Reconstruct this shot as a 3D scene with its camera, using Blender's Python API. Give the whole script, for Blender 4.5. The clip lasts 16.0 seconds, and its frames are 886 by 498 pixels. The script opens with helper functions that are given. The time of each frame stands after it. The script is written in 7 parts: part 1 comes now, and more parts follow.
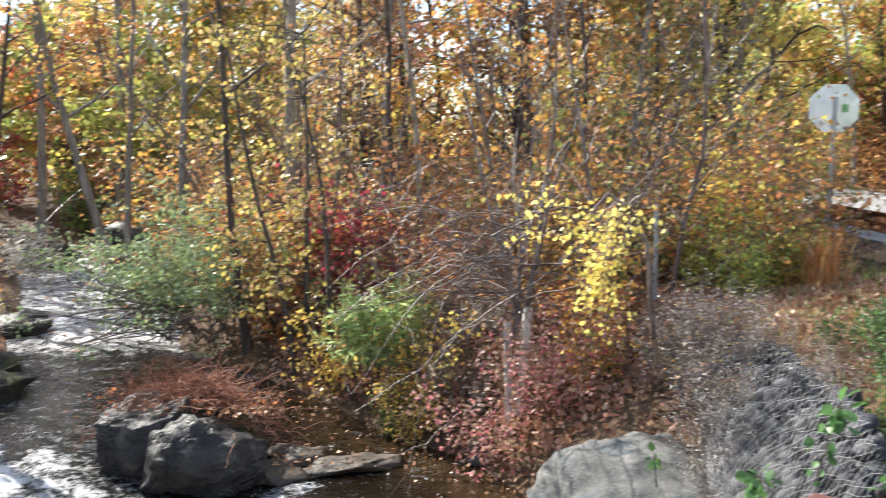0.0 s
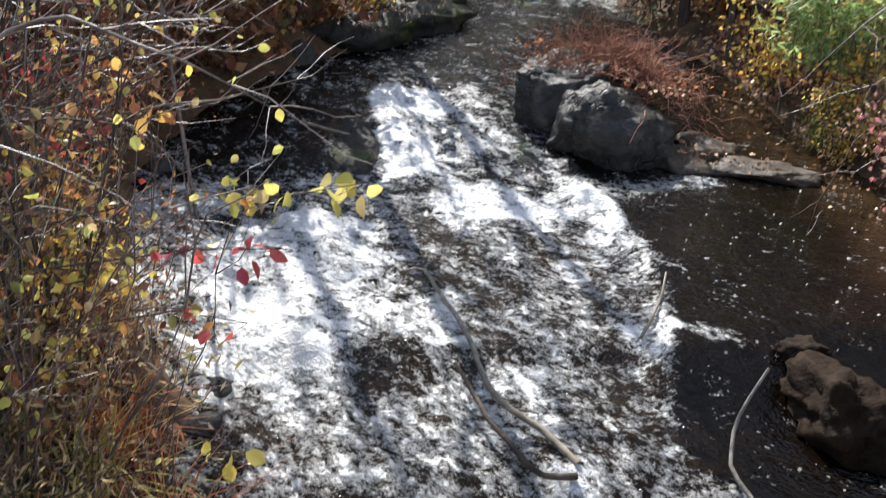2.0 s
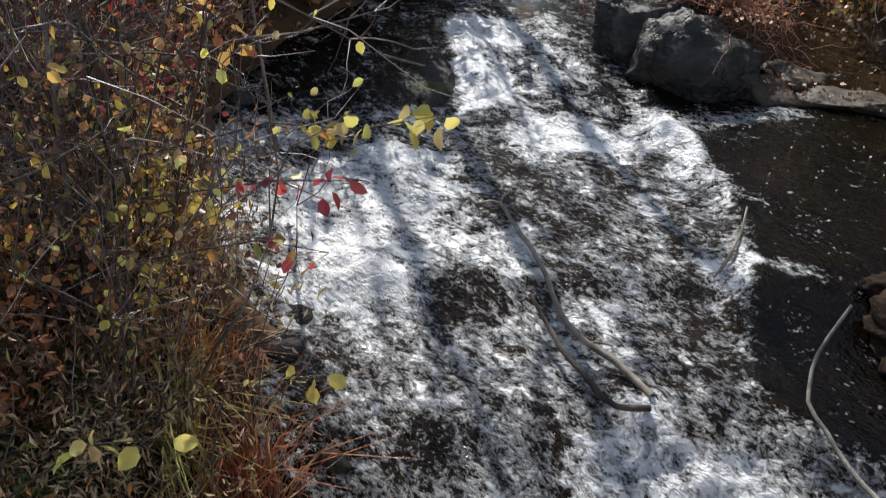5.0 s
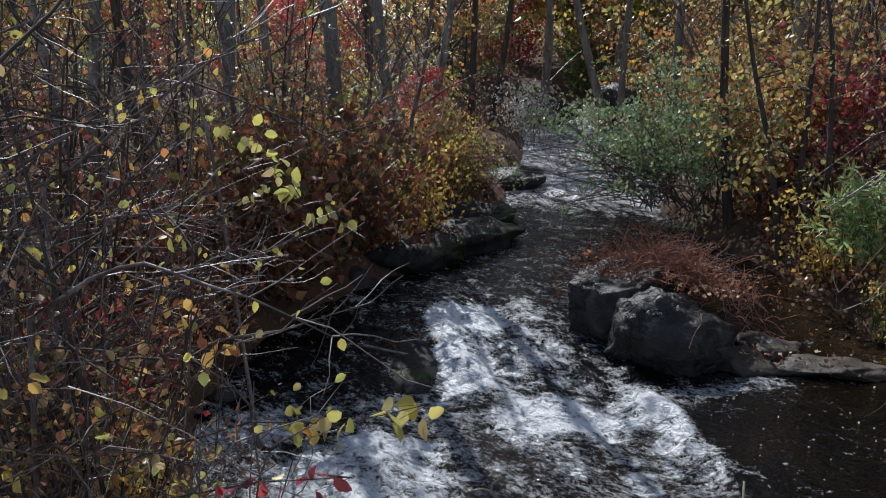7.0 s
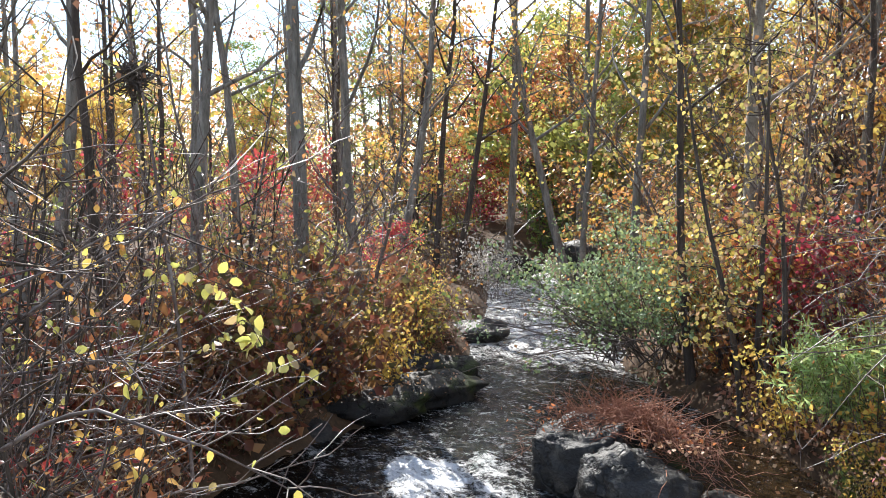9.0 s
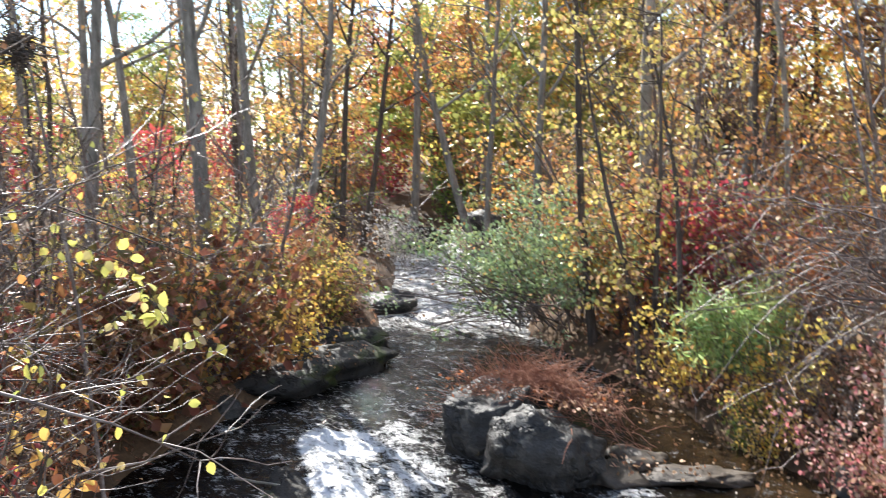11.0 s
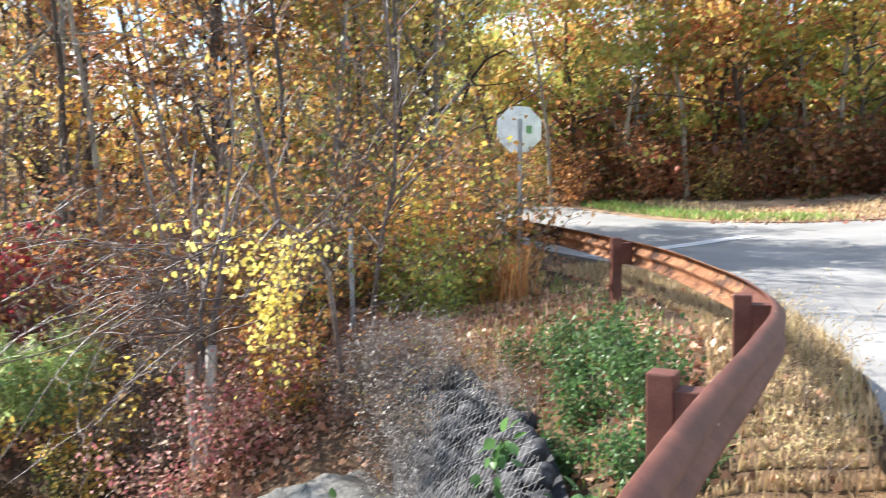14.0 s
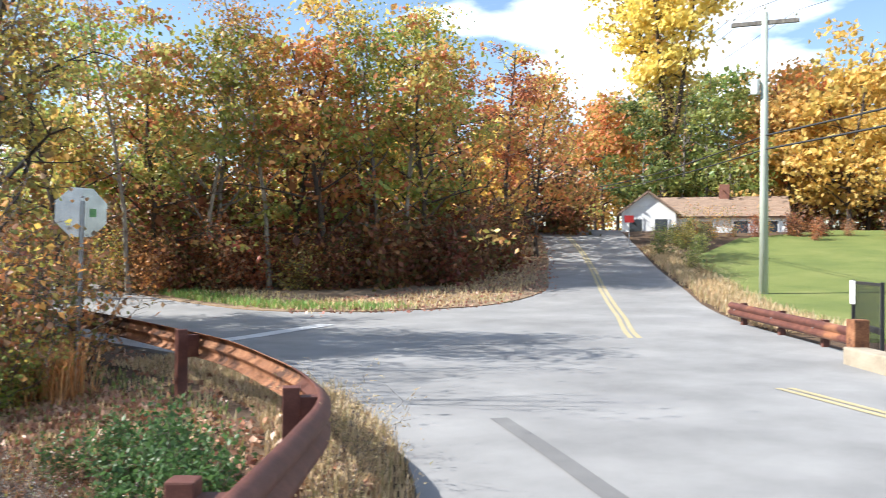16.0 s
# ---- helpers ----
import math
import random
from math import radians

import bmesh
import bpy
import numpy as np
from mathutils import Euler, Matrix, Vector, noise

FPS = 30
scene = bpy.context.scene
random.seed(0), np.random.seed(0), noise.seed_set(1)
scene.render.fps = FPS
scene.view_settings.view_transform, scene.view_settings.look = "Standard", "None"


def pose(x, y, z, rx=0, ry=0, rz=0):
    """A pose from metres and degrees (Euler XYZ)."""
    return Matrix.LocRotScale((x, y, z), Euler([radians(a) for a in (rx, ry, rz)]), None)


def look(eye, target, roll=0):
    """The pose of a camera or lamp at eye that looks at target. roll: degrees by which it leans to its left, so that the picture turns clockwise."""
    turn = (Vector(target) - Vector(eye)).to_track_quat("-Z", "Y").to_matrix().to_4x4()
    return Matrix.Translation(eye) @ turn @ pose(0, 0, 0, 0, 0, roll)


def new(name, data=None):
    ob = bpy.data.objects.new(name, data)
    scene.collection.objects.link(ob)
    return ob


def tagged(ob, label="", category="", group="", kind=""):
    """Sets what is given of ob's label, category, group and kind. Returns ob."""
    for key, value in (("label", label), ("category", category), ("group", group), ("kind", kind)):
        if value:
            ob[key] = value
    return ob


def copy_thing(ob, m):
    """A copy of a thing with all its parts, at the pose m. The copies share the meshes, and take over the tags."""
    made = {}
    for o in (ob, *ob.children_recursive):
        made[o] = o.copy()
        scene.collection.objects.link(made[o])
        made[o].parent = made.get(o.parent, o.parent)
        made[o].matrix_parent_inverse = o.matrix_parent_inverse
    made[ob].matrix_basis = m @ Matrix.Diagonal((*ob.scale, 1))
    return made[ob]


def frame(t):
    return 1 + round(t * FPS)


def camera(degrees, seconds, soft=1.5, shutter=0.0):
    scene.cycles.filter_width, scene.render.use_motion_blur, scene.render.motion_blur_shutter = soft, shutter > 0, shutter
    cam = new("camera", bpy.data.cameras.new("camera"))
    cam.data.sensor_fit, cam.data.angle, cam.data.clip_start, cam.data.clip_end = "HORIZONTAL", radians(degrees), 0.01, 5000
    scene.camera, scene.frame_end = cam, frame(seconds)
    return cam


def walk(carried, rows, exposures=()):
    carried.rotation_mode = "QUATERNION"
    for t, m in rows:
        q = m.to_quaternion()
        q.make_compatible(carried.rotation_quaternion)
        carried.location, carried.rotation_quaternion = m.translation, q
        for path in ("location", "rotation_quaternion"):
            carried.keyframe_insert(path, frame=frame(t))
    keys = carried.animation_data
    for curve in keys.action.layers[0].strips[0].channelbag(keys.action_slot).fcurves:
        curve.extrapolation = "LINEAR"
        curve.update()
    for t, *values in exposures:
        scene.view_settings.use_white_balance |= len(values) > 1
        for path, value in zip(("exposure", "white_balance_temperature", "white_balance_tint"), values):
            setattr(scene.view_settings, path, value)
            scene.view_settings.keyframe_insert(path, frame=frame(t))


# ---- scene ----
cam = camera(54.5, 16.0, soft=0.6, shutter=0.25)
PATH = [
    (0, (0.275, -0.486, 1.71), (0.227, 1.501, 1.485), -0.4),
    (0.5, (0.263, -0.244, 1.706), (-0.153, 1.688, 1.394), 0.6),
    (1, (0.266, -0.032, 1.707), (-0.368, 1.797, 1.204), 0.9),
    (1.5, (0.27, 0.073, 1.695), (-0.574, 1.726, 0.95), 2.6),
    (2, (0.268, 0.104, 1.679), (-0.598, 1.622, 0.706), 3.2),
    (2.5, (0.264, 0.106, 1.682), (-0.627, 1.47, 0.523), 3.3),
    (3, (0.269, 0.103, 1.679), (-0.604, 1.397, 0.429), 2.2),
    (3.2, (0.267, 0.104, 1.678), (-0.583, 1.376, 0.39), 3.1),
    (5.3, (0.276, 0.047, 1.7), (-0.728, 1.449, 0.686), -0.2),
    (5.5, (0.276, 0.044, 1.7), (-0.755, 1.481, 0.766), -1.0),
    (6, (0.271, 0.047, 1.71), (-0.807, 1.552, 0.952), -1.7),
    (6.5, (0.269, 0.058, 1.723), (-0.822, 1.612, 1.096), -1.6),
    (7, (0.27, 0.071, 1.729), (-0.808, 1.674, 1.21), -1.6),
    (7.5, (0.273, 0.078, 1.727), (-0.794, 1.714, 1.296), -0.5),
    (8, (0.274, 0.076, 1.722), (-0.784, 1.739, 1.383), 0.1),
    (8.5, (0.283, 0.066, 1.72), (-0.772, 1.75, 1.498), 0.3),
    (8.7, (0.288, 0.059, 1.719), (-0.763, 1.751, 1.54), 0.0),
    (10.8, (0.334, -0.021, 1.697), (-0.581, 1.746, 1.5), 0.1),
    (11, (0.331, -0.015, 1.698), (-0.512, 1.783, 1.46), -1.3),
    (11.5, (0.333, 0.022, 1.698), (-0.283, 1.9, 1.393), -2.9),
    (12, (0.371, 0.043, 1.696), (-0.035, 1.978, 1.393), -1.1),
    (12.5, (0.481, 0.05, 1.696), (0.182, 1.997, 1.348), -2.2),
    (13, (0.654, 0.066, 1.706), (0.554, 2.034, 1.362), -3.6),
    (13.5, (0.851, 0.078, 1.712), (1.038, 2.048, 1.423), -2.2),
    (14, (0.914, 0.108, 1.711), (1.472, 2.02, 1.528), -1.2),
    (14.5, (0.934, 0.143, 1.712), (1.768, 1.958, 1.6), -0.2),
    (15, (0.955, 0.172, 1.707), (1.971, 1.894, 1.641), -0.8),
    (15.5, (1.044, 0.165, 1.714), (2.232, 1.774, 1.704), -0.9),
    (16, (1.25, 0.106, 1.732), (2.615, 1.568, 1.747), 0.4),
]
EXPOSURE = [(0, 1.52, 6450, 10), (0.5, 1.62, 6350, 10), (1.0, 1.76, 6250, 10), (2.0, 1.15, 6350, 10), (3.2, 0.8, 6350, 10), (5.3, 0.4, 6300, 10), (6.5, -0.05, 5900, 10), (7.0, -0.05, 5800, 10), (8.0, 0.54, 6050, 10),
            (8.7, 1.06, 6250, 10), (10.8, 1.52, 6300, 10), (12, 1.68, 6400, 10), (13, 1.64, 6500, 10), (14.5, 1.58, 6350, 10), (15, 1.42, 6250, 10), (16, 1.12, 6200, 10)]
walk(cam, [(t, look(eye, target, roll)) for t, eye, target, roll in PATH], EXPOSURE)

# ---------- world, sun ----------
SUN_YAW, SUN_EL = 50.7, 40.0            # degrees: turn to the left of +y, height
world = bpy.data.worlds.new("sky")
scene.world = world
world.use_nodes = True
wn, wl = world.node_tree.nodes, world.node_tree.links
wn.clear()
w_out, w_bg, w_sky = wn.new("ShaderNodeOutputWorld"), wn.new("ShaderNodeBackground"), wn.new("ShaderNodeTexSky")
w_sky.sky_type, w_sky.sun_disc = "NISHITA", False
w_sky.sun_elevation, w_sky.sun_rotation = radians(SUN_EL), radians(-SUN_YAW)
w_sky.air_density, w_sky.dust_density = 1.0, 0.15
w_co, w_map, w_noise, w_ramp, w_mix = (wn.new("ShaderNodeTexCoord"), wn.new("ShaderNodeMapping"), wn.new("ShaderNodeTexNoise"),
                                       wn.new("ShaderNodeValToRGB"), wn.new("ShaderNodeMixRGB"))
w_map.inputs["Scale"].default_value = (2.2, 2.2, 6.5)
w_map.inputs["Location"].default_value = (0.35, 0.2, 0.1)
w_noise.inputs["Scale"].default_value, w_noise.inputs["Detail"].default_value = 1.6, 7
w_ramp.color_ramp.elements[0].position, w_ramp.color_ramp.elements[1].position = 0.53, 0.63
w_mix.inputs[2].default_value = (9.6, 9.9, 10.3, 1)      # sunlit cumulus
wl.new(w_co.outputs["Generated"], w_map.inputs[0])
wl.new(w_map.outputs[0], w_noise.inputs["Vector"])
wl.new(w_noise.outputs["Fac"], w_ramp.inputs[0])
wl.new(w_ramp.outputs[0], w_mix.inputs[0])
wl.new(w_sky.outputs[0], w_mix.inputs[1])
wl.new(w_mix.outputs[0], w_bg.inputs[0])
wl.new(w_bg.outputs[0], w_out.inputs[0])
w_bg.inputs[1].default_value = 0.10
sun = new("sun", bpy.data.lights.new("sun", "SUN"))
sun.data.energy, sun.data.angle, sun.data.color = 5.0, radians(0.5), (1.0, 0.955, 0.88)
sun_way = Vector((-math.sin(radians(SUN_YAW)) * math.cos(radians(SUN_EL)), math.cos(radians(SUN_YAW)) * math.cos(radians(SUN_EL)), math.sin(radians(SUN_EL))))
sun.matrix_world = look(sun_way * 60, (0, 0, 0))


# ---------- materials ----------
def shader(name):
    m = bpy.data.materials.new(name)
    m.use_nodes = True
    n, l = m.node_tree.nodes, m.node_tree.links
    return m, n, l, n["Principled BSDF"]


def ramp(n, stops, mode="LINEAR"):
    r = n.new("ShaderNodeValToRGB")
    r.color_ramp.interpolation = mode
    e = r.color_ramp.elements
    while len(e) < len(stops):
        e.new(0.5)
    for k, (p, c) in enumerate(stops):
        e[k].position, e[k].color = p, (*c, 1)
    return r


def texture(n, l, scale, detail=6, stretch=(1, 1, 1), rough=0.6, source="Object"):
    co, mp, tx = n.new("ShaderNodeTexCoord"), n.new("ShaderNodeMapping"), n.new("ShaderNodeTexNoise")
    mp.inputs["Scale"].default_value = stretch
    tx.inputs["Scale"].default_value, tx.inputs["Detail"].default_value, tx.inputs["Roughness"].default_value = scale, detail, rough
    l.new(co.outputs[source], mp.inputs[0])
    l.new(mp.outputs[0], tx.inputs["Vector"])
    return tx


def surface(name, cols, scale=4.0, fine=40.0, stretch=(1, 1, 1), rough=0.85, bump=0.4, metal=0.0, patch=None, depth=0.02, spec=0.4, cracks=0.0):
    """A two-scale surface: a ramp of colours over coarse and fine grain, with relief; patch: a second colour in large stains."""
    m, n, l, b = shader(name)
    a, c = texture(n, l, scale, 8, stretch), texture(n, l, fine, 4, stretch)
    mix = n.new("ShaderNodeMath")
    mix.operation = "MULTIPLY_ADD"
    mix.inputs[1].default_value = 0.35
    sub = n.new("ShaderNodeMath")
    sub.operation = "MULTIPLY_ADD"
    sub.inputs[1].default_value, sub.inputs[2].default_value = 0.8, -0.08
    l.new(a.outputs["Fac"], sub.inputs[0])
    l.new(c.outputs["Fac"], mix.inputs[0])
    l.new(sub.outputs[0], mix.inputs[2])
    k = len(cols)
    r = ramp(n, [(0.28 + 0.44 * i / max(1, k - 1), col) for i, col in enumerate(cols)])
    l.new(mix.outputs[0], r.inputs[0])
    colour = r.outputs[0]
    if patch:
        p = texture(n, l, patch[1], 5)
        pr = ramp(n, [(patch[2], (0, 0, 0)), (patch[2] + 0.08, (1, 1, 1))])
        pm = n.new("ShaderNodeMixRGB")
        pm.inputs[2].default_value = (*patch[0], 1)
        l.new(p.outputs["Fac"], pr.inputs[0])
        l.new(pr.outputs[0], pm.inputs[0])
        l.new(colour, pm.inputs[1])
        colour = pm.outputs[0]
    l.new(colour, b.inputs["Base Color"])
    b.inputs["Roughness"].default_value, b.inputs["Metallic"].default_value = rough, metal
    b.inputs["Specular IOR Level"].default_value = spec
    height = mix.outputs[0]
    if cracks:                                       # crooked fissures, dark and sunk
        wob, add, vor = texture(n, l, 2.2, 4), n.new("ShaderNodeVectorMath"), n.new("ShaderNodeTexVoronoi")
        co = n.new("ShaderNodeTexCoord")
        vor.feature, vor.inputs["Scale"].default_value = "DISTANCE_TO_EDGE", cracks
        l.new(co.outputs["Object"], add.inputs[0])
        l.new(wob.outputs["Color"], add.inputs[1])
        l.new(add.outputs[0], vor.inputs["Vector"])
        cr = ramp(n, [(0.0, (0, 0, 0)), (0.035, (1, 1, 1))])
        l.new(vor.outputs["Distance"], cr.inputs[0])
        cm = n.new("ShaderNodeMixRGB")
        cm.blend_type, cm.inputs[0].default_value = "MULTIPLY", 0.35
        l.new(colour, cm.inputs[1])
        l.new(cr.outputs[0], cm.inputs[2])
        l.new(cm.outputs[0], b.inputs["Base Color"])
        hh = n.new("ShaderNodeMath")
        hh.operation, hh.inputs[1].default_value = "MULTIPLY_ADD", 0.4
        l.new(cr.outputs[0], hh.inputs[0])
        l.new(mix.outputs[0], hh.inputs[2])
        height = hh.outputs[0]
    if bump:
        bp = n.new("ShaderNodeBump")
        bp.inputs["Strength"].default_value, bp.inputs["Distance"].default_value = bump, depth
        l.new(height, bp.inputs["Height"])
        l.new(bp.outputs[0], b.inputs["Normal"])
    return m


def leaf(name, cols, through_light=0.44, spread=1.0):
    """Thin leaves: each plant takes a hue of its own, its leaves vary round it by spread, and the sun shines through them."""
    m, n, l, b = shader(name)
    g, o = n.new("ShaderNodeNewGeometry"), n.new("ShaderNodeObjectInfo")
    r = ramp(n, [(i / len(cols), c) for i, c in enumerate(cols)], "LINEAR")
    hsv = n.new("ShaderNodeHueSaturation")
    vr = n.new("ShaderNodeMapRange")
    vr.inputs["To Min"].default_value, vr.inputs["To Max"].default_value = 1.05, 1.45
    hr = n.new("ShaderNodeMapRange")
    hr.inputs["To Min"].default_value, hr.inputs["To Max"].default_value = 0.485, 0.515
    own, wrap = n.new("ShaderNodeMath"), n.new("ShaderNodeMath")
    own.operation, wrap.operation = "MULTIPLY_ADD", "FRACT"
    own.inputs[1].default_value = spread
    l.new(g.outputs["Random Per Island"], own.inputs[0])
    if spread < 1:
        l.new(o.outputs["Random"], own.inputs[2])
    else:
        own.inputs[2].default_value = 0.0
    l.new(own.outputs[0], wrap.inputs[0])
    l.new(wrap.outputs[0], r.inputs[0])
    l.new(o.outputs["Random"], vr.inputs[0])
    l.new(o.outputs["Random"], hr.inputs[0])
    l.new(vr.outputs[0], hsv.inputs["Value"])
    l.new(hr.outputs[0], hsv.inputs["Hue"])
    hsv.inputs["Saturation"].default_value = 0.90
    l.new(r.outputs[0], hsv.inputs["Color"])
    tr, mx = n.new("ShaderNodeBsdfTranslucent"), n.new("ShaderNodeMixShader")
    mx.inputs[0].default_value = through_light
    l.new(hsv.outputs[0], b.inputs["Base Color"])
    l.new(hsv.outputs[0], tr.inputs[0])
    b.inputs["Roughness"].default_value, b.inputs["Specular IOR Level"].default_value = 0.42, 0.42
    l.new(b.outputs[0], mx.inputs[1])
    l.new(tr.outputs[0], mx.inputs[2])
    l.new(mx.outputs[0], n["Material Output"].inputs[0])
    return m


YEL, LIME, GOLD = (0.64, 0.47, 0.06), (0.42, 0.42, 0.07), (0.66, 0.34, 0.03)
ORG, RUST, BRN = (0.60, 0.21, 0.03), (0.34, 0.11, 0.025), (0.17, 0.075, 0.03)
RED, WINE = (0.50, 0.03, 0.035), (0.30, 0.016, 0.03)
GRN, OLV, DGR = (0.12, 0.20, 0.035), (0.22, 0.23, 0.05), (0.045, 0.085, 0.025)
TAN = (0.42, 0.27, 0.12)
M_LEAF = {
    "yellow": leaf("yellow_leaves", [YEL, LIME, GOLD, ORG, TAN, OLV], spread=0.5),
    "bright": leaf("bright_yellow_leaves", [(0.66, 0.50, 0.08), (0.60, 0.44, 0.07), YEL, (0.64, 0.52, 0.12)]),
    "lime": leaf("lime_yellow_leaves", [(0.50, 0.42, 0.08), (0.38, 0.36, 0.07), YEL, (0.52, 0.46, 0.12), TAN]),
    "gold": leaf("golden_leaves", [GOLD, YEL, ORG, GOLD, YEL], spread=0.5),
    "orange": leaf("orange_leaves", [ORG, GOLD, RUST, TAN, ORG, OLV], spread=0.5),
    "rust": leaf("rust_leaves", [RUST, BRN, ORG, RUST, TAN, BRN], spread=0.5),
    "brown": leaf("brown_leaves", [(0.13, 0.052, 0.024), (0.07, 0.033, 0.019), (0.20, 0.075, 0.03), (0.15, 0.10, 0.035), (0.26, 0.14, 0.06), (0.14, 0.035, 0.022)], 0.4),
    "red": leaf("red_leaves", [RED, WINE, RED, (0.55, 0.09, 0.04), RED]),
    "wine": leaf("wine_red_leaves", [WINE, RED, WINE, (0.28, 0.02, 0.03)]),
    "pink": leaf("faded_pink_leaves", [(0.56, 0.26, 0.23), (0.50, 0.12, 0.13), (0.56, 0.40, 0.32), (0.44, 0.06, 0.07), (0.50, 0.32, 0.24), TAN, (0.42, 0.29, 0.19)]),
    "green": leaf("green_leaves", [GRN, OLV, GRN, DGR, LIME, OLV], spread=0.5),
    "fresh": leaf("fresh_green_leaves", [(0.055, 0.13, 0.032), (0.095, 0.19, 0.045), (0.04, 0.095, 0.028), (0.07, 0.15, 0.035)]),
    "grey": leaf("grey_green_leaves", [(0.19, 0.26, 0.13), (0.12, 0.19, 0.06), (0.28, 0.35, 0.20), (0.14, 0.20, 0.08), (0.30, 0.34, 0.12)], 0.4),
    "dark": leaf("dark_green_needles", [DGR, (0.03, 0.06, 0.02), GRN], 0.25),
    "mixed": leaf("green_turning_orange_leaves", [GRN, OLV, ORG, LIME, RUST, OLV, YEL], spread=0.5),
    "isle_green": leaf("green_gold_leaves", [(0.20, 0.27, 0.04), (0.32, 0.34, 0.05), (0.13, 0.20, 0.035), (0.48, 0.36, 0.05), (0.22, 0.28, 0.04)], spread=0.5),
    "isle_orange": leaf("flame_orange_leaves", [(0.62, 0.19, 0.04), (0.50, 0.11, 0.03), (0.64, 0.30, 0.045), (0.38, 0.08, 0.025), (0.55, 0.25, 0.05), (0.34, 0.22, 0.04)], spread=0.5),
    "isle_mixed": leaf("russet_olive_leaves", [(0.44, 0.21, 0.04), (0.32, 0.37, 0.06), (0.54, 0.14, 0.04), (0.54, 0.44, 0.07), (0.34, 0.39, 0.07), (0.60, 0.34, 0.05)], spread=0.6),
    "maroon": leaf("maroon_leaves", [(0.16, 0.035, 0.02), (0.26, 0.07, 0.025), (0.11, 0.035, 0.02), (0.30, 0.12, 0.03), (0.10, 0.08, 0.02)]),
    "maple_gold": leaf("yellow_gold_leaves", [(0.62, 0.40, 0.05), (0.56, 0.32, 0.04), (0.66, 0.47, 0.10), (0.50, 0.36, 0.06)]),
    "litter": leaf("fallen_leaves", [(0.36, 0.19, 0.10), (0.24, 0.11, 0.05), (0.48, 0.29, 0.17), RUST, (0.55, 0.36, 0.22), (0.40, 0.16, 0.09), BRN], 0.2),
    "drygrass": leaf("dry_grass_blades", [(0.52, 0.37, 0.18), (0.62, 0.48, 0.27), (0.42, 0.27, 0.12), (0.30, 0.26, 0.09), (0.56, 0.42, 0.22)], 0.4),
    "limegrass": leaf("yellow_green_grass_blades", [(0.34, 0.34, 0.06), (0.46, 0.40, 0.10), (0.24, 0.28, 0.05), (0.50, 0.36, 0.12)], 0.4),
    "rustgrass": leaf("russet_grass_blades", [(0.50, 0.22, 0.07), ORG, TAN, RUST], 0.4),
    "grass": leaf("green_grass_blades", [(0.16, 0.30, 0.05), (0.22, 0.36, 0.07), GRN, OLV], 0.4),
    "cane": leaf("pale_blue_green_leaves", [(0.28, 0.40, 0.12), (0.36, 0.47, 0.18), (0.20, 0.32, 0.08), (0.42, 0.46, 0.16)], 0.4),
    "white": leaf("pale_seed_heads", [(0.40, 0.37, 0.32), (0.54, 0.51, 0.46), (0.28, 0.26, 0.22)], 0.4),
}
M_BARK = surface("grey_bark", [(0.07, 0.062, 0.052), (0.20, 0.182, 0.158), (0.36, 0.33, 0.29)], 9, 60, (1, 1, 0.18), 0.95, 0.8)
M_BARKDARK = surface("dark_bark", [(0.026, 0.020, 0.016), (0.075, 0.058, 0.046), (0.15, 0.12, 0.10)], 9, 60, (1, 1, 0.2), 0.95, 0.8)
M_BARKPALE = surface("pale_bark", [(0.10, 0.082, 0.062), (0.27, 0.235, 0.185), (0.46, 0.41, 0.34)], 7, 60, (1, 1, 0.4), 0.9, 0.6)
M_SNAG = surface("bleached_dead_wood", [(0.22, 0.19, 0.16), (0.48, 0.45, 0.40), (0.66, 0.63, 0.58)], 5, 50, (1, 1, 0.25), 0.85, 0.6)
M_TWIG = surface("grey_twigs", [(0.040, 0.025, 0.021), (0.12, 0.085, 0.072), (0.38, 0.33, 0.30)], 3, 30, (1, 1, 1), 0.5, 0.2, spec=0.6)
M_STEM = surface("russet_dead_stems", [(0.09, 0.036, 0.024), (0.27, 0.12, 0.075), (0.44, 0.25, 0.16)], 3, 30, (1, 1, 1), 0.9, 0.2)
M_ROCK = surface("grey_boulder", [(0.014, 0.0132, 0.012), (0.042, 0.039, 0.035), (0.12, 0.112, 0.097)], 1.8, 26, (1, 1, 1.6), 0.55, 0.9, patch=((0.13, 0.12, 0.098), 4.2, 0.60), depth=0.07, cracks=0.8)
M_ROCKPALE = surface("weathered_grey_rock", [(0.042, 0.042, 0.040), (0.108, 0.106, 0.098), (0.235, 0.226, 0.206)], 1.6, 24, (1, 1, 1.5), 0.8, 0.5, patch=((0.075, 0.085, 0.09), 1.6, 0.54), depth=0.07)
M_ROCKWET = surface("wet_dark_rock", [(0.012, 0.011, 0.010), (0.03, 0.027, 0.023), (0.07, 0.06, 0.05)], 2.2, 24, (1, 1, 1), 0.6, 0.9, patch=((0.05, 0.06, 0.02), 2.0, 0.56), depth=0.05, spec=0.25, cracks=1.6)
M_ROCKBROWN = surface("brown_wet_rock", [(0.008, 0.005, 0.004), (0.022, 0.014, 0.009), (0.055, 0.036, 0.024)], 3.0, 30, (1, 1, 1), 0.85, 0.9, depth=0.04, spec=0.12)
M_LEDGE = surface("brown_river_ledge", [(0.024, 0.018, 0.013), (0.062, 0.047, 0.034), (0.125, 0.10, 0.074)], 3.0, 30, (1, 1, 1), 0.6, 0.9, depth=0.04)
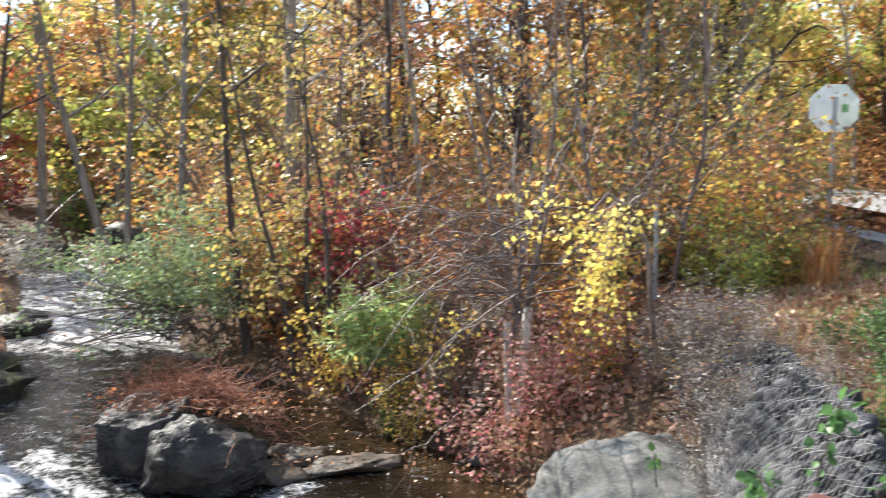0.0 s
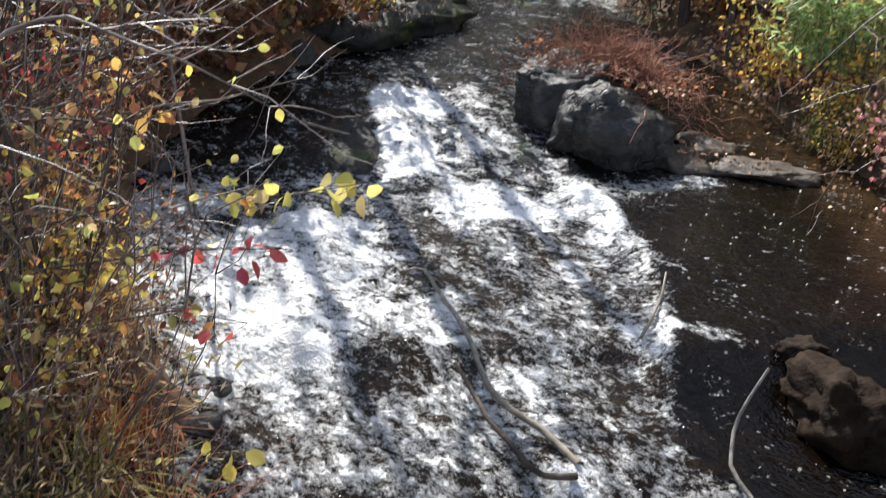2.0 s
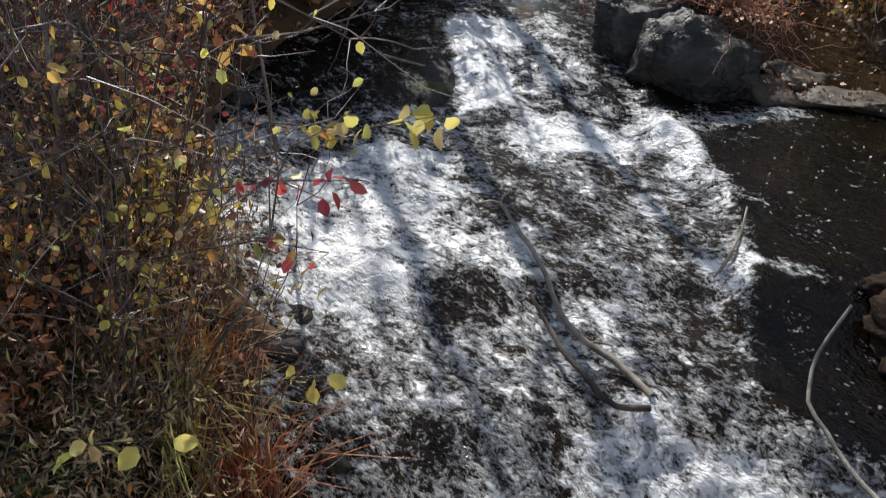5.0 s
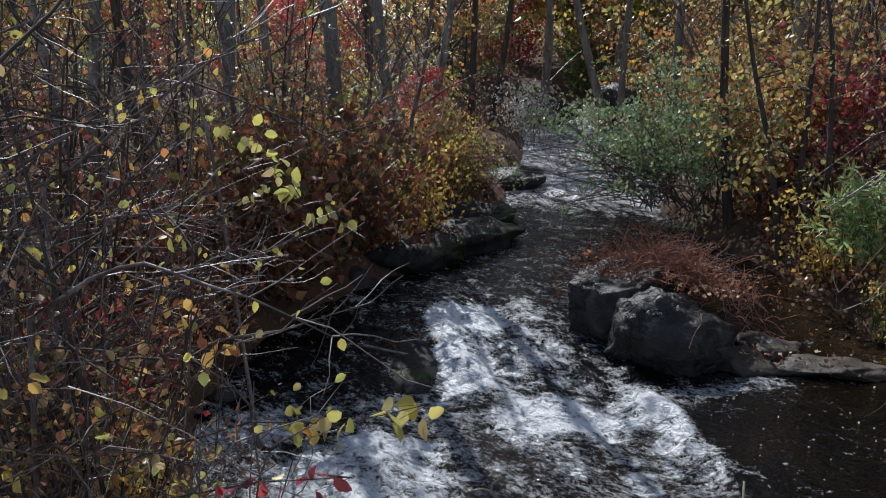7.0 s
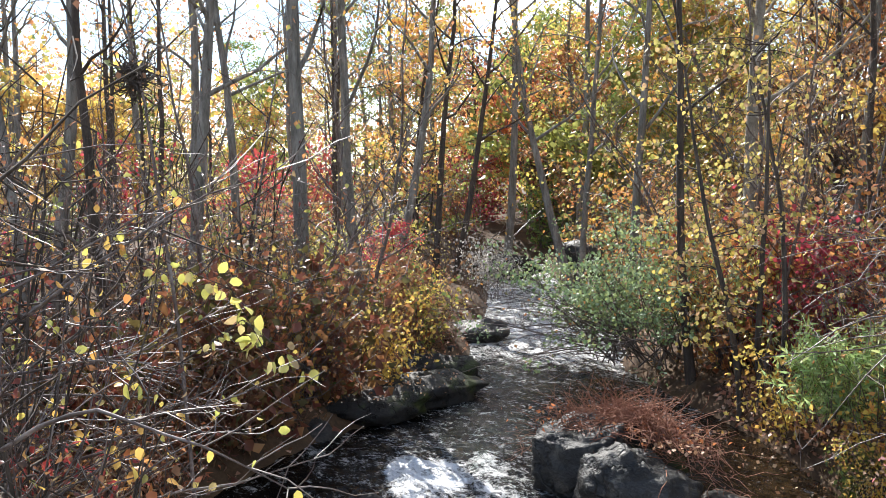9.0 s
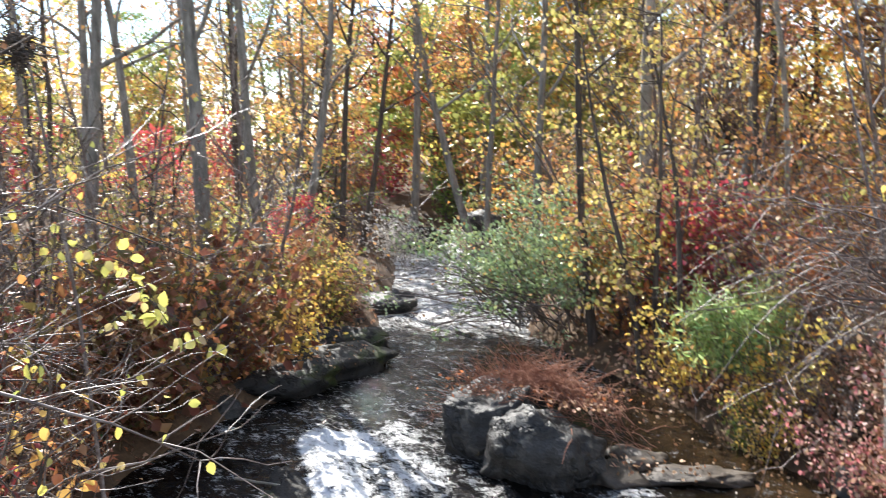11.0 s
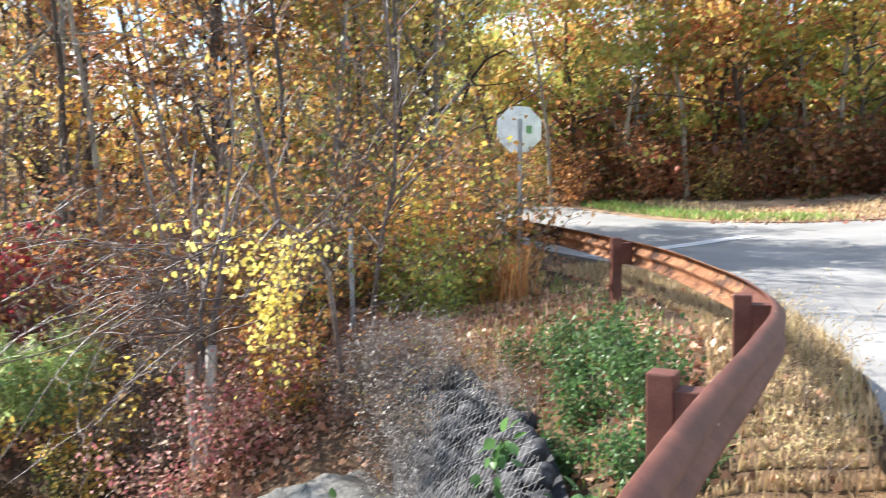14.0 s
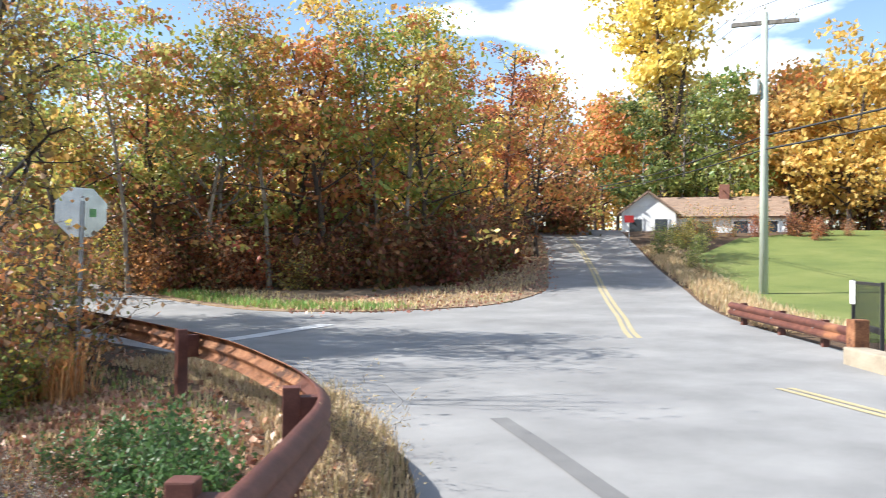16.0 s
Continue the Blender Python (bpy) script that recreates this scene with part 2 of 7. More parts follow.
M_SOIL = surface("leaf_mould_soil", [(0.03, 0.018, 0.010), (0.085, 0.050, 0.026), (0.17, 0.10, 0.05)], 1.2, 22, (1, 1, 1), 0.95, 0.8, patch=((0.095, 0.056, 0.030), 0.7, 0.55), depth=0.05)
M_ROAD = surface("worn_pale_asphalt", [(0.155, 0.152, 0.149), (0.232, 0.228, 0.221), (0.315, 0.308, 0.298)], 0.5, 130, (1, 1, 1), 0.9, 0.35, patch=((0.22, 0.216, 0.213), 0.23, 0.60), depth=0.006)
M_ROADDARK = surface("patched_asphalt", [(0.12, 0.118, 0.116), (0.155, 0.152, 0.148), (0.20, 0.196, 0.19)], 1.0, 120, (1, 1, 1), 0.9, 0.35, depth=0.006)
M_LINE = surface("yellow_road_paint", [(0.34, 0.30, 0.21), (0.41, 0.34, 0.18), (0.39, 0.36, 0.27)], 3, 60, (1, 1, 1), 0.7, 0.2, depth=0.004)
M_WHITELINE = surface("faded_white_paint", [(0.46, 0.45, 0.43), (0.60, 0.59, 0.57), (0.68, 0.67, 0.65)], 3, 60, (1, 1, 1), 0.7, 0.2, depth=0.004)
M_RAIL = surface("brown_weathering_steel", [(0.06, 0.020, 0.014), (0.105, 0.036, 0.025), (0.17, 0.065, 0.045)], 5, 60, (1, 1, 1), 0.6, 0.35, patch=((0.27, 0.115, 0.055), 0.55, 0.55), depth=0.006)
M_RAILRUST = surface("rusty_steel", [(0.07, 0.028, 0.016), (0.24, 0.10, 0.045), (0.42, 0.22, 0.11)], 4, 50, (1, 1, 1), 0.8, 0.4, patch=((0.06, 0.026, 0.016), 2.6, 0.52), depth=0.006)
M_CONC = surface("tan_concrete", [(0.22, 0.18, 0.13), (0.32, 0.27, 0.20), (0.42, 0.36, 0.28)], 2, 40, (1, 1, 1), 0.9, 0.4, depth=0.01)
M_GALV = surface("galvanised_steel", [(0.30, 0.31, 0.32), (0.42, 0.43, 0.44), (0.54, 0.55, 0.56)], 6, 60, (1, 1, 1), 0.42, 0.1, metal=0.6, depth=0.004)
M_SIGNBACK = surface("bare_sheet_aluminium", [(0.24, 0.25, 0.26), (0.33, 0.34, 0.35), (0.42, 0.43, 0.44)], 5, 60, (1, 1, 1), 0.22, 0.08, metal=0.85, depth=0.003)
M_POLE = surface("greenish_treated_wood", [(0.30, 0.33, 0.27), (0.42, 0.46, 0.39), (0.52, 0.55, 0.48)], 3, 40, (1, 1, 0.1), 0.85, 0.5, depth=0.01)
M_WIREDARK = surface("dark_cable", [(0.02, 0.02, 0.02), (0.04, 0.04, 0.04)], 4, 40, rough=0.6, bump=0)
M_WHITE = surface("white_painted_boards", [(0.72, 0.72, 0.70), (0.80, 0.80, 0.78), (0.84, 0.84, 0.82)], 1, 20, (1, 1, 6), 0.6, 0.3, depth=0.01)
M_ROOF = surface("brown_shingles", [(0.17, 0.115, 0.08), (0.26, 0.18, 0.13), (0.35, 0.25, 0.18)], 2, 20, (1, 1, 5), 0.9, 0.5, depth=0.02)
M_BRICK = surface("chimney_brick", [(0.20, 0.09, 0.06), (0.30, 0.14, 0.10)], 6, 40)
M_GLASSDARK = surface("dark_window_pane", [(0.03, 0.035, 0.045), (0.06, 0.07, 0.085)], 1, 4, rough=0.08, bump=0)
M_BLACK = surface("black_paint", [(0.012, 0.012, 0.013), (0.03, 0.03, 0.032)], 4, 40, rough=0.45, bump=0.1)
M_REDSIGN = surface("red_sign_sheet", [(0.42, 0.02, 0.02), (0.52, 0.035, 0.03)], 2, 20, rough=0.4, bump=0)
M_LAWN = surface("mown_lawn", [(0.085, 0.115, 0.024), (0.135, 0.165, 0.036), (0.20, 0.21, 0.06)], 0.4, 30, (1, 1, 1), 0.95, 0.8, depth=0.03)
M_VERGE = surface("dry_verge", [(0.13, 0.085, 0.05), (0.24, 0.165, 0.10), (0.34, 0.25, 0.16)], 0.7, 26, (1, 1, 1), 0.95, 0.9, patch=((0.12, 0.17, 0.045), 0.35, 0.60), depth=0.05)
M_STONE = surface("dark_basket_stone", [(0.010, 0.010, 0.011), (0.030, 0.030, 0.034), (0.11, 0.11, 0.115)], 6, 34, rough=0.8, bump=0.6)
M_MESHWIRE = surface("galvanised_wire_mesh", [(0.26, 0.26, 0.26), (0.44, 0.43, 0.42)], 3, 30, rough=0.45, bump=0, metal=0.2)


def water_material():
    """Dark clear stream water with wavelets, broken into clumped white foam where the surface is beaten up; sun glitter
    is coloured in with the same white.
    """
    m, n, l, b = shader("stream_water")
    at = n.new("ShaderNodeAttribute")
    at.attribute_name = "froth_glint"
    co, mp = n.new("ShaderNodeTexCoord"), n.new("ShaderNodeMapping")
    mp.inputs["Rotation"].default_value = (0, 0, radians(51.5))
    mp.inputs["Scale"].default_value = (0.72, 1.15, 1)
    l.new(co.outputs["Object"], mp.inputs[0])

    def tex(scale, detail, rough, bend=0.9):
        t = n.new("ShaderNodeTexNoise")
        t.inputs["Scale"].default_value, t.inputs["Detail"].default_value, t.inputs["Roughness"].default_value = scale, detail, rough
        t.inputs["Distortion"].default_value = bend
        l.new(mp.outputs[0], t.inputs["Vector"])
        return t.outputs["Fac"]
    big, small = tex(3.2, 6, 0.65, 0.5), tex(15, 6, 0.68, 0.5)

    def op(kind, a, c):
        k = n.new("ShaderNodeMath")
        k.operation = kind
        for i, v in enumerate((a, c)):
            if isinstance(v, float):
                k.inputs[i].default_value = v
            else:
                l.new(v, k.inputs[i])
        return k.outputs[0]

    def span(v, lo, hi, a, c):
        k = n.new("ShaderNodeMapRange")
        for name, val in zip(("From Min", "From Max", "To Min", "To Max"), (lo, hi, a, c)):
            k.inputs[name].default_value = val
        l.new(v, k.inputs[0])
        return k.outputs[0]
    clump = op("ADD", op("MULTIPLY", big, 1.0), op("ADD", op("MULTIPLY", small, 1.05), op("MULTIPLY", tex(42, 3, 0.6, 0.8), 0.55)))
    s = op("ADD", op("SUBTRACT", op("MULTIPLY", clump, 4.4), 6.72), op("MULTIPLY", at.outputs["Fac"], 2.2))
    # white of the foam and of the painted sun glitter
    foam = span(s, 0.0, 1.05, 0.0, 1.0)
    deep = ramp(n, [(0.35, (0.0015, 0.001, 0.0008)), (0.6, (0.005, 0.003, 0.0016)), (0.75, (0.012, 0.007, 0.003))])
    l.new(tex(0.8, 5, 0.6), deep.inputs[0])
    sh, bed = n.new("ShaderNodeAttribute"), n.new("ShaderNodeMixRGB")
    sh.attribute_name = "shallow"                    # the amber bed shows through near the bank
    bed.inputs[2].default_value = (0.034, 0.021, 0.010, 1)
    l.new(sh.outputs["Fac"], bed.inputs[0])
    l.new(deep.outputs[0], bed.inputs[1])
    cm = n.new("ShaderNodeMixRGB")
    cm.inputs[2].default_value = (0.77, 0.765, 0.755, 1)
    l.new(foam, cm.inputs[0])
    l.new(bed.outputs[0], cm.inputs[1])
    l.new(cm.outputs[0], b.inputs["Base Color"])
    l.new(op("ADD", span(at.outputs["Fac"], 0.0, 0.6, 0.05, 0.09), op("MULTIPLY", foam, 0.4)), b.inputs["Roughness"])
    b.inputs["IOR"].default_value, b.inputs["Specular IOR Level"].default_value = 1.33, 0.42
    bp = n.new("ShaderNodeBump")
    bp.inputs["Distance"].default_value = 0.05
    l.new(span(at.outputs["Fac"], 0.0, 0.35, 0.4, 1.0), bp.inputs["Strength"])      # the quiet pool lies smoother
    waves, ripple, fine = tex(5.5, 2, 0.5), tex(13, 2, 0.5), tex(30, 2, 0.5)
    wavelets = op("ADD", op("MULTIPLY", waves, 1.0), op("ADD", op("MULTIPLY", ripple, 0.65), op("MULTIPLY", fine, 0.36)))
    l.new(op("ADD", wavelets, op("MULTIPLY", foam, op("ADD", big, op("MULTIPLY", small, 0.5)))), bp.inputs["Height"])
    l.new(bp.outputs[0], b.inputs["Normal"])
    return m


M_WATER = water_material()


# ---------- builders ----------
def mesh_of(name, verts, faces, material, smooth=False):
    """A mesh from arrays; faces: one array of equal-sided faces or a list of such arrays."""
    me = bpy.data.meshes.new(name)
    faces = [np.asarray(f, np.int32) for f in (faces if isinstance(faces, list) else [faces]) if len(f)]
    verts = np.asarray(verts, np.float32)
    me.vertices.add(len(verts))
    me.vertices.foreach_set("co", verts.ravel())
    loops = np.concatenate([f.ravel() for f in faces])
    totals = np.concatenate([np.full(len(f), f.shape[1], np.int32) for f in faces])
    me.loops.add(len(loops))
    me.loops.foreach_set("vertex_index", loops)
    me.polygons.add(len(totals))
    me.polygons.foreach_set("loop_start", np.concatenate([[0], np.cumsum(totals)[:-1]]).astype(np.int32))
    me.polygons.foreach_set("loop_total", totals)
    me.update(calc_edges=True)
    me.validate()
    if smooth:
        me.polygons.foreach_set("use_smooth", np.ones(len(totals), bool))
    me.materials.append(material)
    return me


def from_bm(name, bm, material, smooth=False):
    me = bpy.data.meshes.new(name)
    bmesh.ops.recalc_face_normals(bm, faces=bm.faces)
    bm.to_mesh(me)
    bm.free()
    if smooth:
        for p in me.polygons:
            p.use_smooth = True
    me.materials.append(material)
    return me


def part(name, me, parent=None, label="", m=None):
    ob = new(name, me)
    if m is not None:
        ob.matrix_basis = m
    if parent is not None:
        ob.parent = parent
    return tagged(ob, label)


def thing(name, m, label, category, group="", kind=""):
    ob = new(name)
    ob.empty_display_size = 0.2
    ob.matrix_basis = m
    return tagged(ob, label, category, group, kind)


def bm_box(bm, size, at=(0, 0, 0), bevel=0.0, turn=None):
    m = Matrix.Translation(at) @ (turn or Matrix()) @ Matrix.Diagonal((*size, 1))
    made = bmesh.ops.create_cube(bm, size=1, matrix=m)
    if bevel:
        edges = {e for v in made["verts"] for e in v.link_edges}
        bmesh.ops.bevel(bm, geom=list(edges), offset=bevel, segments=2, affect="EDGES", profile=0.6)
    return bm


def bm_rod(bm, a, b, r, r2=None, sides=10):
    a, b = Vector(a), Vector(b)
    m = Matrix.Translation((a + b) / 2) @ (b - a).to_track_quat("Z", "Y").to_matrix().to_4x4()
    bmesh.ops.create_cone(bm, cap_ends=True, segments=sides, radius1=r, radius2=r if r2 is None else r2, depth=(b - a).length, matrix=m)
    return bm


def tubes(lines):
    """Verts and quads of tapered tubes round polylines: (points, radii, sides)."""
    vs, fs, base = [], [], 0
    for pts, rad, k in lines:
        pts, rad = np.asarray(pts, float), np.asarray(rad, float)
        n = len(pts)
        d = np.gradient(pts, axis=0)
        d /= np.linalg.norm(d, axis=1)[:, None] + 1e-9
        ref = np.where(np.abs(d[:, 2:3]) > 0.9, np.array([[1.0, 0, 0]]), np.array([[0, 0, 1.0]]))
        u = np.cross(d, ref)
        u /= np.linalg.norm(u, axis=1)[:, None] + 1e-9
        w = np.cross(d, u)
        a = np.arange(k) * 2 * np.pi / k
        ring = pts[:, None] + rad[:, None, None] * (np.cos(a)[None, :, None] * u[:, None] + np.sin(a)[None, :, None] * w[:, None])
        vs.append(ring.reshape(-1, 3))
        i, j = np.meshgrid(np.arange(n - 1), np.arange(k), indexing="ij")
        q = np.stack([i * k + j, i * k + (j + 1) % k, (i + 1) * k + (j + 1) % k, (i + 1) * k + j], -1).reshape(-1, 4) + base
        fs.append(q)
        base += n * k
    return np.concatenate(vs), np.concatenate(fs)


def unit(v):
    return v / (np.linalg.norm(v, axis=-1, keepdims=True) + 1e-9)


def leaf_cards(rng, places, size, droop=0.3, width=0.36, fold=0.16):
    """Folded pointed leaves, one island each, at places: verts and triangles."""
    n = len(places)
    s = (size * rng.uniform(0.65, 1.35, n))[:, None]
    a = rng.normal(0, 1, (n, 3))
    a[:, 2] -= droop
    a = unit(a)
    b = unit(np.cross(a, rng.normal(0, 1, (n, 3))))
    c = np.cross(a, b)
    p = np.asarray(places, float)
    v = np.stack([p, p + a * s * 0.42 + b * s * width + c * s * fold, p + a * s, p + a * s * 0.42 - b * s * width + c * s * fold], 1).reshape(-1, 3)
    k = np.arange(n)[:, None] * 4
    return v, np.concatenate([k + [0, 1, 2], k + [0, 2, 3]])


def oval_leaves(rng, places, size, droop=0.6, width=0.36):
    """Larger leaves with a rounded outline and a midrib fold: eight corners each."""
    n = len(places)
    s = (size * rng.uniform(0.7, 1.25, n))[:, None]
    a = rng.normal(0, 0.7, (n, 3))
    a[:, 2] -= droop
    a = unit(a)
    b = unit(np.cross(a, rng.normal(0, 1, (n, 3))))
    c = np.cross(a, b)
    p = np.asarray(places, float)
    rows = [p, p + a * s * 0.5 + c * s * 0.03, p + a * s - c * s * 0.06]
    for side in (1, -1):
        rows += [p + a * s * 0.22 + side * b * s * width * 0.85 + c * s * 0.07, p + a * s * 0.58 + side * b * s * width + c * s * 0.10, p + a * s * 0.84 + side * b * s * width * 0.5 + c * s * 0.03]
    v = np.stack(rows, 1).reshape(-1, 3)
    k = np.arange(n)[:, None] * 9
    f = [[0, 3, 1], [3, 4, 1], [4, 5, 1], [5, 2, 1], [0, 1, 6], [6, 1, 7], [7, 1, 8], [8, 1, 2]]
    return v, np.concatenate([k + q for q in f])


def blades(rng, places, height, lean=0.35, width=0.012):
    """Grass blades: bent tapered strips of two pieces."""
    n = len(places)
    h = (height * rng.uniform(0.5, 1.2, n))[:, None]
    az = rng.uniform(0, 2 * np.pi, n)
    out = np.stack([np.cos(az), np.sin(az), 0 * az], 1)
    side = np.stack([-np.sin(az), np.cos(az), 0 * az], 1) * width
    bend = rng.uniform(0.1, 1, n)[:, None] * lean
    p = np.asarray(places, float)
    up = np.array([[0, 0, 1.0]])
    mid = p + up * h * 0.6 + out * h * bend * 0.35
    tip = p + up * h * (1 - 0.3 * bend) + out * h * bend
    v = np.stack([p - side, p + side, mid + side * 0.7, mid - side * 0.7, tip], 1).reshape(-1, 3)
    k = np.arange(n)[:, None] * 5
    return v, [k + [0, 1, 2, 3], k + [3, 2, 4]]


def path_of(rng, start, way, length, n, wiggle, lift=0.0):
    """A crooked polyline from start, that bends by wiggle and turns up by lift."""
    pts, d = [np.asarray(start, float)], unit(np.asarray(way, float))
    for _ in range(n - 1):
        d = unit(d + rng.normal(0, wiggle, 3) + [0, 0, lift])
        pts.append(pts[-1] + d * length / (n - 1))
    return np.array(pts)


def branching(rng, height, r0, lean=(0, 0), first=0.35, limbs=12, spread=2.2, twigs=5, wiggle=0.06, rise=0.5, fork=False):
    """Trunk, limbs and twigs of a tree as polylines, and the places along them where leaves grow."""
    lines, tips = [], []
    trunk = path_of(rng, (0, 0, -0.25), (lean[0], lean[1], 1), height, 11, wiggle, 0.05)
    rad = r0 * np.linspace(1, 0.22, 11)
    rad[0] *= 1.35
    lines.append((trunk, rad, 8))
    for k in range(limbs):
        t = first + (0.98 - first) * (k + rng.uniform(0, 0.8)) / limbs
        i = min(9, int(t * 10))
        p = trunk[i] + (trunk[i + 1] - trunk[i]) * (t * 10 - i)
        az = k * 2.4 + rng.uniform(-0.5, 0.5)
        ln = spread * (1.1 - 0.65 * (t - first) / (1 - first)) * rng.uniform(0.7, 1.2)
        limb = path_of(rng, p, (math.cos(az), math.sin(az), rise * rng.uniform(0.5, 1.6)), ln, 6, 0.16, 0.06)
        r = min(rad[i] * 0.5, 0.02 + 0.014 * ln)
        lines.append((limb, r * np.linspace(1, 0.25, 6), 5))
        tips += [limb[3], limb[4], limb[5]]
        for _ in range(twigs):
            q = limb[rng.integers(2, 6)]
            tw = path_of(rng, q, unit(limb[5] - limb[0]) + rng.normal(0, 0.6, 3), ln * rng.uniform(0.25, 0.5), 4, 0.22, 0.02)
            lines.append((tw, r * 0.32 * np.linspace(1, 0.35, 4), 3))
            tips += [tw[1], tw[2], tw[3]]
    tips += list(trunk[8:])
    return lines, np.array(tips)


def clumps(rng, tips, count, sigma, each=42):
    """Places of leaves in flat layered clumps round the ends of the limbs."""
    k = max(12, count // each)
    c = tips[rng.integers(0, len(tips), k)]
    return c[rng.integers(0, k, count)] + rng.normal(0, sigma, (count, 3)) * [1.3, 1.3, 0.55]


def scatter(rng, tips, count, sigma):
    return tips[rng.integers(0, len(tips), count)] + rng.normal(0, sigma, (count, 3))


# ---------- the lie of the land ----------
def smooth(a, b, x):
    t = np.clip((x - a) / (b - a), 0, 1)
    return t * t * (3 - 2 * t)


WATER_EDGE = np.array([(-2.2, 0.6), (-3.1, 2.7), (-3.7, 3.5), (-4.9, 4.0), (-6.7, 5.6), (-7.3, 7.2), (-7.4, 9.2), (-7.3, 10.8), (-7.4, 13.2), (-9.2, 17.0),
                       (-10.6, 20.2), (-14.0, 26.5), (-18.0, 33.0), (-16.0, 34.0), (-12.2, 28.0), (-9.2, 23.0), (-6.4, 18.8), (-5.2, 15.8), (-3.6, 14.1), (-2.3, 12.7),
                       (-0.9, 11.2), (0.3, 10.1), (0.95, 9.0), (1.5, 7.2), (1.5, 5.4), (1.9, 3.6), (4.5, 0.0), (8.0, -5.0), (4.0, -7.5), (0.5, -2.5)])
RAIL = np.array([(-1.7, -1.4), (0.6, 1.0), (2.9, 3.45), (3.9, 4.45), (4.67, 5.3), (5.25, 6.4), (5.7, 7.7), (6.15, 9.3), (6.42, 11.2), (6.65, 13.3), (6.9, 16.4)])
ROAD_LEFT = np.array([(-5.0, -5.0), (-1.2, -1.6), (3.0, 2.3), (4.85, 4.15), (5.7, 5.2), (6.8, 6.9), (7.6, 8.6), (8.0, 10.5), (8.1, 13.0), (7.8, 18.0), (7.4, 26.0), (7.6, 34.0), (9.0, 48.0)])


def line_distance(x, y, line):
    """Distance to a polyline, and the side of it: positive on its left."""
    best, side = np.full(np.shape(x), 1e9), np.zeros(np.shape(x))
    for (ax, ay), (bx, by) in zip(line[:-1], line[1:]):
        ux, uy = bx - ax, by - ay
        t = np.clip(((x - ax) * ux + (y - ay) * uy) / (ux * ux + uy * uy), 0, 1)
        d = np.hypot(x - ax - t * ux, y - ay - t * uy)
        near = d < best
        best = np.where(near, d, best)
        side = np.where(near, np.sign(ux * (y - ay) - uy * (x - ax)), side)
    return best, side


def water_distance(x, y):
    """Signed distance to the stream's edge, negative in the stream."""
    ring = np.vstack([WATER_EDGE, WATER_EDGE[:1]])
    d, _ = line_distance(x, y, ring)
    inside = np.zeros(np.shape(x), bool)
    for (ax, ay), (bx, by) in zip(ring[:-1], ring[1:]):
        inside ^= ((ay > y) != (by > y)) & (x < (bx - ax) * (y - ay) / (by - ay + 1e-12) + ax)
    return np.where(inside, -d, d)


def flow(x, y):
    return 0.62 * (x + 6.3) - 0.78 * (y - 9.0)


WEIR = np.array([(-2.75, 8.5), (-2.05, 7.8), (-1.55, 7.1), (-1.28, 6.65), (-1.0, 6.15), (-0.78, 5.6), (-0.5, 5.08), (0.0, 4.9), (0.45, 4.85), (0.9, 4.5), (1.6, 3.6)])


def pool_side(x, y):
    """Right of the weir lies a quiet pool: signed distance, positive in the pool."""
    d, s = line_distance(x, y, WEIR)
    uneven = 0.12 * rough(x, y, 1.7, 31) + 0.07 * rough(x, y, 5.0, 32)
    return np.where((y > 8.5) & (x > -2.75), np.hypot(x + 2.75, y - 8.5), d * np.where(s > 0, 1, -1)) + uneven


def water_level(x, y):
    f = flow(x, y)
    z = -2.05 - 0.30 * smooth(-0.2, 3.2, f) - 0.14 * smooth(5.3, 5.8, f) - 0.38 * smooth(6.6, 7.6, f) + 0.012 * np.maximum(0, y - 14)
    pool = smooth(-0.30, 0.10, pool_side(x, y)) * (x > -3.2)
    return z * (1 - pool) + np.maximum(z, -2.18 - 0.32 * smooth(5.5, 6.6, f) * (1 - smooth(0.6, 1.4, x))) * pool


def road_level(x, y):
    s = 0.8 * x + 0.6 * y
    return np.minimum(0.0019 * np.maximum(0, s - 14) ** 2, 3.2 + 0.004 * s)


def rough(x, y, scale, seed):
    """Cheap smooth unevenness from crossed waves."""
    rng = np.random.default_rng(seed)
    z = 0
    for k in range(6):
        a, ph = rng.uniform(0, 6.28), rng.uniform(0, 6.28)
        fr = scale * 1.5 ** k
        z = z + np.sin((x * math.cos(a) + y * math.sin(a)) * fr + ph) / 1.4 ** k
    return z / 3


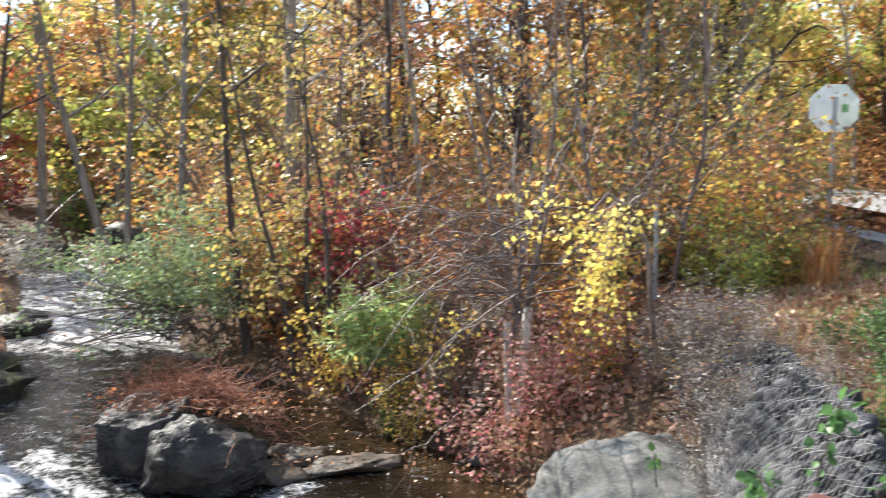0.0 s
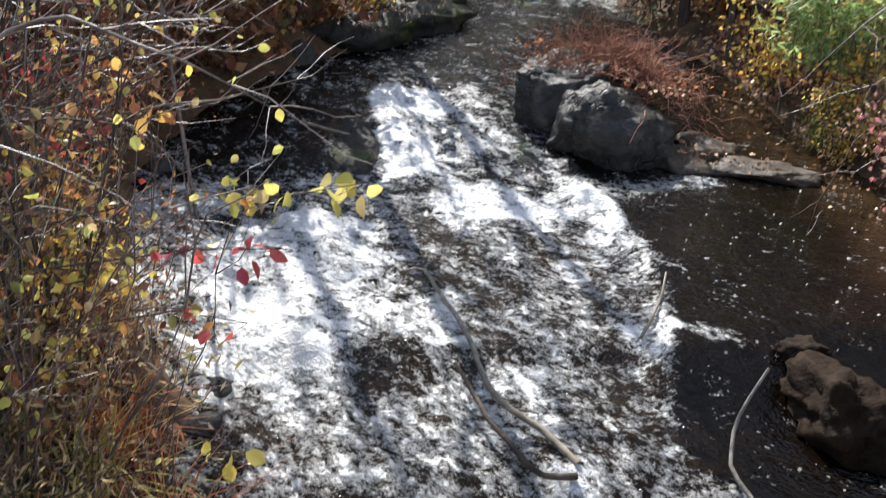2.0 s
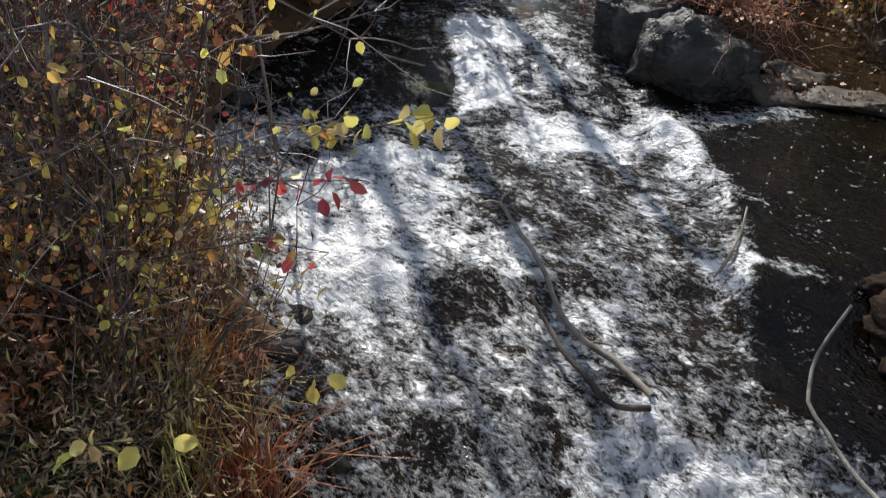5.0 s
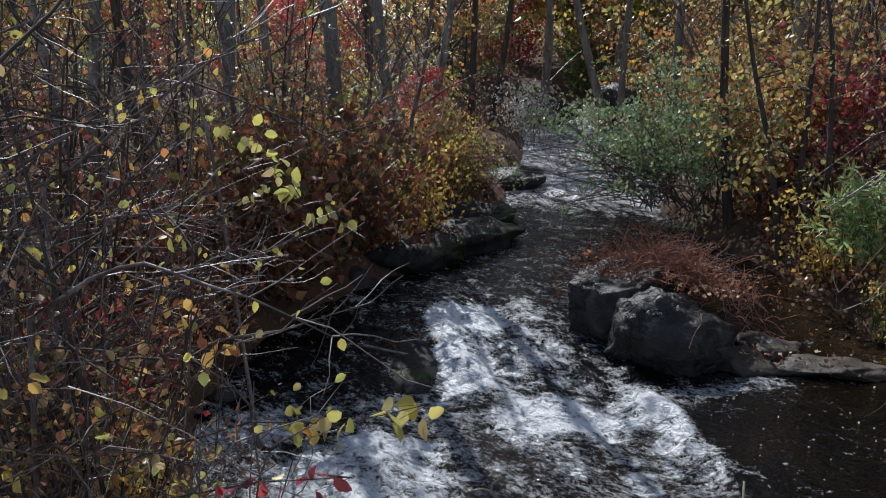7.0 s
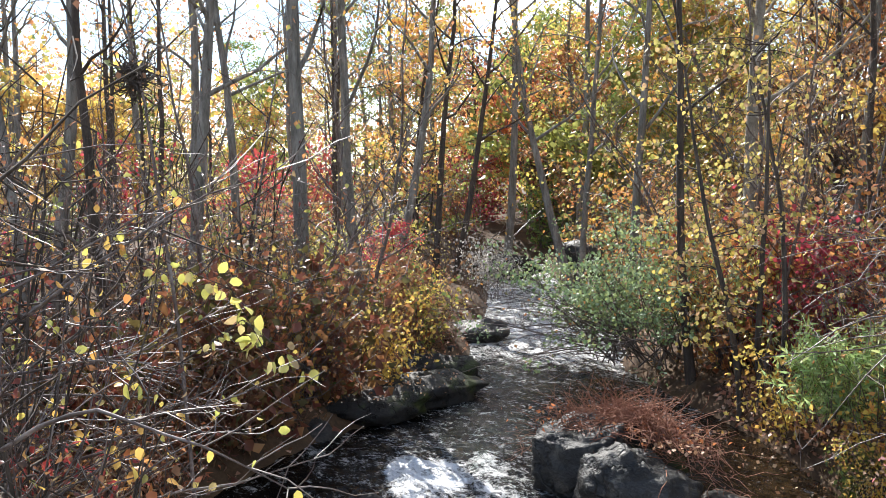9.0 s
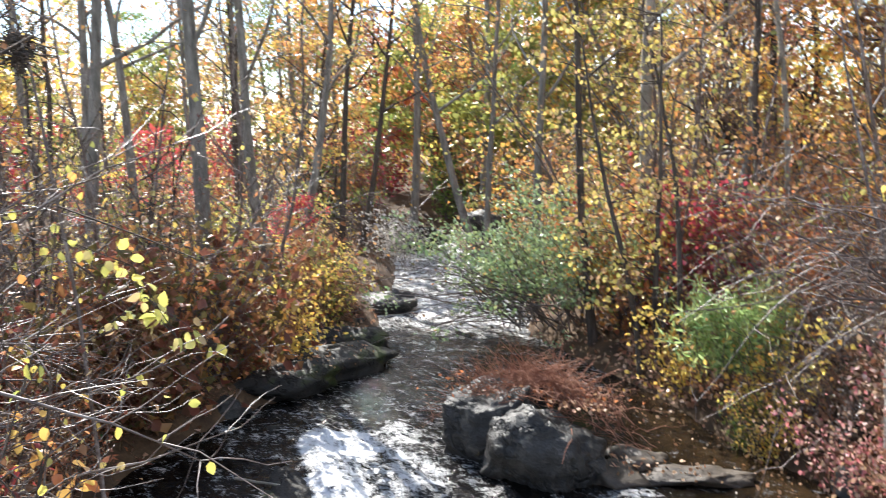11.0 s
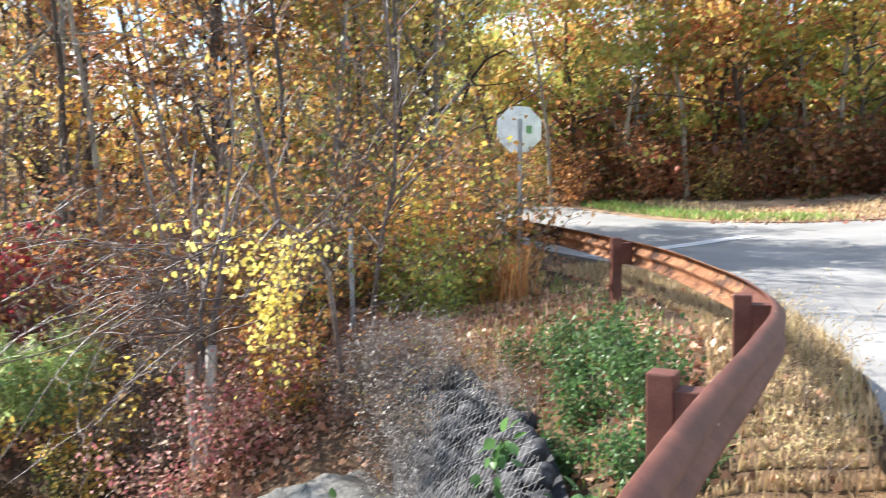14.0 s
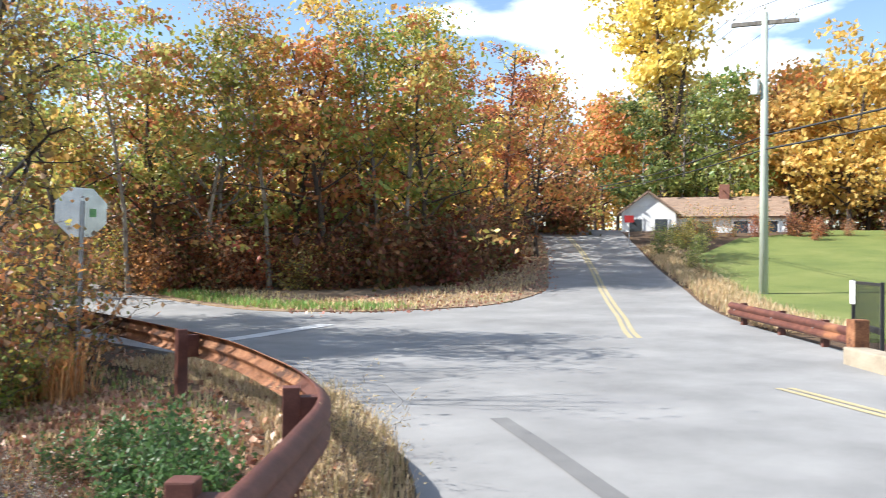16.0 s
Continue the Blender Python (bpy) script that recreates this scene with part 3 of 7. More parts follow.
def land(x, y):
    x, y = np.asarray(x, float), np.asarray(y, float)
    d = water_distance(x, y)
    rd, rs = line_distance(x, y, ROAD_LEFT)
    left = rd * rs                                   # positive on the stream's side of the road
    right_bank = smooth(-3.5, 1.0, x - 0.05 * y) * (1 - smooth(14, 26, y))
    k = 0.17 + 0.55 * right_bank
    wl = water_level(x, y)
    out = np.maximum(d, 0)
    bank = wl + 0.26 * smooth(0, 0.35, out) + k * out / (1 + 0.05 * out) + 0.10 * rough(x, y, 0.8, 3) * smooth(0.1, 1.5, out)
    top = road_level(x, y) - 0.05 - 0.07 * smooth(0, 2.5, left) * left.clip(0, 6) + 0.05 * rough(x, y, 1.3, 5) * smooth(0.2, 1.5, left)
    shoulder = np.where(left > 0, top, road_level(x, y) - 0.06)
    far = 0.03 * np.maximum(0, np.hypot(x, y) - 30) + 1.2
    h = -0.16 * np.log(np.exp(-np.clip(bank, -9, 9) / 0.16) + np.exp(-np.clip(np.where(left > 0, np.minimum(shoulder, far + 2), shoulder), -9, 9) / 0.16))
    h = np.where((left <= 0) & (d > 0.4), road_level(x, y) - 0.06, h)
    hollow = 1.0 * np.exp(-((x - 2.75) / 0.65) ** 2 - ((y - 6.9) / 1.0) ** 2)          # the foot of the stone basket
    h = np.where(hollow > 0.02, np.maximum(h - hollow, np.minimum(h, wl + 0.06)), h)
    return np.where(d < 0, wl - 0.38 * smooth(0, 0.5, -d) - 0.04, h)


def z_at(x, y):
    return float(land(np.array([x]), np.array([y]))[0])


def axis(lo, hi, step, far_lo, far_hi, grow=1.16):
    core = np.arange(lo, hi + 1e-6, step)
    def outer(edge, sign, limit):
        s, p, out = step, edge, []
        while abs(p) < abs(limit) and len(out) < 60:
            s *= grow
            p += sign * s
            out.append(p)
        return out
    return np.array(outer(lo, -1, far_lo)[::-1] + list(core) + outer(hi, 1, far_hi))


def sheet(xs, ys, height, keep=None):
    X, Y = np.meshgrid(xs, ys, indexing="ij")
    Z = height(X, Y)
    v = np.stack([X, Y, Z], -1).reshape(-1, 3)
    n, m = len(xs), len(ys)
    i, j = np.meshgrid(np.arange(n - 1), np.arange(m - 1), indexing="ij")
    f = np.stack([i * m + j, (i + 1) * m + j, (i + 1) * m + j + 1, i * m + j + 1], -1).reshape(-1, 4)
    if keep is not None:
        K = keep(X, Y).ravel()
        f = f[K[f].any(1)]
        used = np.unique(f)
        index = np.full(len(v), -1)
        index[used] = np.arange(len(used))
        v, f = v[used], index[f]
    return v, f


gx, gy = axis(-13, 10, 0.18, -900, 900), axis(-2, 21, 0.18, -900, 900)
gv, gf = sheet(gx, gy, land)
ground = part("ground", mesh_of("ground", gv, gf, M_SOIL, True))
tagged(ground, "brown leaf-strewn woodland soil sloping to the stream", "ground", kind="structure")


def froth_glint_at(x, y):
    """How white the stream is: beaten up at the chute, below the weir and in the lower falls, and coloured white for
    sun glitter elsewhere.
    """
    f, p = flow(x, y), pool_side(x, y)
    across = 0.78 * (x + 6.3) + 0.62 * (y - 9.0)
    f = f + 0.52 * rough(x, y, 1.9, 21) + 0.12 * rough(x, y, 6, 22)
    across = across + 0.38 * rough(x, y, 1.7, 23) + 0.12 * rough(x, y, 6, 24)
    def bar(f0, f1, a0, a1, soft=0.25):
        return smooth(f0 - soft, f0 + soft, f) * (1 - smooth(f1 - soft, f1 + soft, f)) * smooth(a0 - soft, a0 + soft, across) * (1 - smooth(a1 - soft, a1 + soft, across))
    z = 0.30 + 0.12 * smooth(-3.0, -0.4, f)
    z = np.maximum(z, 0.58 * smooth(0.6, 2.4, f))                                        # shallow broken water and painted sun sparkle all over the rapids
    z = np.maximum(z, 1.15 * bar(-0.15, 2.7, 0.2, 1.1, 0.16))                            # the chute
    z = np.maximum(z, 0.78 * bar(0.2, 2.4, 1.0, 1.6))
    z = np.maximum(z, 1.02 * bar(2.5, 3.75, 0.75, 2.35, 0.3))                            # it swings towards the weir
    z = np.maximum(z, 0.98 * bar(3.2, 4.7, 1.95, 2.6, 0.22))
    z = np.maximum(z, 0.70 * bar(2.0, 3.0, 1.6, 2.5))
    z = np.maximum(z, 0.98 * bar(3.0, 5.45, -1.55, 0.25, 0.22))                          # the broad left fall
    z = np.maximum(z, 1.12 * bar(4.3, 6.0, -1.35, -0.45, 0.3))                           # its boiling foot
    z = np.maximum(z, 0.95 * bar(4.4, 5.42, 0.1, 0.85, 0.14))
    # sun glitter near the left bank, put into the colour as white
    z = np.maximum(z, 0.74 * bar(2.4, 5.4, -2.6, -1.4))
    z = np.maximum(z, 0.80 * bar(5.05, 5.8, 2.25, 3.0, 0.14))                            # a trickle over the weir's end
    # sun sparkle and aerated water, both whitened in the colour
    z = np.maximum(z, 0.74 * bar(5.6, 6.9, -0.9, 1.5))
    z = np.maximum(z, 1.08 * smooth(6.6, 7.5, f) * smooth(-0.9, -0.1, across) * (1 - 0.3 * smooth(1.6, 2.6, across)) * (1 - smooth(0.0, 0.5, p)))
    z = np.maximum(z, 0.60 * smooth(6.3, 6.9, f) * (1 - smooth(0.0, 0.5, p)))
    z = z * (1 - 0.30 * bar(0.0, 2.3, -2.2, 0.0, 0.2)) * (1 - 0.35 * bar(5.5, 6.3, -0.35, 0.15, 0.2))
    # far riffle: foam and painted sun glitter together
    z = np.maximum(z, 0.84 * smooth(13.8, 16.5, y))
    # thin sheet over the slab: its sun glints are coloured in as foam
    over = np.abs(0.62 * (y - 8.2) - 0.78 * (x + 2.45)) + 2 * np.maximum(0, np.abs(0.78 * (y - 8.7) + 0.62 * (x + 2.05)) - 0.75)
    return z * (1 - 0.92 * smooth(-0.05, 0.15, p) * (x > -3.2) * (y < 9.5)) * (1 - 0.8 * smooth(-3.4, -2.6, x) * smooth(9.0, 9.8, y) * (1 - smooth(14, 16, y))) + 0.62 * np.exp(-(over / 0.32) ** 2) + 0.58 * np.exp(-(line_distance(x, y, np.array([(-1.0, 6.2), (-0.42, 6.3)]))[0] / 0.09) ** 2)


def water_height(x, y):
    z, fr = water_level(x, y), froth_glint_at(x, y)
    beat = 0.085 * fr * rough(x, y, 4.2, 11) + 0.055 * fr * rough(x, y, 9.0, 12) + 0.012 * np.minimum(1, 3 * fr) * rough(x, y, 3.0, 13)
    return z + beat


wx, wy = axis(-8.2, 2.2, 0.055, -19, 9, 1.12), axis(1.2, 13.5, 0.055, -7, 35, 1.12)
wv, wf = sheet(wx, wy, water_height, lambda x, y: water_distance(x, y) < 0.12)
water_mesh = mesh_of("stream", wv, wf, M_WATER, True)
water_mesh.attributes.new("froth_glint", "FLOAT", "POINT").data.foreach_set("value", froth_glint_at(wv[:, 0], wv[:, 1]).astype(np.float32))
shallow = 0.35 * smooth(2.6, 4.0, flow(wv[:, 0], wv[:, 1])) * (pool_side(wv[:, 0], wv[:, 1]) < 0) + smooth(-1.3, -0.1, water_distance(wv[:, 0], wv[:, 1])) * smooth(7.3, 8.3, wv[:, 1]) * smooth(-3.0, -1.6, wv[:, 0])
water_mesh.attributes.new("shallow", "FLOAT", "POINT").data.foreach_set("value", shallow.astype(np.float32))
stream = part("water", water_mesh)
tagged(stream, "brown stream breaking into white foam over ledges, sun glitter coloured in", "stream", kind="structure")


# ---------- roads ----------
def resample(line, step):
    line = np.asarray(line, float)
    seg = np.linalg.norm(np.diff(line, axis=0), axis=1)
    s = np.concatenate([[0], np.cumsum(seg)])
    # a smooth curve through the corners
    t = np.arange(0, s[-1], step)
    tangent = np.gradient(line, s, axis=0)
    k = np.clip(np.searchsorted(s, t, side="right") - 1, 0, len(seg) - 1)
    h = seg[k][:, None]
    u = ((t - s[k]) / seg[k])[:, None]
    return ((2 * u**3 - 3 * u**2 + 1) * line[k] + (u**3 - 2 * u**2 + u) * h * tangent[k] + (-2 * u**3 + 3 * u**2) * line[k + 1] + (u**3 - u**2) * h * tangent[k + 1])


MAIN_RIGHT = np.array([(2.5, -12.0), (6.5, -6.0), (10.5, -1.0), (14.5, 3.2), (18.3, 7.6), (20.6, 10.2), (23.4, 12.8), (27.5, 16.0), (33.5, 21.0), (42.5, 28.6), (56.0, 42.0), (66.0, 60.0)])
MAIN_LEFT = np.array([(15.6, 18.6), (19.0, 17.6), (23.2, 18.9), (28.5, 23.0), (34.0, 27.6), (39.5, 32.6), (50.0, 44.0), (58.0, 62.0)])
ISLAND_SIDE = np.array([(15.6, 18.6), (13.9, 20.5), (13.4, 24.0), (13.6, 29.0), (14.4, 36.0), (16.5, 48.0)])


def ribbon(a, b, lift, across=6):
    """A strip between two edge lines, lying lift above the road's level."""
    n = max(len(a), len(b))
    pick = lambda line: np.stack([np.interp(np.linspace(0, 1, n), np.linspace(0, 1, len(line)), line[:, c]) for c in (0, 1)], 1)
    a, b = pick(np.asarray(a)), pick(np.asarray(b))
    t = np.linspace(0, 1, across)[None, :, None]
    p = a[:, None] * (1 - t) + b[:, None] * t
    z = road_level(p[..., 0], p[..., 1]) + lift
    v = np.concatenate([p, z[..., None]], -1).reshape(-1, 3)
    i, j = np.meshgrid(np.arange(n - 1), np.arange(across - 1), indexing="ij")
    f = np.stack([i * across + j, i * across + j + 1, (i + 1) * across + j + 1, (i + 1) * across + j], -1).reshape(-1, 4)
    return v, f


def outline_slab(name, ring, lift, depth, material):
    """A flat-topped slab that follows the road's level: its ring filled, with sides."""
    bm = bmesh.new()
    vs = [bm.verts.new((x, y, 0)) for x, y in ring]
    bm.faces.new(vs)
    bmesh.ops.triangulate(bm, faces=bm.faces[:])
    for _ in range(4):
        long_edges = [e for e in bm.edges if e.calc_length() > 3.0]
        bmesh.ops.subdivide_edges(bm, edges=long_edges, cuts=1)
        bmesh.ops.triangulate(bm, faces=bm.faces[:])
    made = bmesh.ops.extrude_face_region(bm, geom=bm.faces[:])
    low = {v for v in made["geom"] if isinstance(v, bmesh.types.BMVert)}
    for v in bm.verts:
        v.co.z = float(road_level(np.array(v.co.x), np.array(v.co.y))) + lift - (depth if v in low else 0)
    return from_bm(name, bm, material)


left_edge = resample(ROAD_LEFT, 0.7)
right_edge = resample(MAIN_RIGHT, 1.2)
isle = np.vstack([resample(ISLAND_SIDE, 1.0)[::-1], resample(MAIN_LEFT, 1.0)[1:]])
ring = np.vstack([left_edge, isle, right_edge[::-1]])
road = part("road", outline_slab("road", ring, 0.0, 0.35, M_ROAD))
tagged(road, "pale worn asphalt road junction with leaf shadows", "road", kind="structure")
CENTRE = np.array([(7.0, -2.6), (9.6, 0.9), (11.5, 4.0), (13.3, 6.8), (15.4, 9.5), (20.0, 13.4), (25.5, 18.0), (31.5, 23.0), (38.5, 29.3), (47.0, 38.5), (54.0, 50.0)])
line = resample(CENTRE, 0.8)
side = unit(np.stack([-np.gradient(line[:, 1]), np.gradient(line[:, 0])], 1))
for off in (-0.15, 0.02):
    for some in (line[:, 0] < 12.4, line[:, 0] > 16.0):
        a, b = line[some] + side[some] * off, line[some] + side[some] * (off + 0.11)
        tagged(part("road_marking", mesh_of("road_marking", *ribbon(a, b, 0.008, 2), M_LINE)), "double yellow centre line on the road", "road marking", kind="structure")
stop = np.array([(8.3, 14.8), (10.6, 15.6), (13.2, 16.6)])
tagged(part("stop_line", mesh_of("stop_line", *ribbon(stop, stop + [-0.15, 0.4], 0.008, 2), M_WHITELINE)), "faded white stop line across the side road", "road marking", kind="structure")
seam = resample(np.array([(5.2, 2.0), (6.32, 3.87), (7.02, 5.0), (7.9, 6.5)]), 0.4)
tagged(part("road_seam", mesh_of("road_seam", *ribbon(seam, seam + [0.17, -0.10], 0.006, 2), M_ROADDARK)), "dark tarred seam strip in the asphalt", "road patch", kind="structure")

# lawn, island verge: low sheets over the ground
lawn_ring = np.array([(19.6, 7.4), (23.5, 11.2), (29.0, 15.8), (36.0, 21.5), (47.0, 24.5), (60.0, 20.0), (70.0, 4.0), (60.0, -14.0), (36.0, -12.0), (22.0, -3.0)])
tagged(part("lawn", outline_slab("lawn", lawn_ring, 0.03, 0.4, M_LAWN)), "mown green lawn beside the road", "lawn", kind="structure")
verge_ring = np.vstack([isle, resample(np.array([(54.0, 64.0), (40.0, 42.0), (28.0, 30.0), (22.0, 25.0), (19.5, 28.0), (20.0, 48.0)]), 2.0)])
tagged(part("verge", outline_slab("verge", verge_ring, 0.025, 0.4, M_VERGE)), "dry tan grass verge with fallen leaves", "verge", kind="structure")


# ---------- rocks ----------
def rock_mesh(name, seed, size, material, cuts=13, detail=4, sharp=0.58, uneven=0.13):
    """A boulder: a ball cut by random planes, roughened, wider than high."""
    rng = random.Random(seed)
    bm = bmesh.new()
    bmesh.ops.create_icosphere(bm, subdivisions=detail, radius=1)
    planes = [(Vector((rng.gauss(0, 1), rng.gauss(0, 1), rng.gauss(0.1, 0.8))).normalized(), rng.uniform(sharp, 0.96)) for _ in range(cuts)]
    shift = Vector((seed * 3.7, seed * 1.3, 0))
    for v in bm.verts:
        for nrm, far in planes:
            over = v.co.dot(nrm) - far
            if over > 0:
                v.co -= nrm * over * 0.9
        ridge = 1 - abs(noise.noise(v.co * 2.6 + shift)) * 2
        v.co += v.co.normalized() * (uneven * noise.fractal(v.co * 1.7 + shift, 0.7, 2.1, 6) + 0.5 * uneven * max(0, ridge - 0.55) * -1.4 + uneven * 0.35 * noise.noise(v.co * 9 + shift))
        v.co = Vector((v.co.x * size[0], v.co.y * size[1], v.co.z * size[2]))
    return from_bm(name, bm, material, True)


def rock(name, at, size, seed, material, label, turn=0, tilt=(0, 0), group="rocks in the stream", **more):
    ob = part(name, rock_mesh(name, seed, size, material, **more), m=pose(*at, tilt[0], tilt[1], turn))
    return tagged(ob, label, "rock", group)


rock("boulder", (-3.66, 9.98, -1.90), (0.80, 0.66, 0.74), 5, M_ROCK, "dark grey split boulder standing in the stream", 20, detail=5, cuts=9)
rock("boulder", (-2.80, 9.38, -1.99), (0.72, 0.62, 0.64), 8, M_ROCK, "grey lichened boulder with leaves on its back", 28, (0, 12), detail=5, cuts=8, sharp=0.66, uneven=0.13)
rock("boulder", (-3.3, 10.35, -1.85), (0.85, 0.5, 0.5), 12, M_ROCKWET, "dark boulder under a mat of dead stems", 10)
rock("boulder", (2.42, 7.85, -2.04), (1.62, 1.0, 0.93), 22, M_ROCKPALE, "large pale grey boulder at the water's edge", -20, uneven=0.10, cuts=6, sharp=0.78, detail=5)
for k, (x, y, z, size) in enumerate([(2.25, 6.75, -1.75, 0.30), (2.12, 6.2, -1.85, 0.26), (2.45, 7.0, -1.65, 0.26), (2.0, 5.7, -1.95, 0.28), (2.35, 6.35, -1.7, 0.22), (1.9, 6.5, -2.1, 0.24)]):
    rock("bank_stone", (x, y, z), (size, size * 0.8, size * 0.7), 140 + k, M_ROCKWET, "dark rough stone between boulder and stone basket", 47 * k, group="stones on the bank", detail=3, uneven=0.2)
rock("flat_ledge", (-1.10, 9.80, -2.17), (0.66, 0.30, 0.15), 31, M_LEDGE, "flat brown ledge strewn with yellow leaves", 22, uneven=0.24)
rock("flat_ledge", (-1.85, 9.98, -2.16), (0.55, 0.38, 0.17), 37, M_LEDGE, "flat brown ledge strewn with yellow leaves", -15, uneven=0.24)
rock("flat_ledge", (-2.0, 9.55, -2.18), (0.5, 0.42, 0.17), 32, M_LEDGE, "low wet ledge beside the boulder", 40)
rock("stone", (0.52, 10.0, -2.08), (0.24, 0.22, 0.24), 33, M_ROCKPALE, "blocky pale stone on the bank")
rock("stone", (-0.45, 11.0, -2.05), (0.26, 0.2, 0.2), 34, M_ROCKWET, "wet black stone with water seeping round it")
rock("stone", (-0.05, 11.0, -1.98), (0.22, 0.2, 0.2), 35, M_ROCKWET, "wet black stone under the bank")
rock("rock_slab", (-5.65, 8.10, -2.40), (1.25, 0.42, 0.27), 41, M_ROCKWET, "dark wet rock slab beside the chute", -52, cuts=4, sharp=0.8, uneven=0.07, detail=5)
rock("rock_slab", (-6.7, 9.35, -2.3), (0.7, 0.4, 0.3), 42, M_ROCKWET, "dark wet rock slab at the head of the chute", -35)
rock("bank_rock", (-7.35, 12.0, -1.95), (1.25, 0.72, 0.36), 43, M_ROCKWET, "mossy undercut rock jutting from the bank", 62)
rock("bank_rock", (-7.9, 13.0, -1.85), (1.0, 0.6, 0.38), 44, M_ROCKWET, "mossy dark rock on the bank", 40)
rock("bank_rock", (-7.45, 10.7, -1.93), (1.15, 0.6, 0.36), 45, M_ROCKWET, "dark mossy rock under the brush", 55)
rock("bank_rock", (-7.6, 9.5, -2.0), (0.35, 0.3, 0.22), 46, M_ROCK, "grey stone at the water's edge", 70)
rock("bank_rock", (-9.1, 16.9, -1.85), (0.9, 0.5, 0.3), 47, M_ROCK, "pale-topped rock by the upstream bend", 50)
rock("bank_rock", (-13.2, 26.6, -1.5), (1.3, 0.8, 0.55), 48, M_ROCKWET, "dark far boulder by the upstream riffle", 20)
rock("bank_rock", (-10.5, 26.2, -0.9), (1.0, 0.8, 0.5), 49, M_ROCK, "grey boulder on the far bank", 20)
rock("bank_rock", (-6.0, 22.5, -0.6), (1.1, 0.8, 0.55), 50, M_ROCK, "grey boulder under the trees", 60)
rock("stream_rock", (0.32, 6.0, -2.32), (0.42, 0.55, 0.34), 52, M_ROCKBROWN, "brown rock awash in the quiet pool", 50, uneven=0.30, cuts=16, sharp=0.5)
rock("stream_rock", (-0.02, 6.5, -2.26), (0.26, 0.22, 0.17), 60, M_ROCKBROWN, "brown rock awash in the quiet pool", 15, uneven=0.28)
rock("stream_rock", (-3.95, 3.66, -2.58), (0.45, 0.25, 0.17), 54, M_ROCKWET, "black rock at the lip of the lower fall", 40)
rock("stream_rock", (-2.95, 4.2, -2.63), (0.40, 0.16, 0.13), 55, M_ROCKWET, "black rock at the lip of the lower fall", 40)
rock("stream_rock", (-2.7, 3.0, -2.80), (0.38, 0.22, 0.22), 56, M_ROCKWET, "black rock in the lower fall", 20)
rock("stream_rock", (-3.0, 6.6, -2.44), (0.30, 0.14, 0.09), 59, M_ROCKWET, "dark stone breaking the rapids", 60)
rng_s = random.Random(4)
for k in range(26):
    a = rng_s.choice([(-7.2, 8.2), (-6.9, 6.3), (-5.2, 4.5), (-3.6, 3.3), (0.6, 9.9), (1.4, 7.2), (1.3, 5.8), (-4.6, 14.4), (-8.4, 14.6)])
    x, y = a[0] + rng_s.gauss(0, 0.35), a[1] + rng_s.gauss(0, 0.35)
    s = rng_s.uniform(0.07, 0.2)
    rock("bank_stone", (x, y, z_at(x, y) + 0.3 * s), (s, s * 0.8, s * 0.6), 70 + k, rng_s.choice([M_ROCKWET, M_ROCKBROWN, M_ROCK]), "small rounded stone at the stream's edge",
         rng_s.uniform(0, 360), group="stones on the bank", detail=2)


# sticks lying in the stream
def stick(name, pts, r, material, label, side_twigs=()):
    pts = resample(np.array(pts)[:, :2], 0.12), np.array(pts)
    n = len(pts[0])
    z = np.interp(np.linspace(0, 1, n), np.linspace(0, 1, len(pts[1])), pts[1][:, 2])
    line = np.column_stack([pts[0], z]) + np.cumsum(np.random.default_rng(n).normal(0, 0.007, (n, 3)), 0)
    lines = [(line, r * np.linspace(0.75, 1.15, n), 8)]
    for k, way, ln in side_twigs:
        q = line[int(k * (n - 1))]
        lines.append((path_of(np.random.default_rng(n), q, way, ln, 4, 0.2), r * 0.5 * np.linspace(1, 0.4, 4), 5))
    return tagged(part(name, mesh_of(name, *tubes(lines), material, True)), label, "branch", "driftwood in the stream")


stick("driftwood_branch", [(-3.11, 5.71, -2.18), (-2.75, 5.45, -2.22), (-2.37, 5.16, -2.28), (-1.82, 4.67, -2.33), (-1.39, 4.59, -2.37), (-1.06, 4.47, -2.42)], 0.024, M_BARKPALE,
      "long pale barkless branch washed over the rapids", [(0.0, (-0.3, 0.5, 0.4), 0.25), (0.03, (-1, -0.2, 0.2), 0.3), (0.75, (0.7, 0.4, 0.3), 0.2)])
stick("driftwood_branch", [(-2.29, 4.88, -2.33), (-1.98, 4.62, -2.36), (-1.65, 4.39, -2.38), (-1.25, 4.25, -2.44), (-1.04, 4.44, -2.46)], 0.021, M_BARKDARK, "dark wet bent branch in the rapids")
stick("driftwood_branch", [(-0.16, 5.71, -2.0), (-0.24, 5.41, -2.2), (-0.22, 5.16, -2.36), (-0.16, 5.0, -2.43), (0.1, 4.8, -2.54), (0.44, 4.57, -2.57), (0.74, 4.24, -2.55)], 0.017, M_BARK, "pale bent stick caught at the weir")
stick("driftwood_branch", [(0.06, 4.48, -2.72), (0.25, 4.42, -2.68), (0.45, 4.35, -2.64), (0.74, 4.2, -2.58)], 0.030, M_BARKDARK, "broken dark branch lying in the foam")
stick("driftwood_branch", [(-1.27, 6.77, -2.08), (-1.22, 6.6, -2.15), (-1.19, 6.42, -2.2), (-1.18, 6.03, -2.3)], 0.013, M_BARKPALE, "thin pale twig caught at the weir")
stick("driftwood_branch", [(-5.1, 8.0, -2.2), (-5.5, 7.8, -2.15), (-6.0, 7.6, -2.1)], 0.016, M_BARKPALE, "thin pale twig by the slab")


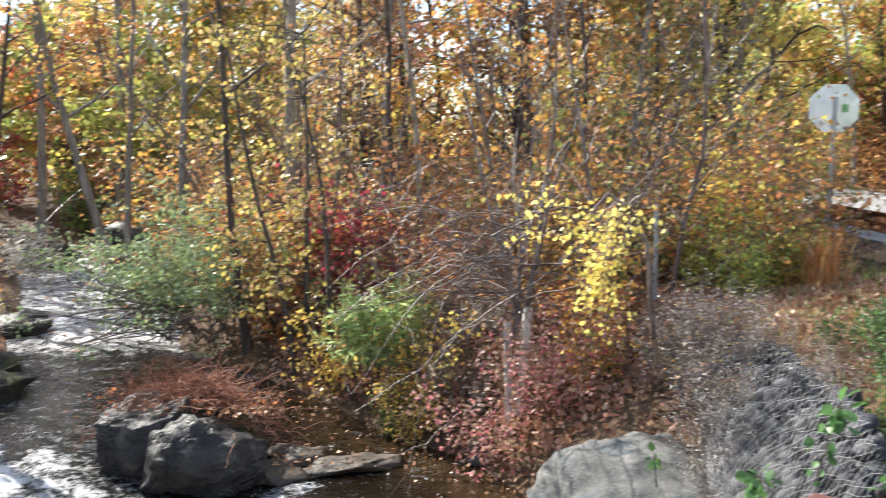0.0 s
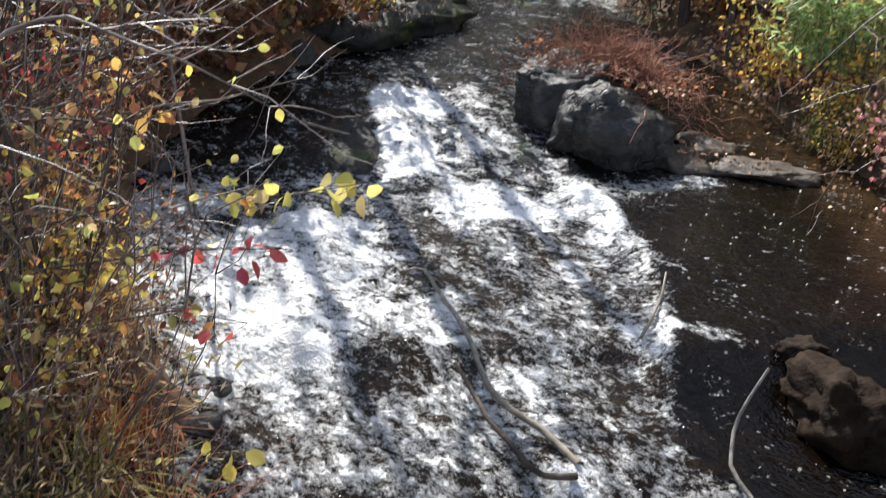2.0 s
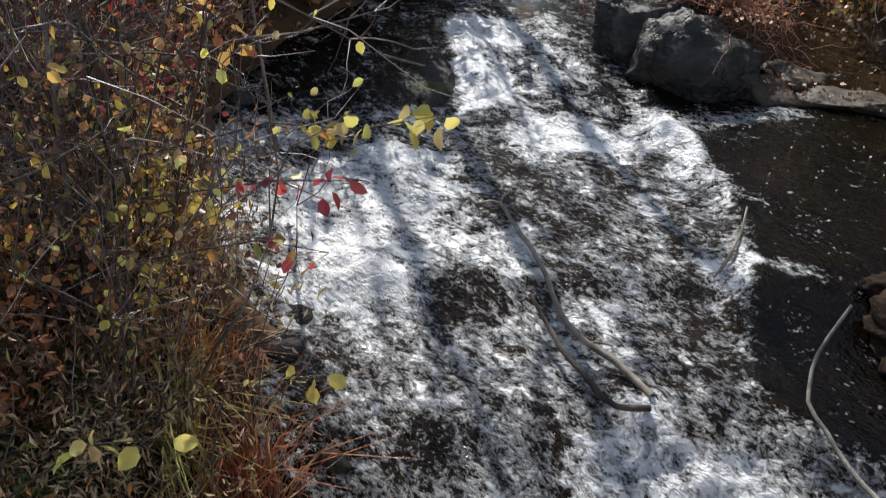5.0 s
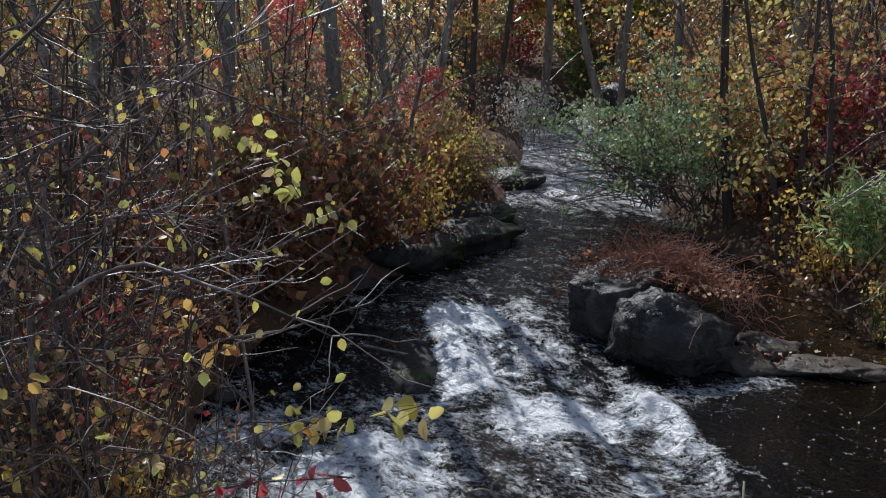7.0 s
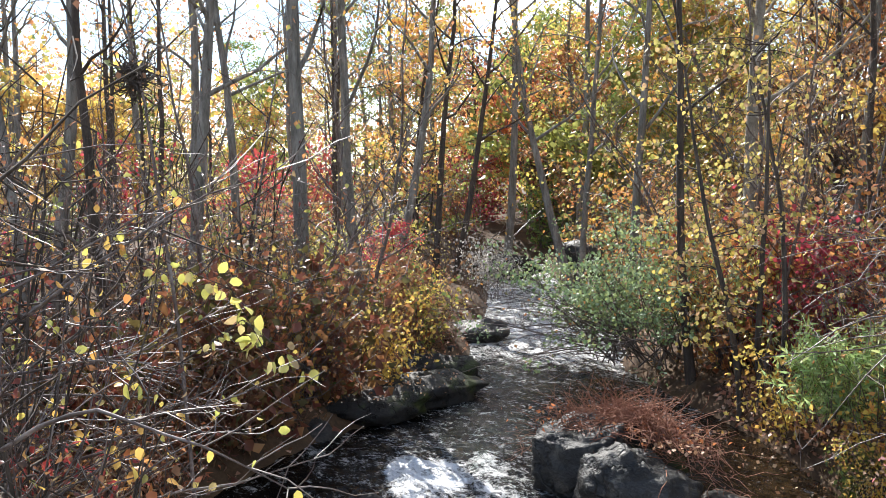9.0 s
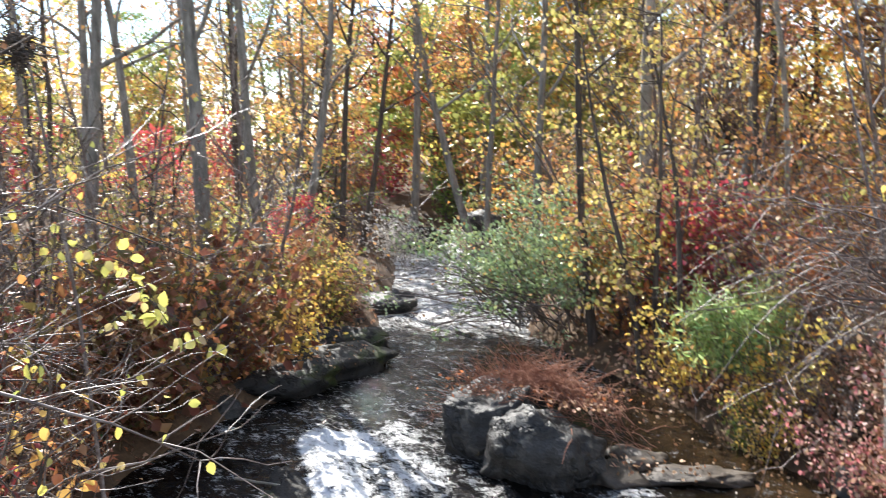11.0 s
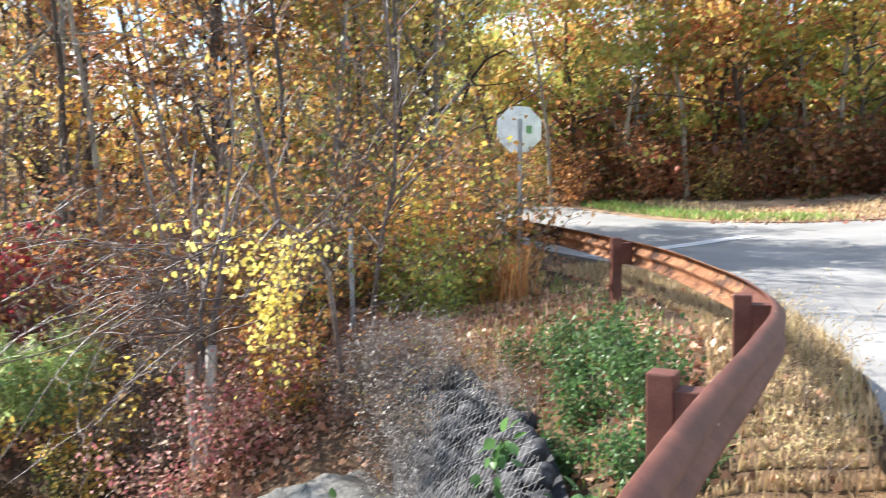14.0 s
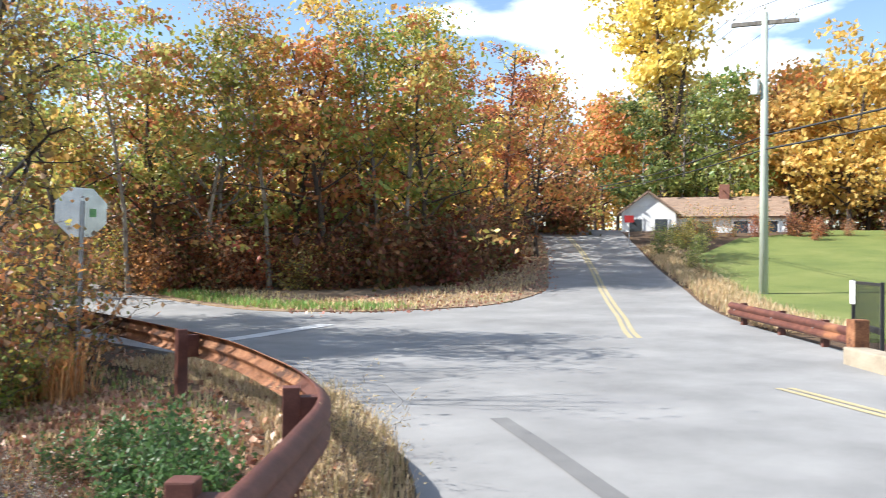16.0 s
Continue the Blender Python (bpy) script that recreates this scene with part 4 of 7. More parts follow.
# ---------- trees and shrubs ----------
def polar(yaw, far):
    """A place on the plan, by turn to the left of +y and distance from the bridge rail."""
    return 0.35 - math.sin(radians(yaw)) * far, 0.05 + math.cos(radians(yaw)) * far


def tree(name, seed, height, r0, bark, foliage, count, size, sigma, label, at=None, group="woodland trees", droop=0.3, **shape):
    """A tree at its foot: trunk with limbs and twigs, and a crown of single leaves."""
    rng = np.random.default_rng(seed)
    lines, tips = branching(rng, height, r0, **shape)
    root = thing(name, Matrix() if at is None else pose(*at), label, "tree", group)
    part("trunk", mesh_of("trunk", *tubes(lines), bark, True), root)
    if count:
        part("crown", mesh_of("crown", *leaf_cards(rng, clumps(rng, tips, count, sigma), size, droop), M_LEAF[foliage]), root)
    return root


def plant(tmpl, x, y, scale=1.0, turn=0.0, sink=0.0, tall=1.0):
    """A copy of a plant, standing on the ground."""
    ob = copy_thing(tmpl, pose(x, y, z_at(x, y) - sink, 0, 0, turn))
    ob.scale = (scale, scale, scale * tall)
    return ob


def relabel(ob, label):
    ob["label"] = label
    return ob


stock = []                                # the first of each kind is planted, not left over


def kinds(*trees):
    stock.extend(trees)
    return list(trees)


# forest trees of several colours
T_YELLOW = kinds(tree("birch_tree", 1, 13, 0.13, M_BARK, "yellow", 2600, 0.15, 0.42, "slim grey tree with thin yellow leaves", first=0.32, limbs=16, spread=2.4),
                 tree("birch_tree", 2, 12, 0.11, M_BARK, "lime", 2200, 0.14, 0.42, "slim grey tree with lime-yellow leaves", first=0.28, limbs=15, spread=2.2))
T_GOLD = kinds(tree("maple_tree", 3, 12, 0.14, M_BARKDARK, "gold", 2500, 0.175, 0.30, "dark-trunked maple in full golden leaf", first=0.07, limbs=24, spread=3.0),
               tree("maple_tree", 4, 10, 0.12, M_BARK, "orange", 2400, 0.175, 0.30, "maple with orange autumn leaves", first=0.06, limbs=23, spread=2.7))
T_RUST = kinds(tree("oak_tree", 5, 12, 0.17, M_BARKDARK, "rust", 2500, 0.18, 0.30, "oak with rust-brown leaves", first=0.07, limbs=24, spread=3.0),
               tree("oak_tree", 6, 11, 0.15, M_BARK, "mixed", 2600, 0.175, 0.30, "oak turning from green to orange", first=0.05, limbs=24, spread=2.9))
T_GREEN = kinds(tree("ash_tree", 7, 12, 0.14, M_BARK, "green", 2600, 0.175, 0.30, "tall tree still mostly green", first=0.04, limbs=26, spread=2.4))
T_BARE = kinds(tree("bare_tree", 8, 14, 0.16, M_BARK, "yellow", 500, 0.12, 0.5, "tall grey tree nearly bare of leaves", first=0.40, limbs=15, spread=2.6, wiggle=0.035),
               tree("bare_tree", 9, 13, 0.085, M_BARKDARK, "orange", 420, 0.12, 0.5, "thin grey tree nearly bare of leaves", first=0.42, limbs=12, spread=2.0, wiggle=0.05))
T_PALE = kinds(tree("pale_tree", 11, 12.5, 0.12, M_BARKPALE, "mixed", 1500, 0.15, 0.4, "pale-barked tree with thin turning leaves", first=0.34, limbs=15, spread=2.6, rise=0.9))
T_ISLE = kinds(tree("maple_tree", 12, 11.5, 0.15, M_BARK, "isle_green", 3000, 0.25, 0.42, "maple with green leaves turning gold", first=0.20, limbs=22, spread=3.7, twigs=4),
               tree("maple_tree", 13, 11, 0.15, M_BARKDARK, "isle_orange", 2600, 0.25, 0.42, "maple with flame-orange and red leaves", first=0.20, limbs=22, spread=3.6, twigs=4),
               tree("oak_tree", 14, 11, 0.15, M_BARKDARK, "isle_mixed", 2600, 0.25, 0.42, "oak with russet, olive and gold leaves", first=0.18, limbs=22, spread=3.6, twigs=4))
FAR_SHAPE = dict(first=0.14, limbs=20, spread=4.0, twigs=3)
T_FAR = kinds(tree("maple_tree", 51, 11, 0.16, M_BARKDARK, "maple_gold", 2600, 0.40, 0.5, "rounded maple in golden leaf", **FAR_SHAPE),
              tree("oak_tree", 52, 11, 0.16, M_BARKDARK, "isle_orange", 2400, 0.40, 0.5, "rounded oak in russet leaf", **FAR_SHAPE),
              tree("ash_tree", 53, 11, 0.16, M_BARK, "green", 2600, 0.40, 0.5, "rounded tree with green and gold leaves", **FAR_SHAPE),
              tree("oak_tree", 54, 11, 0.16, M_BARK, "isle_mixed", 2400, 0.40, 0.5, "rounded oak with olive and brown leaves", **FAR_SHAPE))
T_TWIG = kinds(tree("twiggy_tree", 15, 7.5, 0.04, M_TWIG, "orange", 90, 0.09, 0.4, "thin bare sapling with a haze of grey twigs", first=0.16, limbs=20, spread=1.9, twigs=8, wiggle=0.10, rise=0.8),
               tree("twiggy_tree", 16, 5.5, 0.035, M_TWIG, "lime", 110, 0.08, 0.3, "thin bare sapling with a few yellow leaves", first=0.12, limbs=18, spread=1.7, twigs=8, wiggle=0.14, rise=0.7))
T_RED = kinds(tree("red_maple", 10, 5.0, 0.06, M_BARKDARK, "red", 2200, 0.12, 0.26, "small maple with red leaves", first=0.25, limbs=12, spread=1.7))


def shrub(name, seed, height, stems, spread, bark, foliage, count, size, sigma, label, leaf_from=0.3, twigs=4, oval=False, thick=0.010, lift=0.05, group="undergrowth", droop=0.3, bend=0.12, sprays=(), fine=False, slim=0.36):
    """A many-stemmed shrub: stems fan out from the foot, with twigs and leaves."""
    rng = np.random.default_rng(seed)
    lines, tips = [], []
    seg, sides = (8, 4) if fine else (6, 3)
    for _ in range(stems):
        az, out = rng.uniform(0, 6.28), abs(rng.normal(0, spread))
        ln = height * rng.uniform(0.55, 1.1)
        p = path_of(rng, (0.10 * math.cos(az) * spread * 3, 0.10 * math.sin(az) * spread * 3, -0.1), (out * math.cos(az), out * math.sin(az), 1), ln, seg, bend, lift)
        r = thick * rng.uniform(0.6, 1.5)
        lines.append((p, r * np.linspace(1, 0.3, seg), sides))
        tips += [q for i, q in enumerate(p) if i / (seg - 1) >= leaf_from]
        for _ in range(twigs):
            i = rng.integers(1, seg)
            k = 4 if fine else 3
            tw = path_of(rng, p[i], rng.normal(0, 1, 3) + [0, 0, 0.35], ln * rng.uniform(0.12, 0.34), k, 0.25, 0)
            lines.append((tw, r * 0.52 * np.linspace(1, 0.4, k), 3))
            if i / (seg - 1) >= leaf_from:
                tips += list(tw[1:])
    tips = np.array(tips)
    root = thing(name, Matrix(), label, "shrub", group)
    part("branchwork", mesh_of("branchwork", *tubes(lines), bark, True), root)
    if count:
        pts = scatter(rng, tips, count, sigma)
        made = oval_leaves(rng, pts, size, droop) if oval else leaf_cards(rng, pts, size, droop, slim)
        part("foliage", mesh_of("foliage", *made, M_LEAF[foliage]), root)
    for colour, k, s in sprays:
        part("foliage", mesh_of("foliage", *oval_leaves(rng, scatter(rng, tips, k, 0.05), s), M_LEAF[colour]), root)
    return root


S_THICKET = kinds(shrub("thicket_shrub", 21, 3.6, 15, 0.36, M_TWIG, "brown", 170, 0.06, 0.10, "tall tangle of bare grey stems with few leaves", 0.2, 12, thick=0.012, bend=0.16, fine=True, sprays=[("lime", 60, 0.085)]),
                  shrub("thicket_shrub", 22, 2.9, 16, 0.42, M_TWIG, "brown", 190, 0.06, 0.10, "tangle of bare twigs with scattered brown leaves", 0.2, 12, thick=0.010, bend=0.18, fine=True, sprays=[("gold", 70, 0.085)]),
                  shrub("thicket_shrub", 23, 5.0, 6, 0.20, M_BARKDARK, "brown", 120, 0.06, 0.12, "tall dark saplings with hardly any leaves", 0.3, 7, thick=0.022, bend=0.09, fine=True, sprays=[("yellow", 46, 0.085)]))
S_WEEDS = kinds(shrub("dead_weeds", 24, 1.1, 20, 0.45, M_STEM, "brown", 620, 0.072, 0.07, "russet dead weeds and brown ferns", 0.2, 4, thick=0.005, bend=0.2, slim=0.11, sprays=[("fresh", 14, 0.07)]),
                shrub("dead_weeds", 25, 0.9, 20, 0.5, M_STEM, "rust", 620, 0.070, 0.07, "rust-coloured dead ferns on the bank", 0.15, 4, thick=0.004, bend=0.2, slim=0.11),
                shrub("dead_weeds", 26, 1.2, 18, 0.45, M_TWIG, "drygrass", 600, 0.06, 0.06, "dry grey-brown weed stalks and seed heads", 0.3, 5, thick=0.005, bend=0.2, slim=0.10))
S_YELLOW = kinds(shrub("yellow_shrub", 27, 2.2, 14, 0.32, M_TWIG, "yellow", 680, 0.088, 0.13, "shrub with yellow autumn leaves", 0.25, 4),
                 shrub("yellow_shrub", 28, 1.6, 14, 0.4, M_TWIG, "gold", 680, 0.088, 0.12, "low shrub with golden leaves", 0.2, 4))
S_RUST = kinds(shrub("rust_shrub", 29, 1.8, 16, 0.4, M_STEM, "rust", 680, 0.098, 0.13, "shrub with rust-brown leaves", 0.1, 4),
               shrub("orange_shrub", 30, 2.2, 15, 0.36, M_TWIG, "orange", 680, 0.098, 0.14, "shrub with orange leaves", 0.1, 4))
S_MAROON = kinds(shrub("maroon_shrub", 38, 2.2, 14, 0.38, M_STEM, "maroon", 700, 0.17, 0.22, "low shrub with dark maroon and brown leaves", 0.1, 4))
S_RED = kinds(shrub("red_shrub", 31, 2.0, 14, 0.36, M_STEM, "wine", 900, 0.09, 0.13, "shrub hung with dark red leaves", 0.15, 4))
S_OLIVE = kinds(shrub("green_shrub", 32, 1.8, 16, 0.4, M_TWIG, "mixed", 680, 0.092, 0.13, "shrub turning from green to yellow", 0.1, 4),
                shrub("green_shrub", 33, 1.3, 18, 0.45, M_TWIG, "green", 680, 0.088, 0.11, "low leafy green woodland shrub", 0.1, 4))
S_LIME = kinds(shrub("yellow_green_shrub", 37, 1.3, 16, 0.42, M_TWIG, "isle_green", 900, 0.08, 0.11, "low shrub with yellow-green leaves", 0.1, 5))
S_TWIGGY = kinds(shrub("bare_shrub", 34, 2.4, 19, 0.5, M_TWIG, "yellow", 90, 0.06, 0.1, "bare grey twiggy shrub on the bank", 0.2, 8, thick=0.008, bend=0.22))
S_SEED = kinds(shrub("seeding_weeds", 36, 0.9, 24, 0.45, M_TWIG, "white", 170, 0.034, 0.05, "grey dead weeds with pale seed heads", 0.35, 9, thick=0.005, bend=0.2))
S_FRESH = kinds(shrub("leafy_weeds", 35, 0.75, 26, 0.42, M_TWIG, "fresh", 800, 0.062, 0.09, "leafy green weeds by the guardrail", 0.2, 4, thick=0.005, group="weeds by the guardrail", sprays=[("fresh", 120, 0.065)]))
for k, ob in enumerate(stock):            # the originals stand far back in the wood
    ob.matrix_basis = pose(*polar(62 - 3.1 * k, 62 + 5 * (k % 3)), 0) if k < 40 else ob.matrix_basis
    ob.location.z = z_at(ob.location.x, ob.location.y)

# single trees that stand out: kind, turn, distance, scale, rotation
SOLO = [(T_BARE[0], 47.7, 23.0, 0.95, 250), (T_BARE[1], 38.6, 26, 0.9, 200), (T_BARE[0], 27.2, 30, 1.1, 95), (T_BARE[1], 52.5, 21, 0.95, 33), (T_BARE[0], 56, 18, 0.9, 190),
        (T_BARE[1], 8.0, 23, 1.0, 120), (T_BARE[1], -6.5, 21, 1.0, 50), (T_BARE[1], 59, 18, 0.9, 70), (T_BARE[1], 49.5, 27, 1.1, 15), (T_BARE[0], 34, 36, 1.0, 15), (T_BARE[0], 22.5, 34, 1.1, 215)]
# trunks that stand out: turn, distance, lean to the side, radius, bark, leaf, count
for k, (yaw, far, lean, rad, bark, hue, count) in enumerate([
        (41.3, 13.7, 0.07, 0.14, M_BARK, "yellow", 40), (44.8, 18, 0.02, 0.10, M_BARK, "yellow", 60), (36.6, 17, -0.10, 0.12, M_BARK, "lime", 420), (35.0, 24, 0.30, 0.14, M_BARK, "lime", 380),
        (32.1, 24, 0.11, 0.105, M_BARKDARK, "orange", 260), (30.8, 26, 0.17, 0.105, M_BARKDARK, "gold", 260), (22.8, 26, -0.22, 0.15, M_BARK, "gold", 420), (11.6, 17, -0.03, 0.15, M_BARKPALE, "orange", 320),
        (19.2, 20, 0.0, 0.12, M_BARK, "rust", 380), (57.7, 14, 0.025, 0.09, M_BARK, "yellow", 60), (48.1, 16, 0.09, 0.13, M_BARK, "yellow", 60), (15.2, 15, -0.13, 0.08, M_BARKDARK, "lime", 260),
        (53.0, 15, -0.06, 0.09, M_BARKDARK, "brown", 50), (22.5, 24, 0.06, 0.11, M_BARK, "orange", 420), (6.0, 18, 0.05, 0.09, M_BARK, "gold", 420), (3.0, 16, -0.08, 0.06, M_BARKPALE, "lime", 320)]):
    x, y = polar(yaw, far)
    side_x, side_y = math.cos(radians(yaw)) * lean, math.sin(radians(yaw)) * lean
    tree("grey_tree", 300 + k, 12.5, rad, bark, hue, count, 0.12, 0.4, "slim grey woodland tree with few remaining leaves", at=(x, y, z_at(x, y)), first=0.36, limbs=12, spread=2.5, twigs=3 if yaw > 40 else 6,
         wiggle=0.035, rise=0.9, lean=(side_x, side_y))
for tmpl, yaw, far, s, turn in SOLO:
    plant(tmpl, *polar(yaw, far), s, turn)
for k, (yaw, far, s) in enumerate([(-16, 14.8, 0.65), (-8.5, 16, 0.75), (-13, 20, 0.9), (5, 17, 0.9)]):
    plant(T_BARE[1], *polar(yaw, far), s, 47 * k)
tree("crooked_tree", 41, 9.5, 0.17, M_BARKDARK, "mixed", 1800, 0.15, 0.3, "dark crooked tree with few turning leaves", at=(*polar(-19.5, 21), z_at(*polar(-19.5, 21))), first=0.2, limbs=12, spread=4.2, wiggle=0.16, rise=0.7, lean=(-0.25, 0))
rng = np.random.default_rng(77)


def clear(x, y, water=0.8, road=1.2):
    d = float(water_distance(np.array([x]), np.array([y]))[0])
    rd, rs = line_distance(np.array([x]), np.array([y]), ROAD_LEFT)
    return d > water and float((rd * rs)[0]) > road


def wood(count, yaws, fars, choice, scales=(0.8, 1.15), water=1.5, road=1.5):
    done = 0
    for _ in range(count * 8):
        if done == count:
            break
        x, y = polar(rng.uniform(*yaws), rng.uniform(*fars))
        if clear(x, y, water, road):
            plant(choice[rng.integers(len(choice))], x, y, rng.uniform(*scales), rng.uniform(0, 360))
            done += 1


wood(8, (12, 29), (34, 56), [T_FAR[0], T_FAR[2], T_FAR[0], T_FAR[1], T_FAR[3]], (0.65, 0.95))
wood(9, (22, 37), (29, 48), T_GOLD + [T_YELLOW[0], T_RUST[1], T_GREEN[0], T_RUST[0]], (0.7, 1.0))
wood(5, (37, 64), (32, 50), T_YELLOW, (0.6, 0.8))
wood(5, (36, 66), (28, 50), T_BARE, (0.8, 1.1))
wood(9, (42, 65), (33, 50), [T_FAR[3], T_FAR[2], T_FAR[0]], (0.45, 0.7))
wood(11, (8, 24), (28, 44), [T_GOLD[1], T_RUST[0], T_GOLD[0], T_RUST[1], T_YELLOW[0], T_YELLOW[1]])
wood(10, (-10, 8), (18, 38), [T_GOLD[1], T_RUST[0], T_YELLOW[0], T_GOLD[0]], (0.7, 1.0))
wood(11, (-24, -8), (18.5, 34), [T_RUST[1], T_GOLD[0], T_GOLD[1], T_YELLOW[0]], (0.6, 0.85))
for yaw, far, s in ((34.6, 20, 0.42), (43.4, 25, 0.65), (47.5, 22, 0.4)):
    plant(T_RED[0], *polar(yaw, far), s, yaw * 9)
wood(7, (40, 72), (19, 30), [T_BARE[1], S_THICKET[2], T_BARE[1]], (0.7, 0.95), 0.6)

# undergrowth on the banks
for x, y, s in ((4.6, 19.4, 0.9), (3.4, 16.6, 0.7), (6.0, 20.5, 0.8)):
    plant(T_YELLOW[0], x, y, s, x * 77)
wood(7, (37, 66), (25, 46), [T_BARE[1]], (0.7, 1.0))
wood(14, (38, 48), (9, 14), [S_MAROON[0], S_TWIGGY[0], S_RUST[0], S_YELLOW[0], S_THICKET[1], S_TWIGGY[0]], (0.8, 1.2), 0.4)
wood(18, (42, 54), (8, 13), S_WEEDS, (1.0, 1.5), 0.2)
wood(10, (-4, 6), (10.3, 12.5), [S_WEEDS[2], S_YELLOW[1], S_SEED[0]], (0.6, 0.9), 0.3, 1.4)
wood(16, (52, 80), (4.5, 9), [S_YELLOW[1], S_RUST[0], S_OLIVE[1], S_RED[0], S_RUST[1]], (0.5, 0.9), 0.5)
wood(14, (48, 80), (3.8, 7.5), S_THICKET, (0.75, 1.05), 0.35, 0.6)
wood(13, (41, 66), (7.5, 14), S_THICKET, (0.8, 1.1), 0.35)
wood(38, (56, 98), (2.4, 5.0), S_WEEDS, (0.9, 1.5), 0.2, 0.3)
wood(24, (42, 74), (4.2, 11), S_WEEDS, (0.9, 1.4), 0.2)
wood(15, (38, 66), (7, 16), [S_RUST[0], S_YELLOW[0], S_TWIGGY[0], S_MAROON[0], S_RED[0], S_WEEDS[1]], (0.6, 1.0), 0.5)
wood(30, (27, 64), (15, 30), [S_YELLOW[0], S_TWIGGY[0], S_OLIVE[0], S_RED[0], S_RUST[0], S_OLIVE[1], S_THICKET[1], S_WEEDS[0]], (0.9, 1.4), 0.5)
wood(26, (22, 64), (28, 46), [S_YELLOW[0], S_OLIVE[1], S_OLIVE[0], S_RUST[0], S_TWIGGY[0], S_RED[0], S_TWIGGY[0]], (1.5, 2.3), 0.5)
wood(20, (6, 26), (15, 27), [S_RUST[0], S_RUST[1], S_YELLOW[0], S_OLIVE[0], S_RUST[1], S_TWIGGY[0]], (1.0, 1.5), 0.4)
wood(15, (4, 26), (27, 44), [S_RUST[0], S_RUST[1], S_YELLOW[0], S_RED[0]], (1.6, 2.6), 0.4)
wood(20, (-4, 14), (11.5, 19), [S_YELLOW[0], S_RUST[1], S_TWIGGY[0], S_TWIGGY[0], S_RUST[0], S_OLIVE[0]], (0.8, 1.3), 0.6)
wood(20, (-22, -4), (12.5, 19), [S_RUST[1], S_YELLOW[0], S_TWIGGY[0], S_YELLOW[1], S_LIME[0], S_RUST[1]], (0.7, 1.2), 0.8, 1.4)
wood(14, (-24, 4), (18, 34), [S_RUST[1], S_YELLOW[0], S_RUST[0], S_OLIVE[0]], (1.4, 2.2), 0.8, 1.6)
wood(16, (-20, -3), (11.5, 15.5), [S_RUST[1], S_YELLOW[1], S_RUST[1], S_TWIGGY[0], S_RUST[0]], (0.75, 1.25), 0.8, 1.4)
wood(6, (57, 68), (8, 13), [S_THICKET[2]], (0.9, 1.2), 0.5)
wood(9, (-9, 4), (10, 13), S_TWIGGY, (0.8, 1.2), 0.5, 1.4)
wood(7, (-11, -3), (9.8, 12), [S_RUST[1], S_YELLOW[1], S_RUST[0]], (0.5, 0.8), 0.7, 1.4)
wood(5, (-24, -19), (14.5, 17), [S_RUST[1], S_YELLOW[0], S_LIME[0]], (0.7, 1.1), 0.8, 1.6)

wood(20, (30, 43), (10, 18), [S_WEEDS[0], S_WEEDS[1], S_YELLOW[1], S_WEEDS[2], S_OLIVE[1]], (0.6, 1.0), 0.2)
wood(10, (28, 40), (14, 24), [S_RUST[0], S_OLIVE[1], S_WEEDS[0]], (0.7, 1.1), 0.3)
wood(16, (36, 64), (11, 22), T_TWIG, (0.8, 1.15), 0.8)
wood(20, (2, 27), (13, 24), T_TWIG, (0.8, 1.2), 0.6)
wood(15, (-15, 2), (11.5, 20), T_TWIG, (0.65, 1.1), 0.8, 1.6)
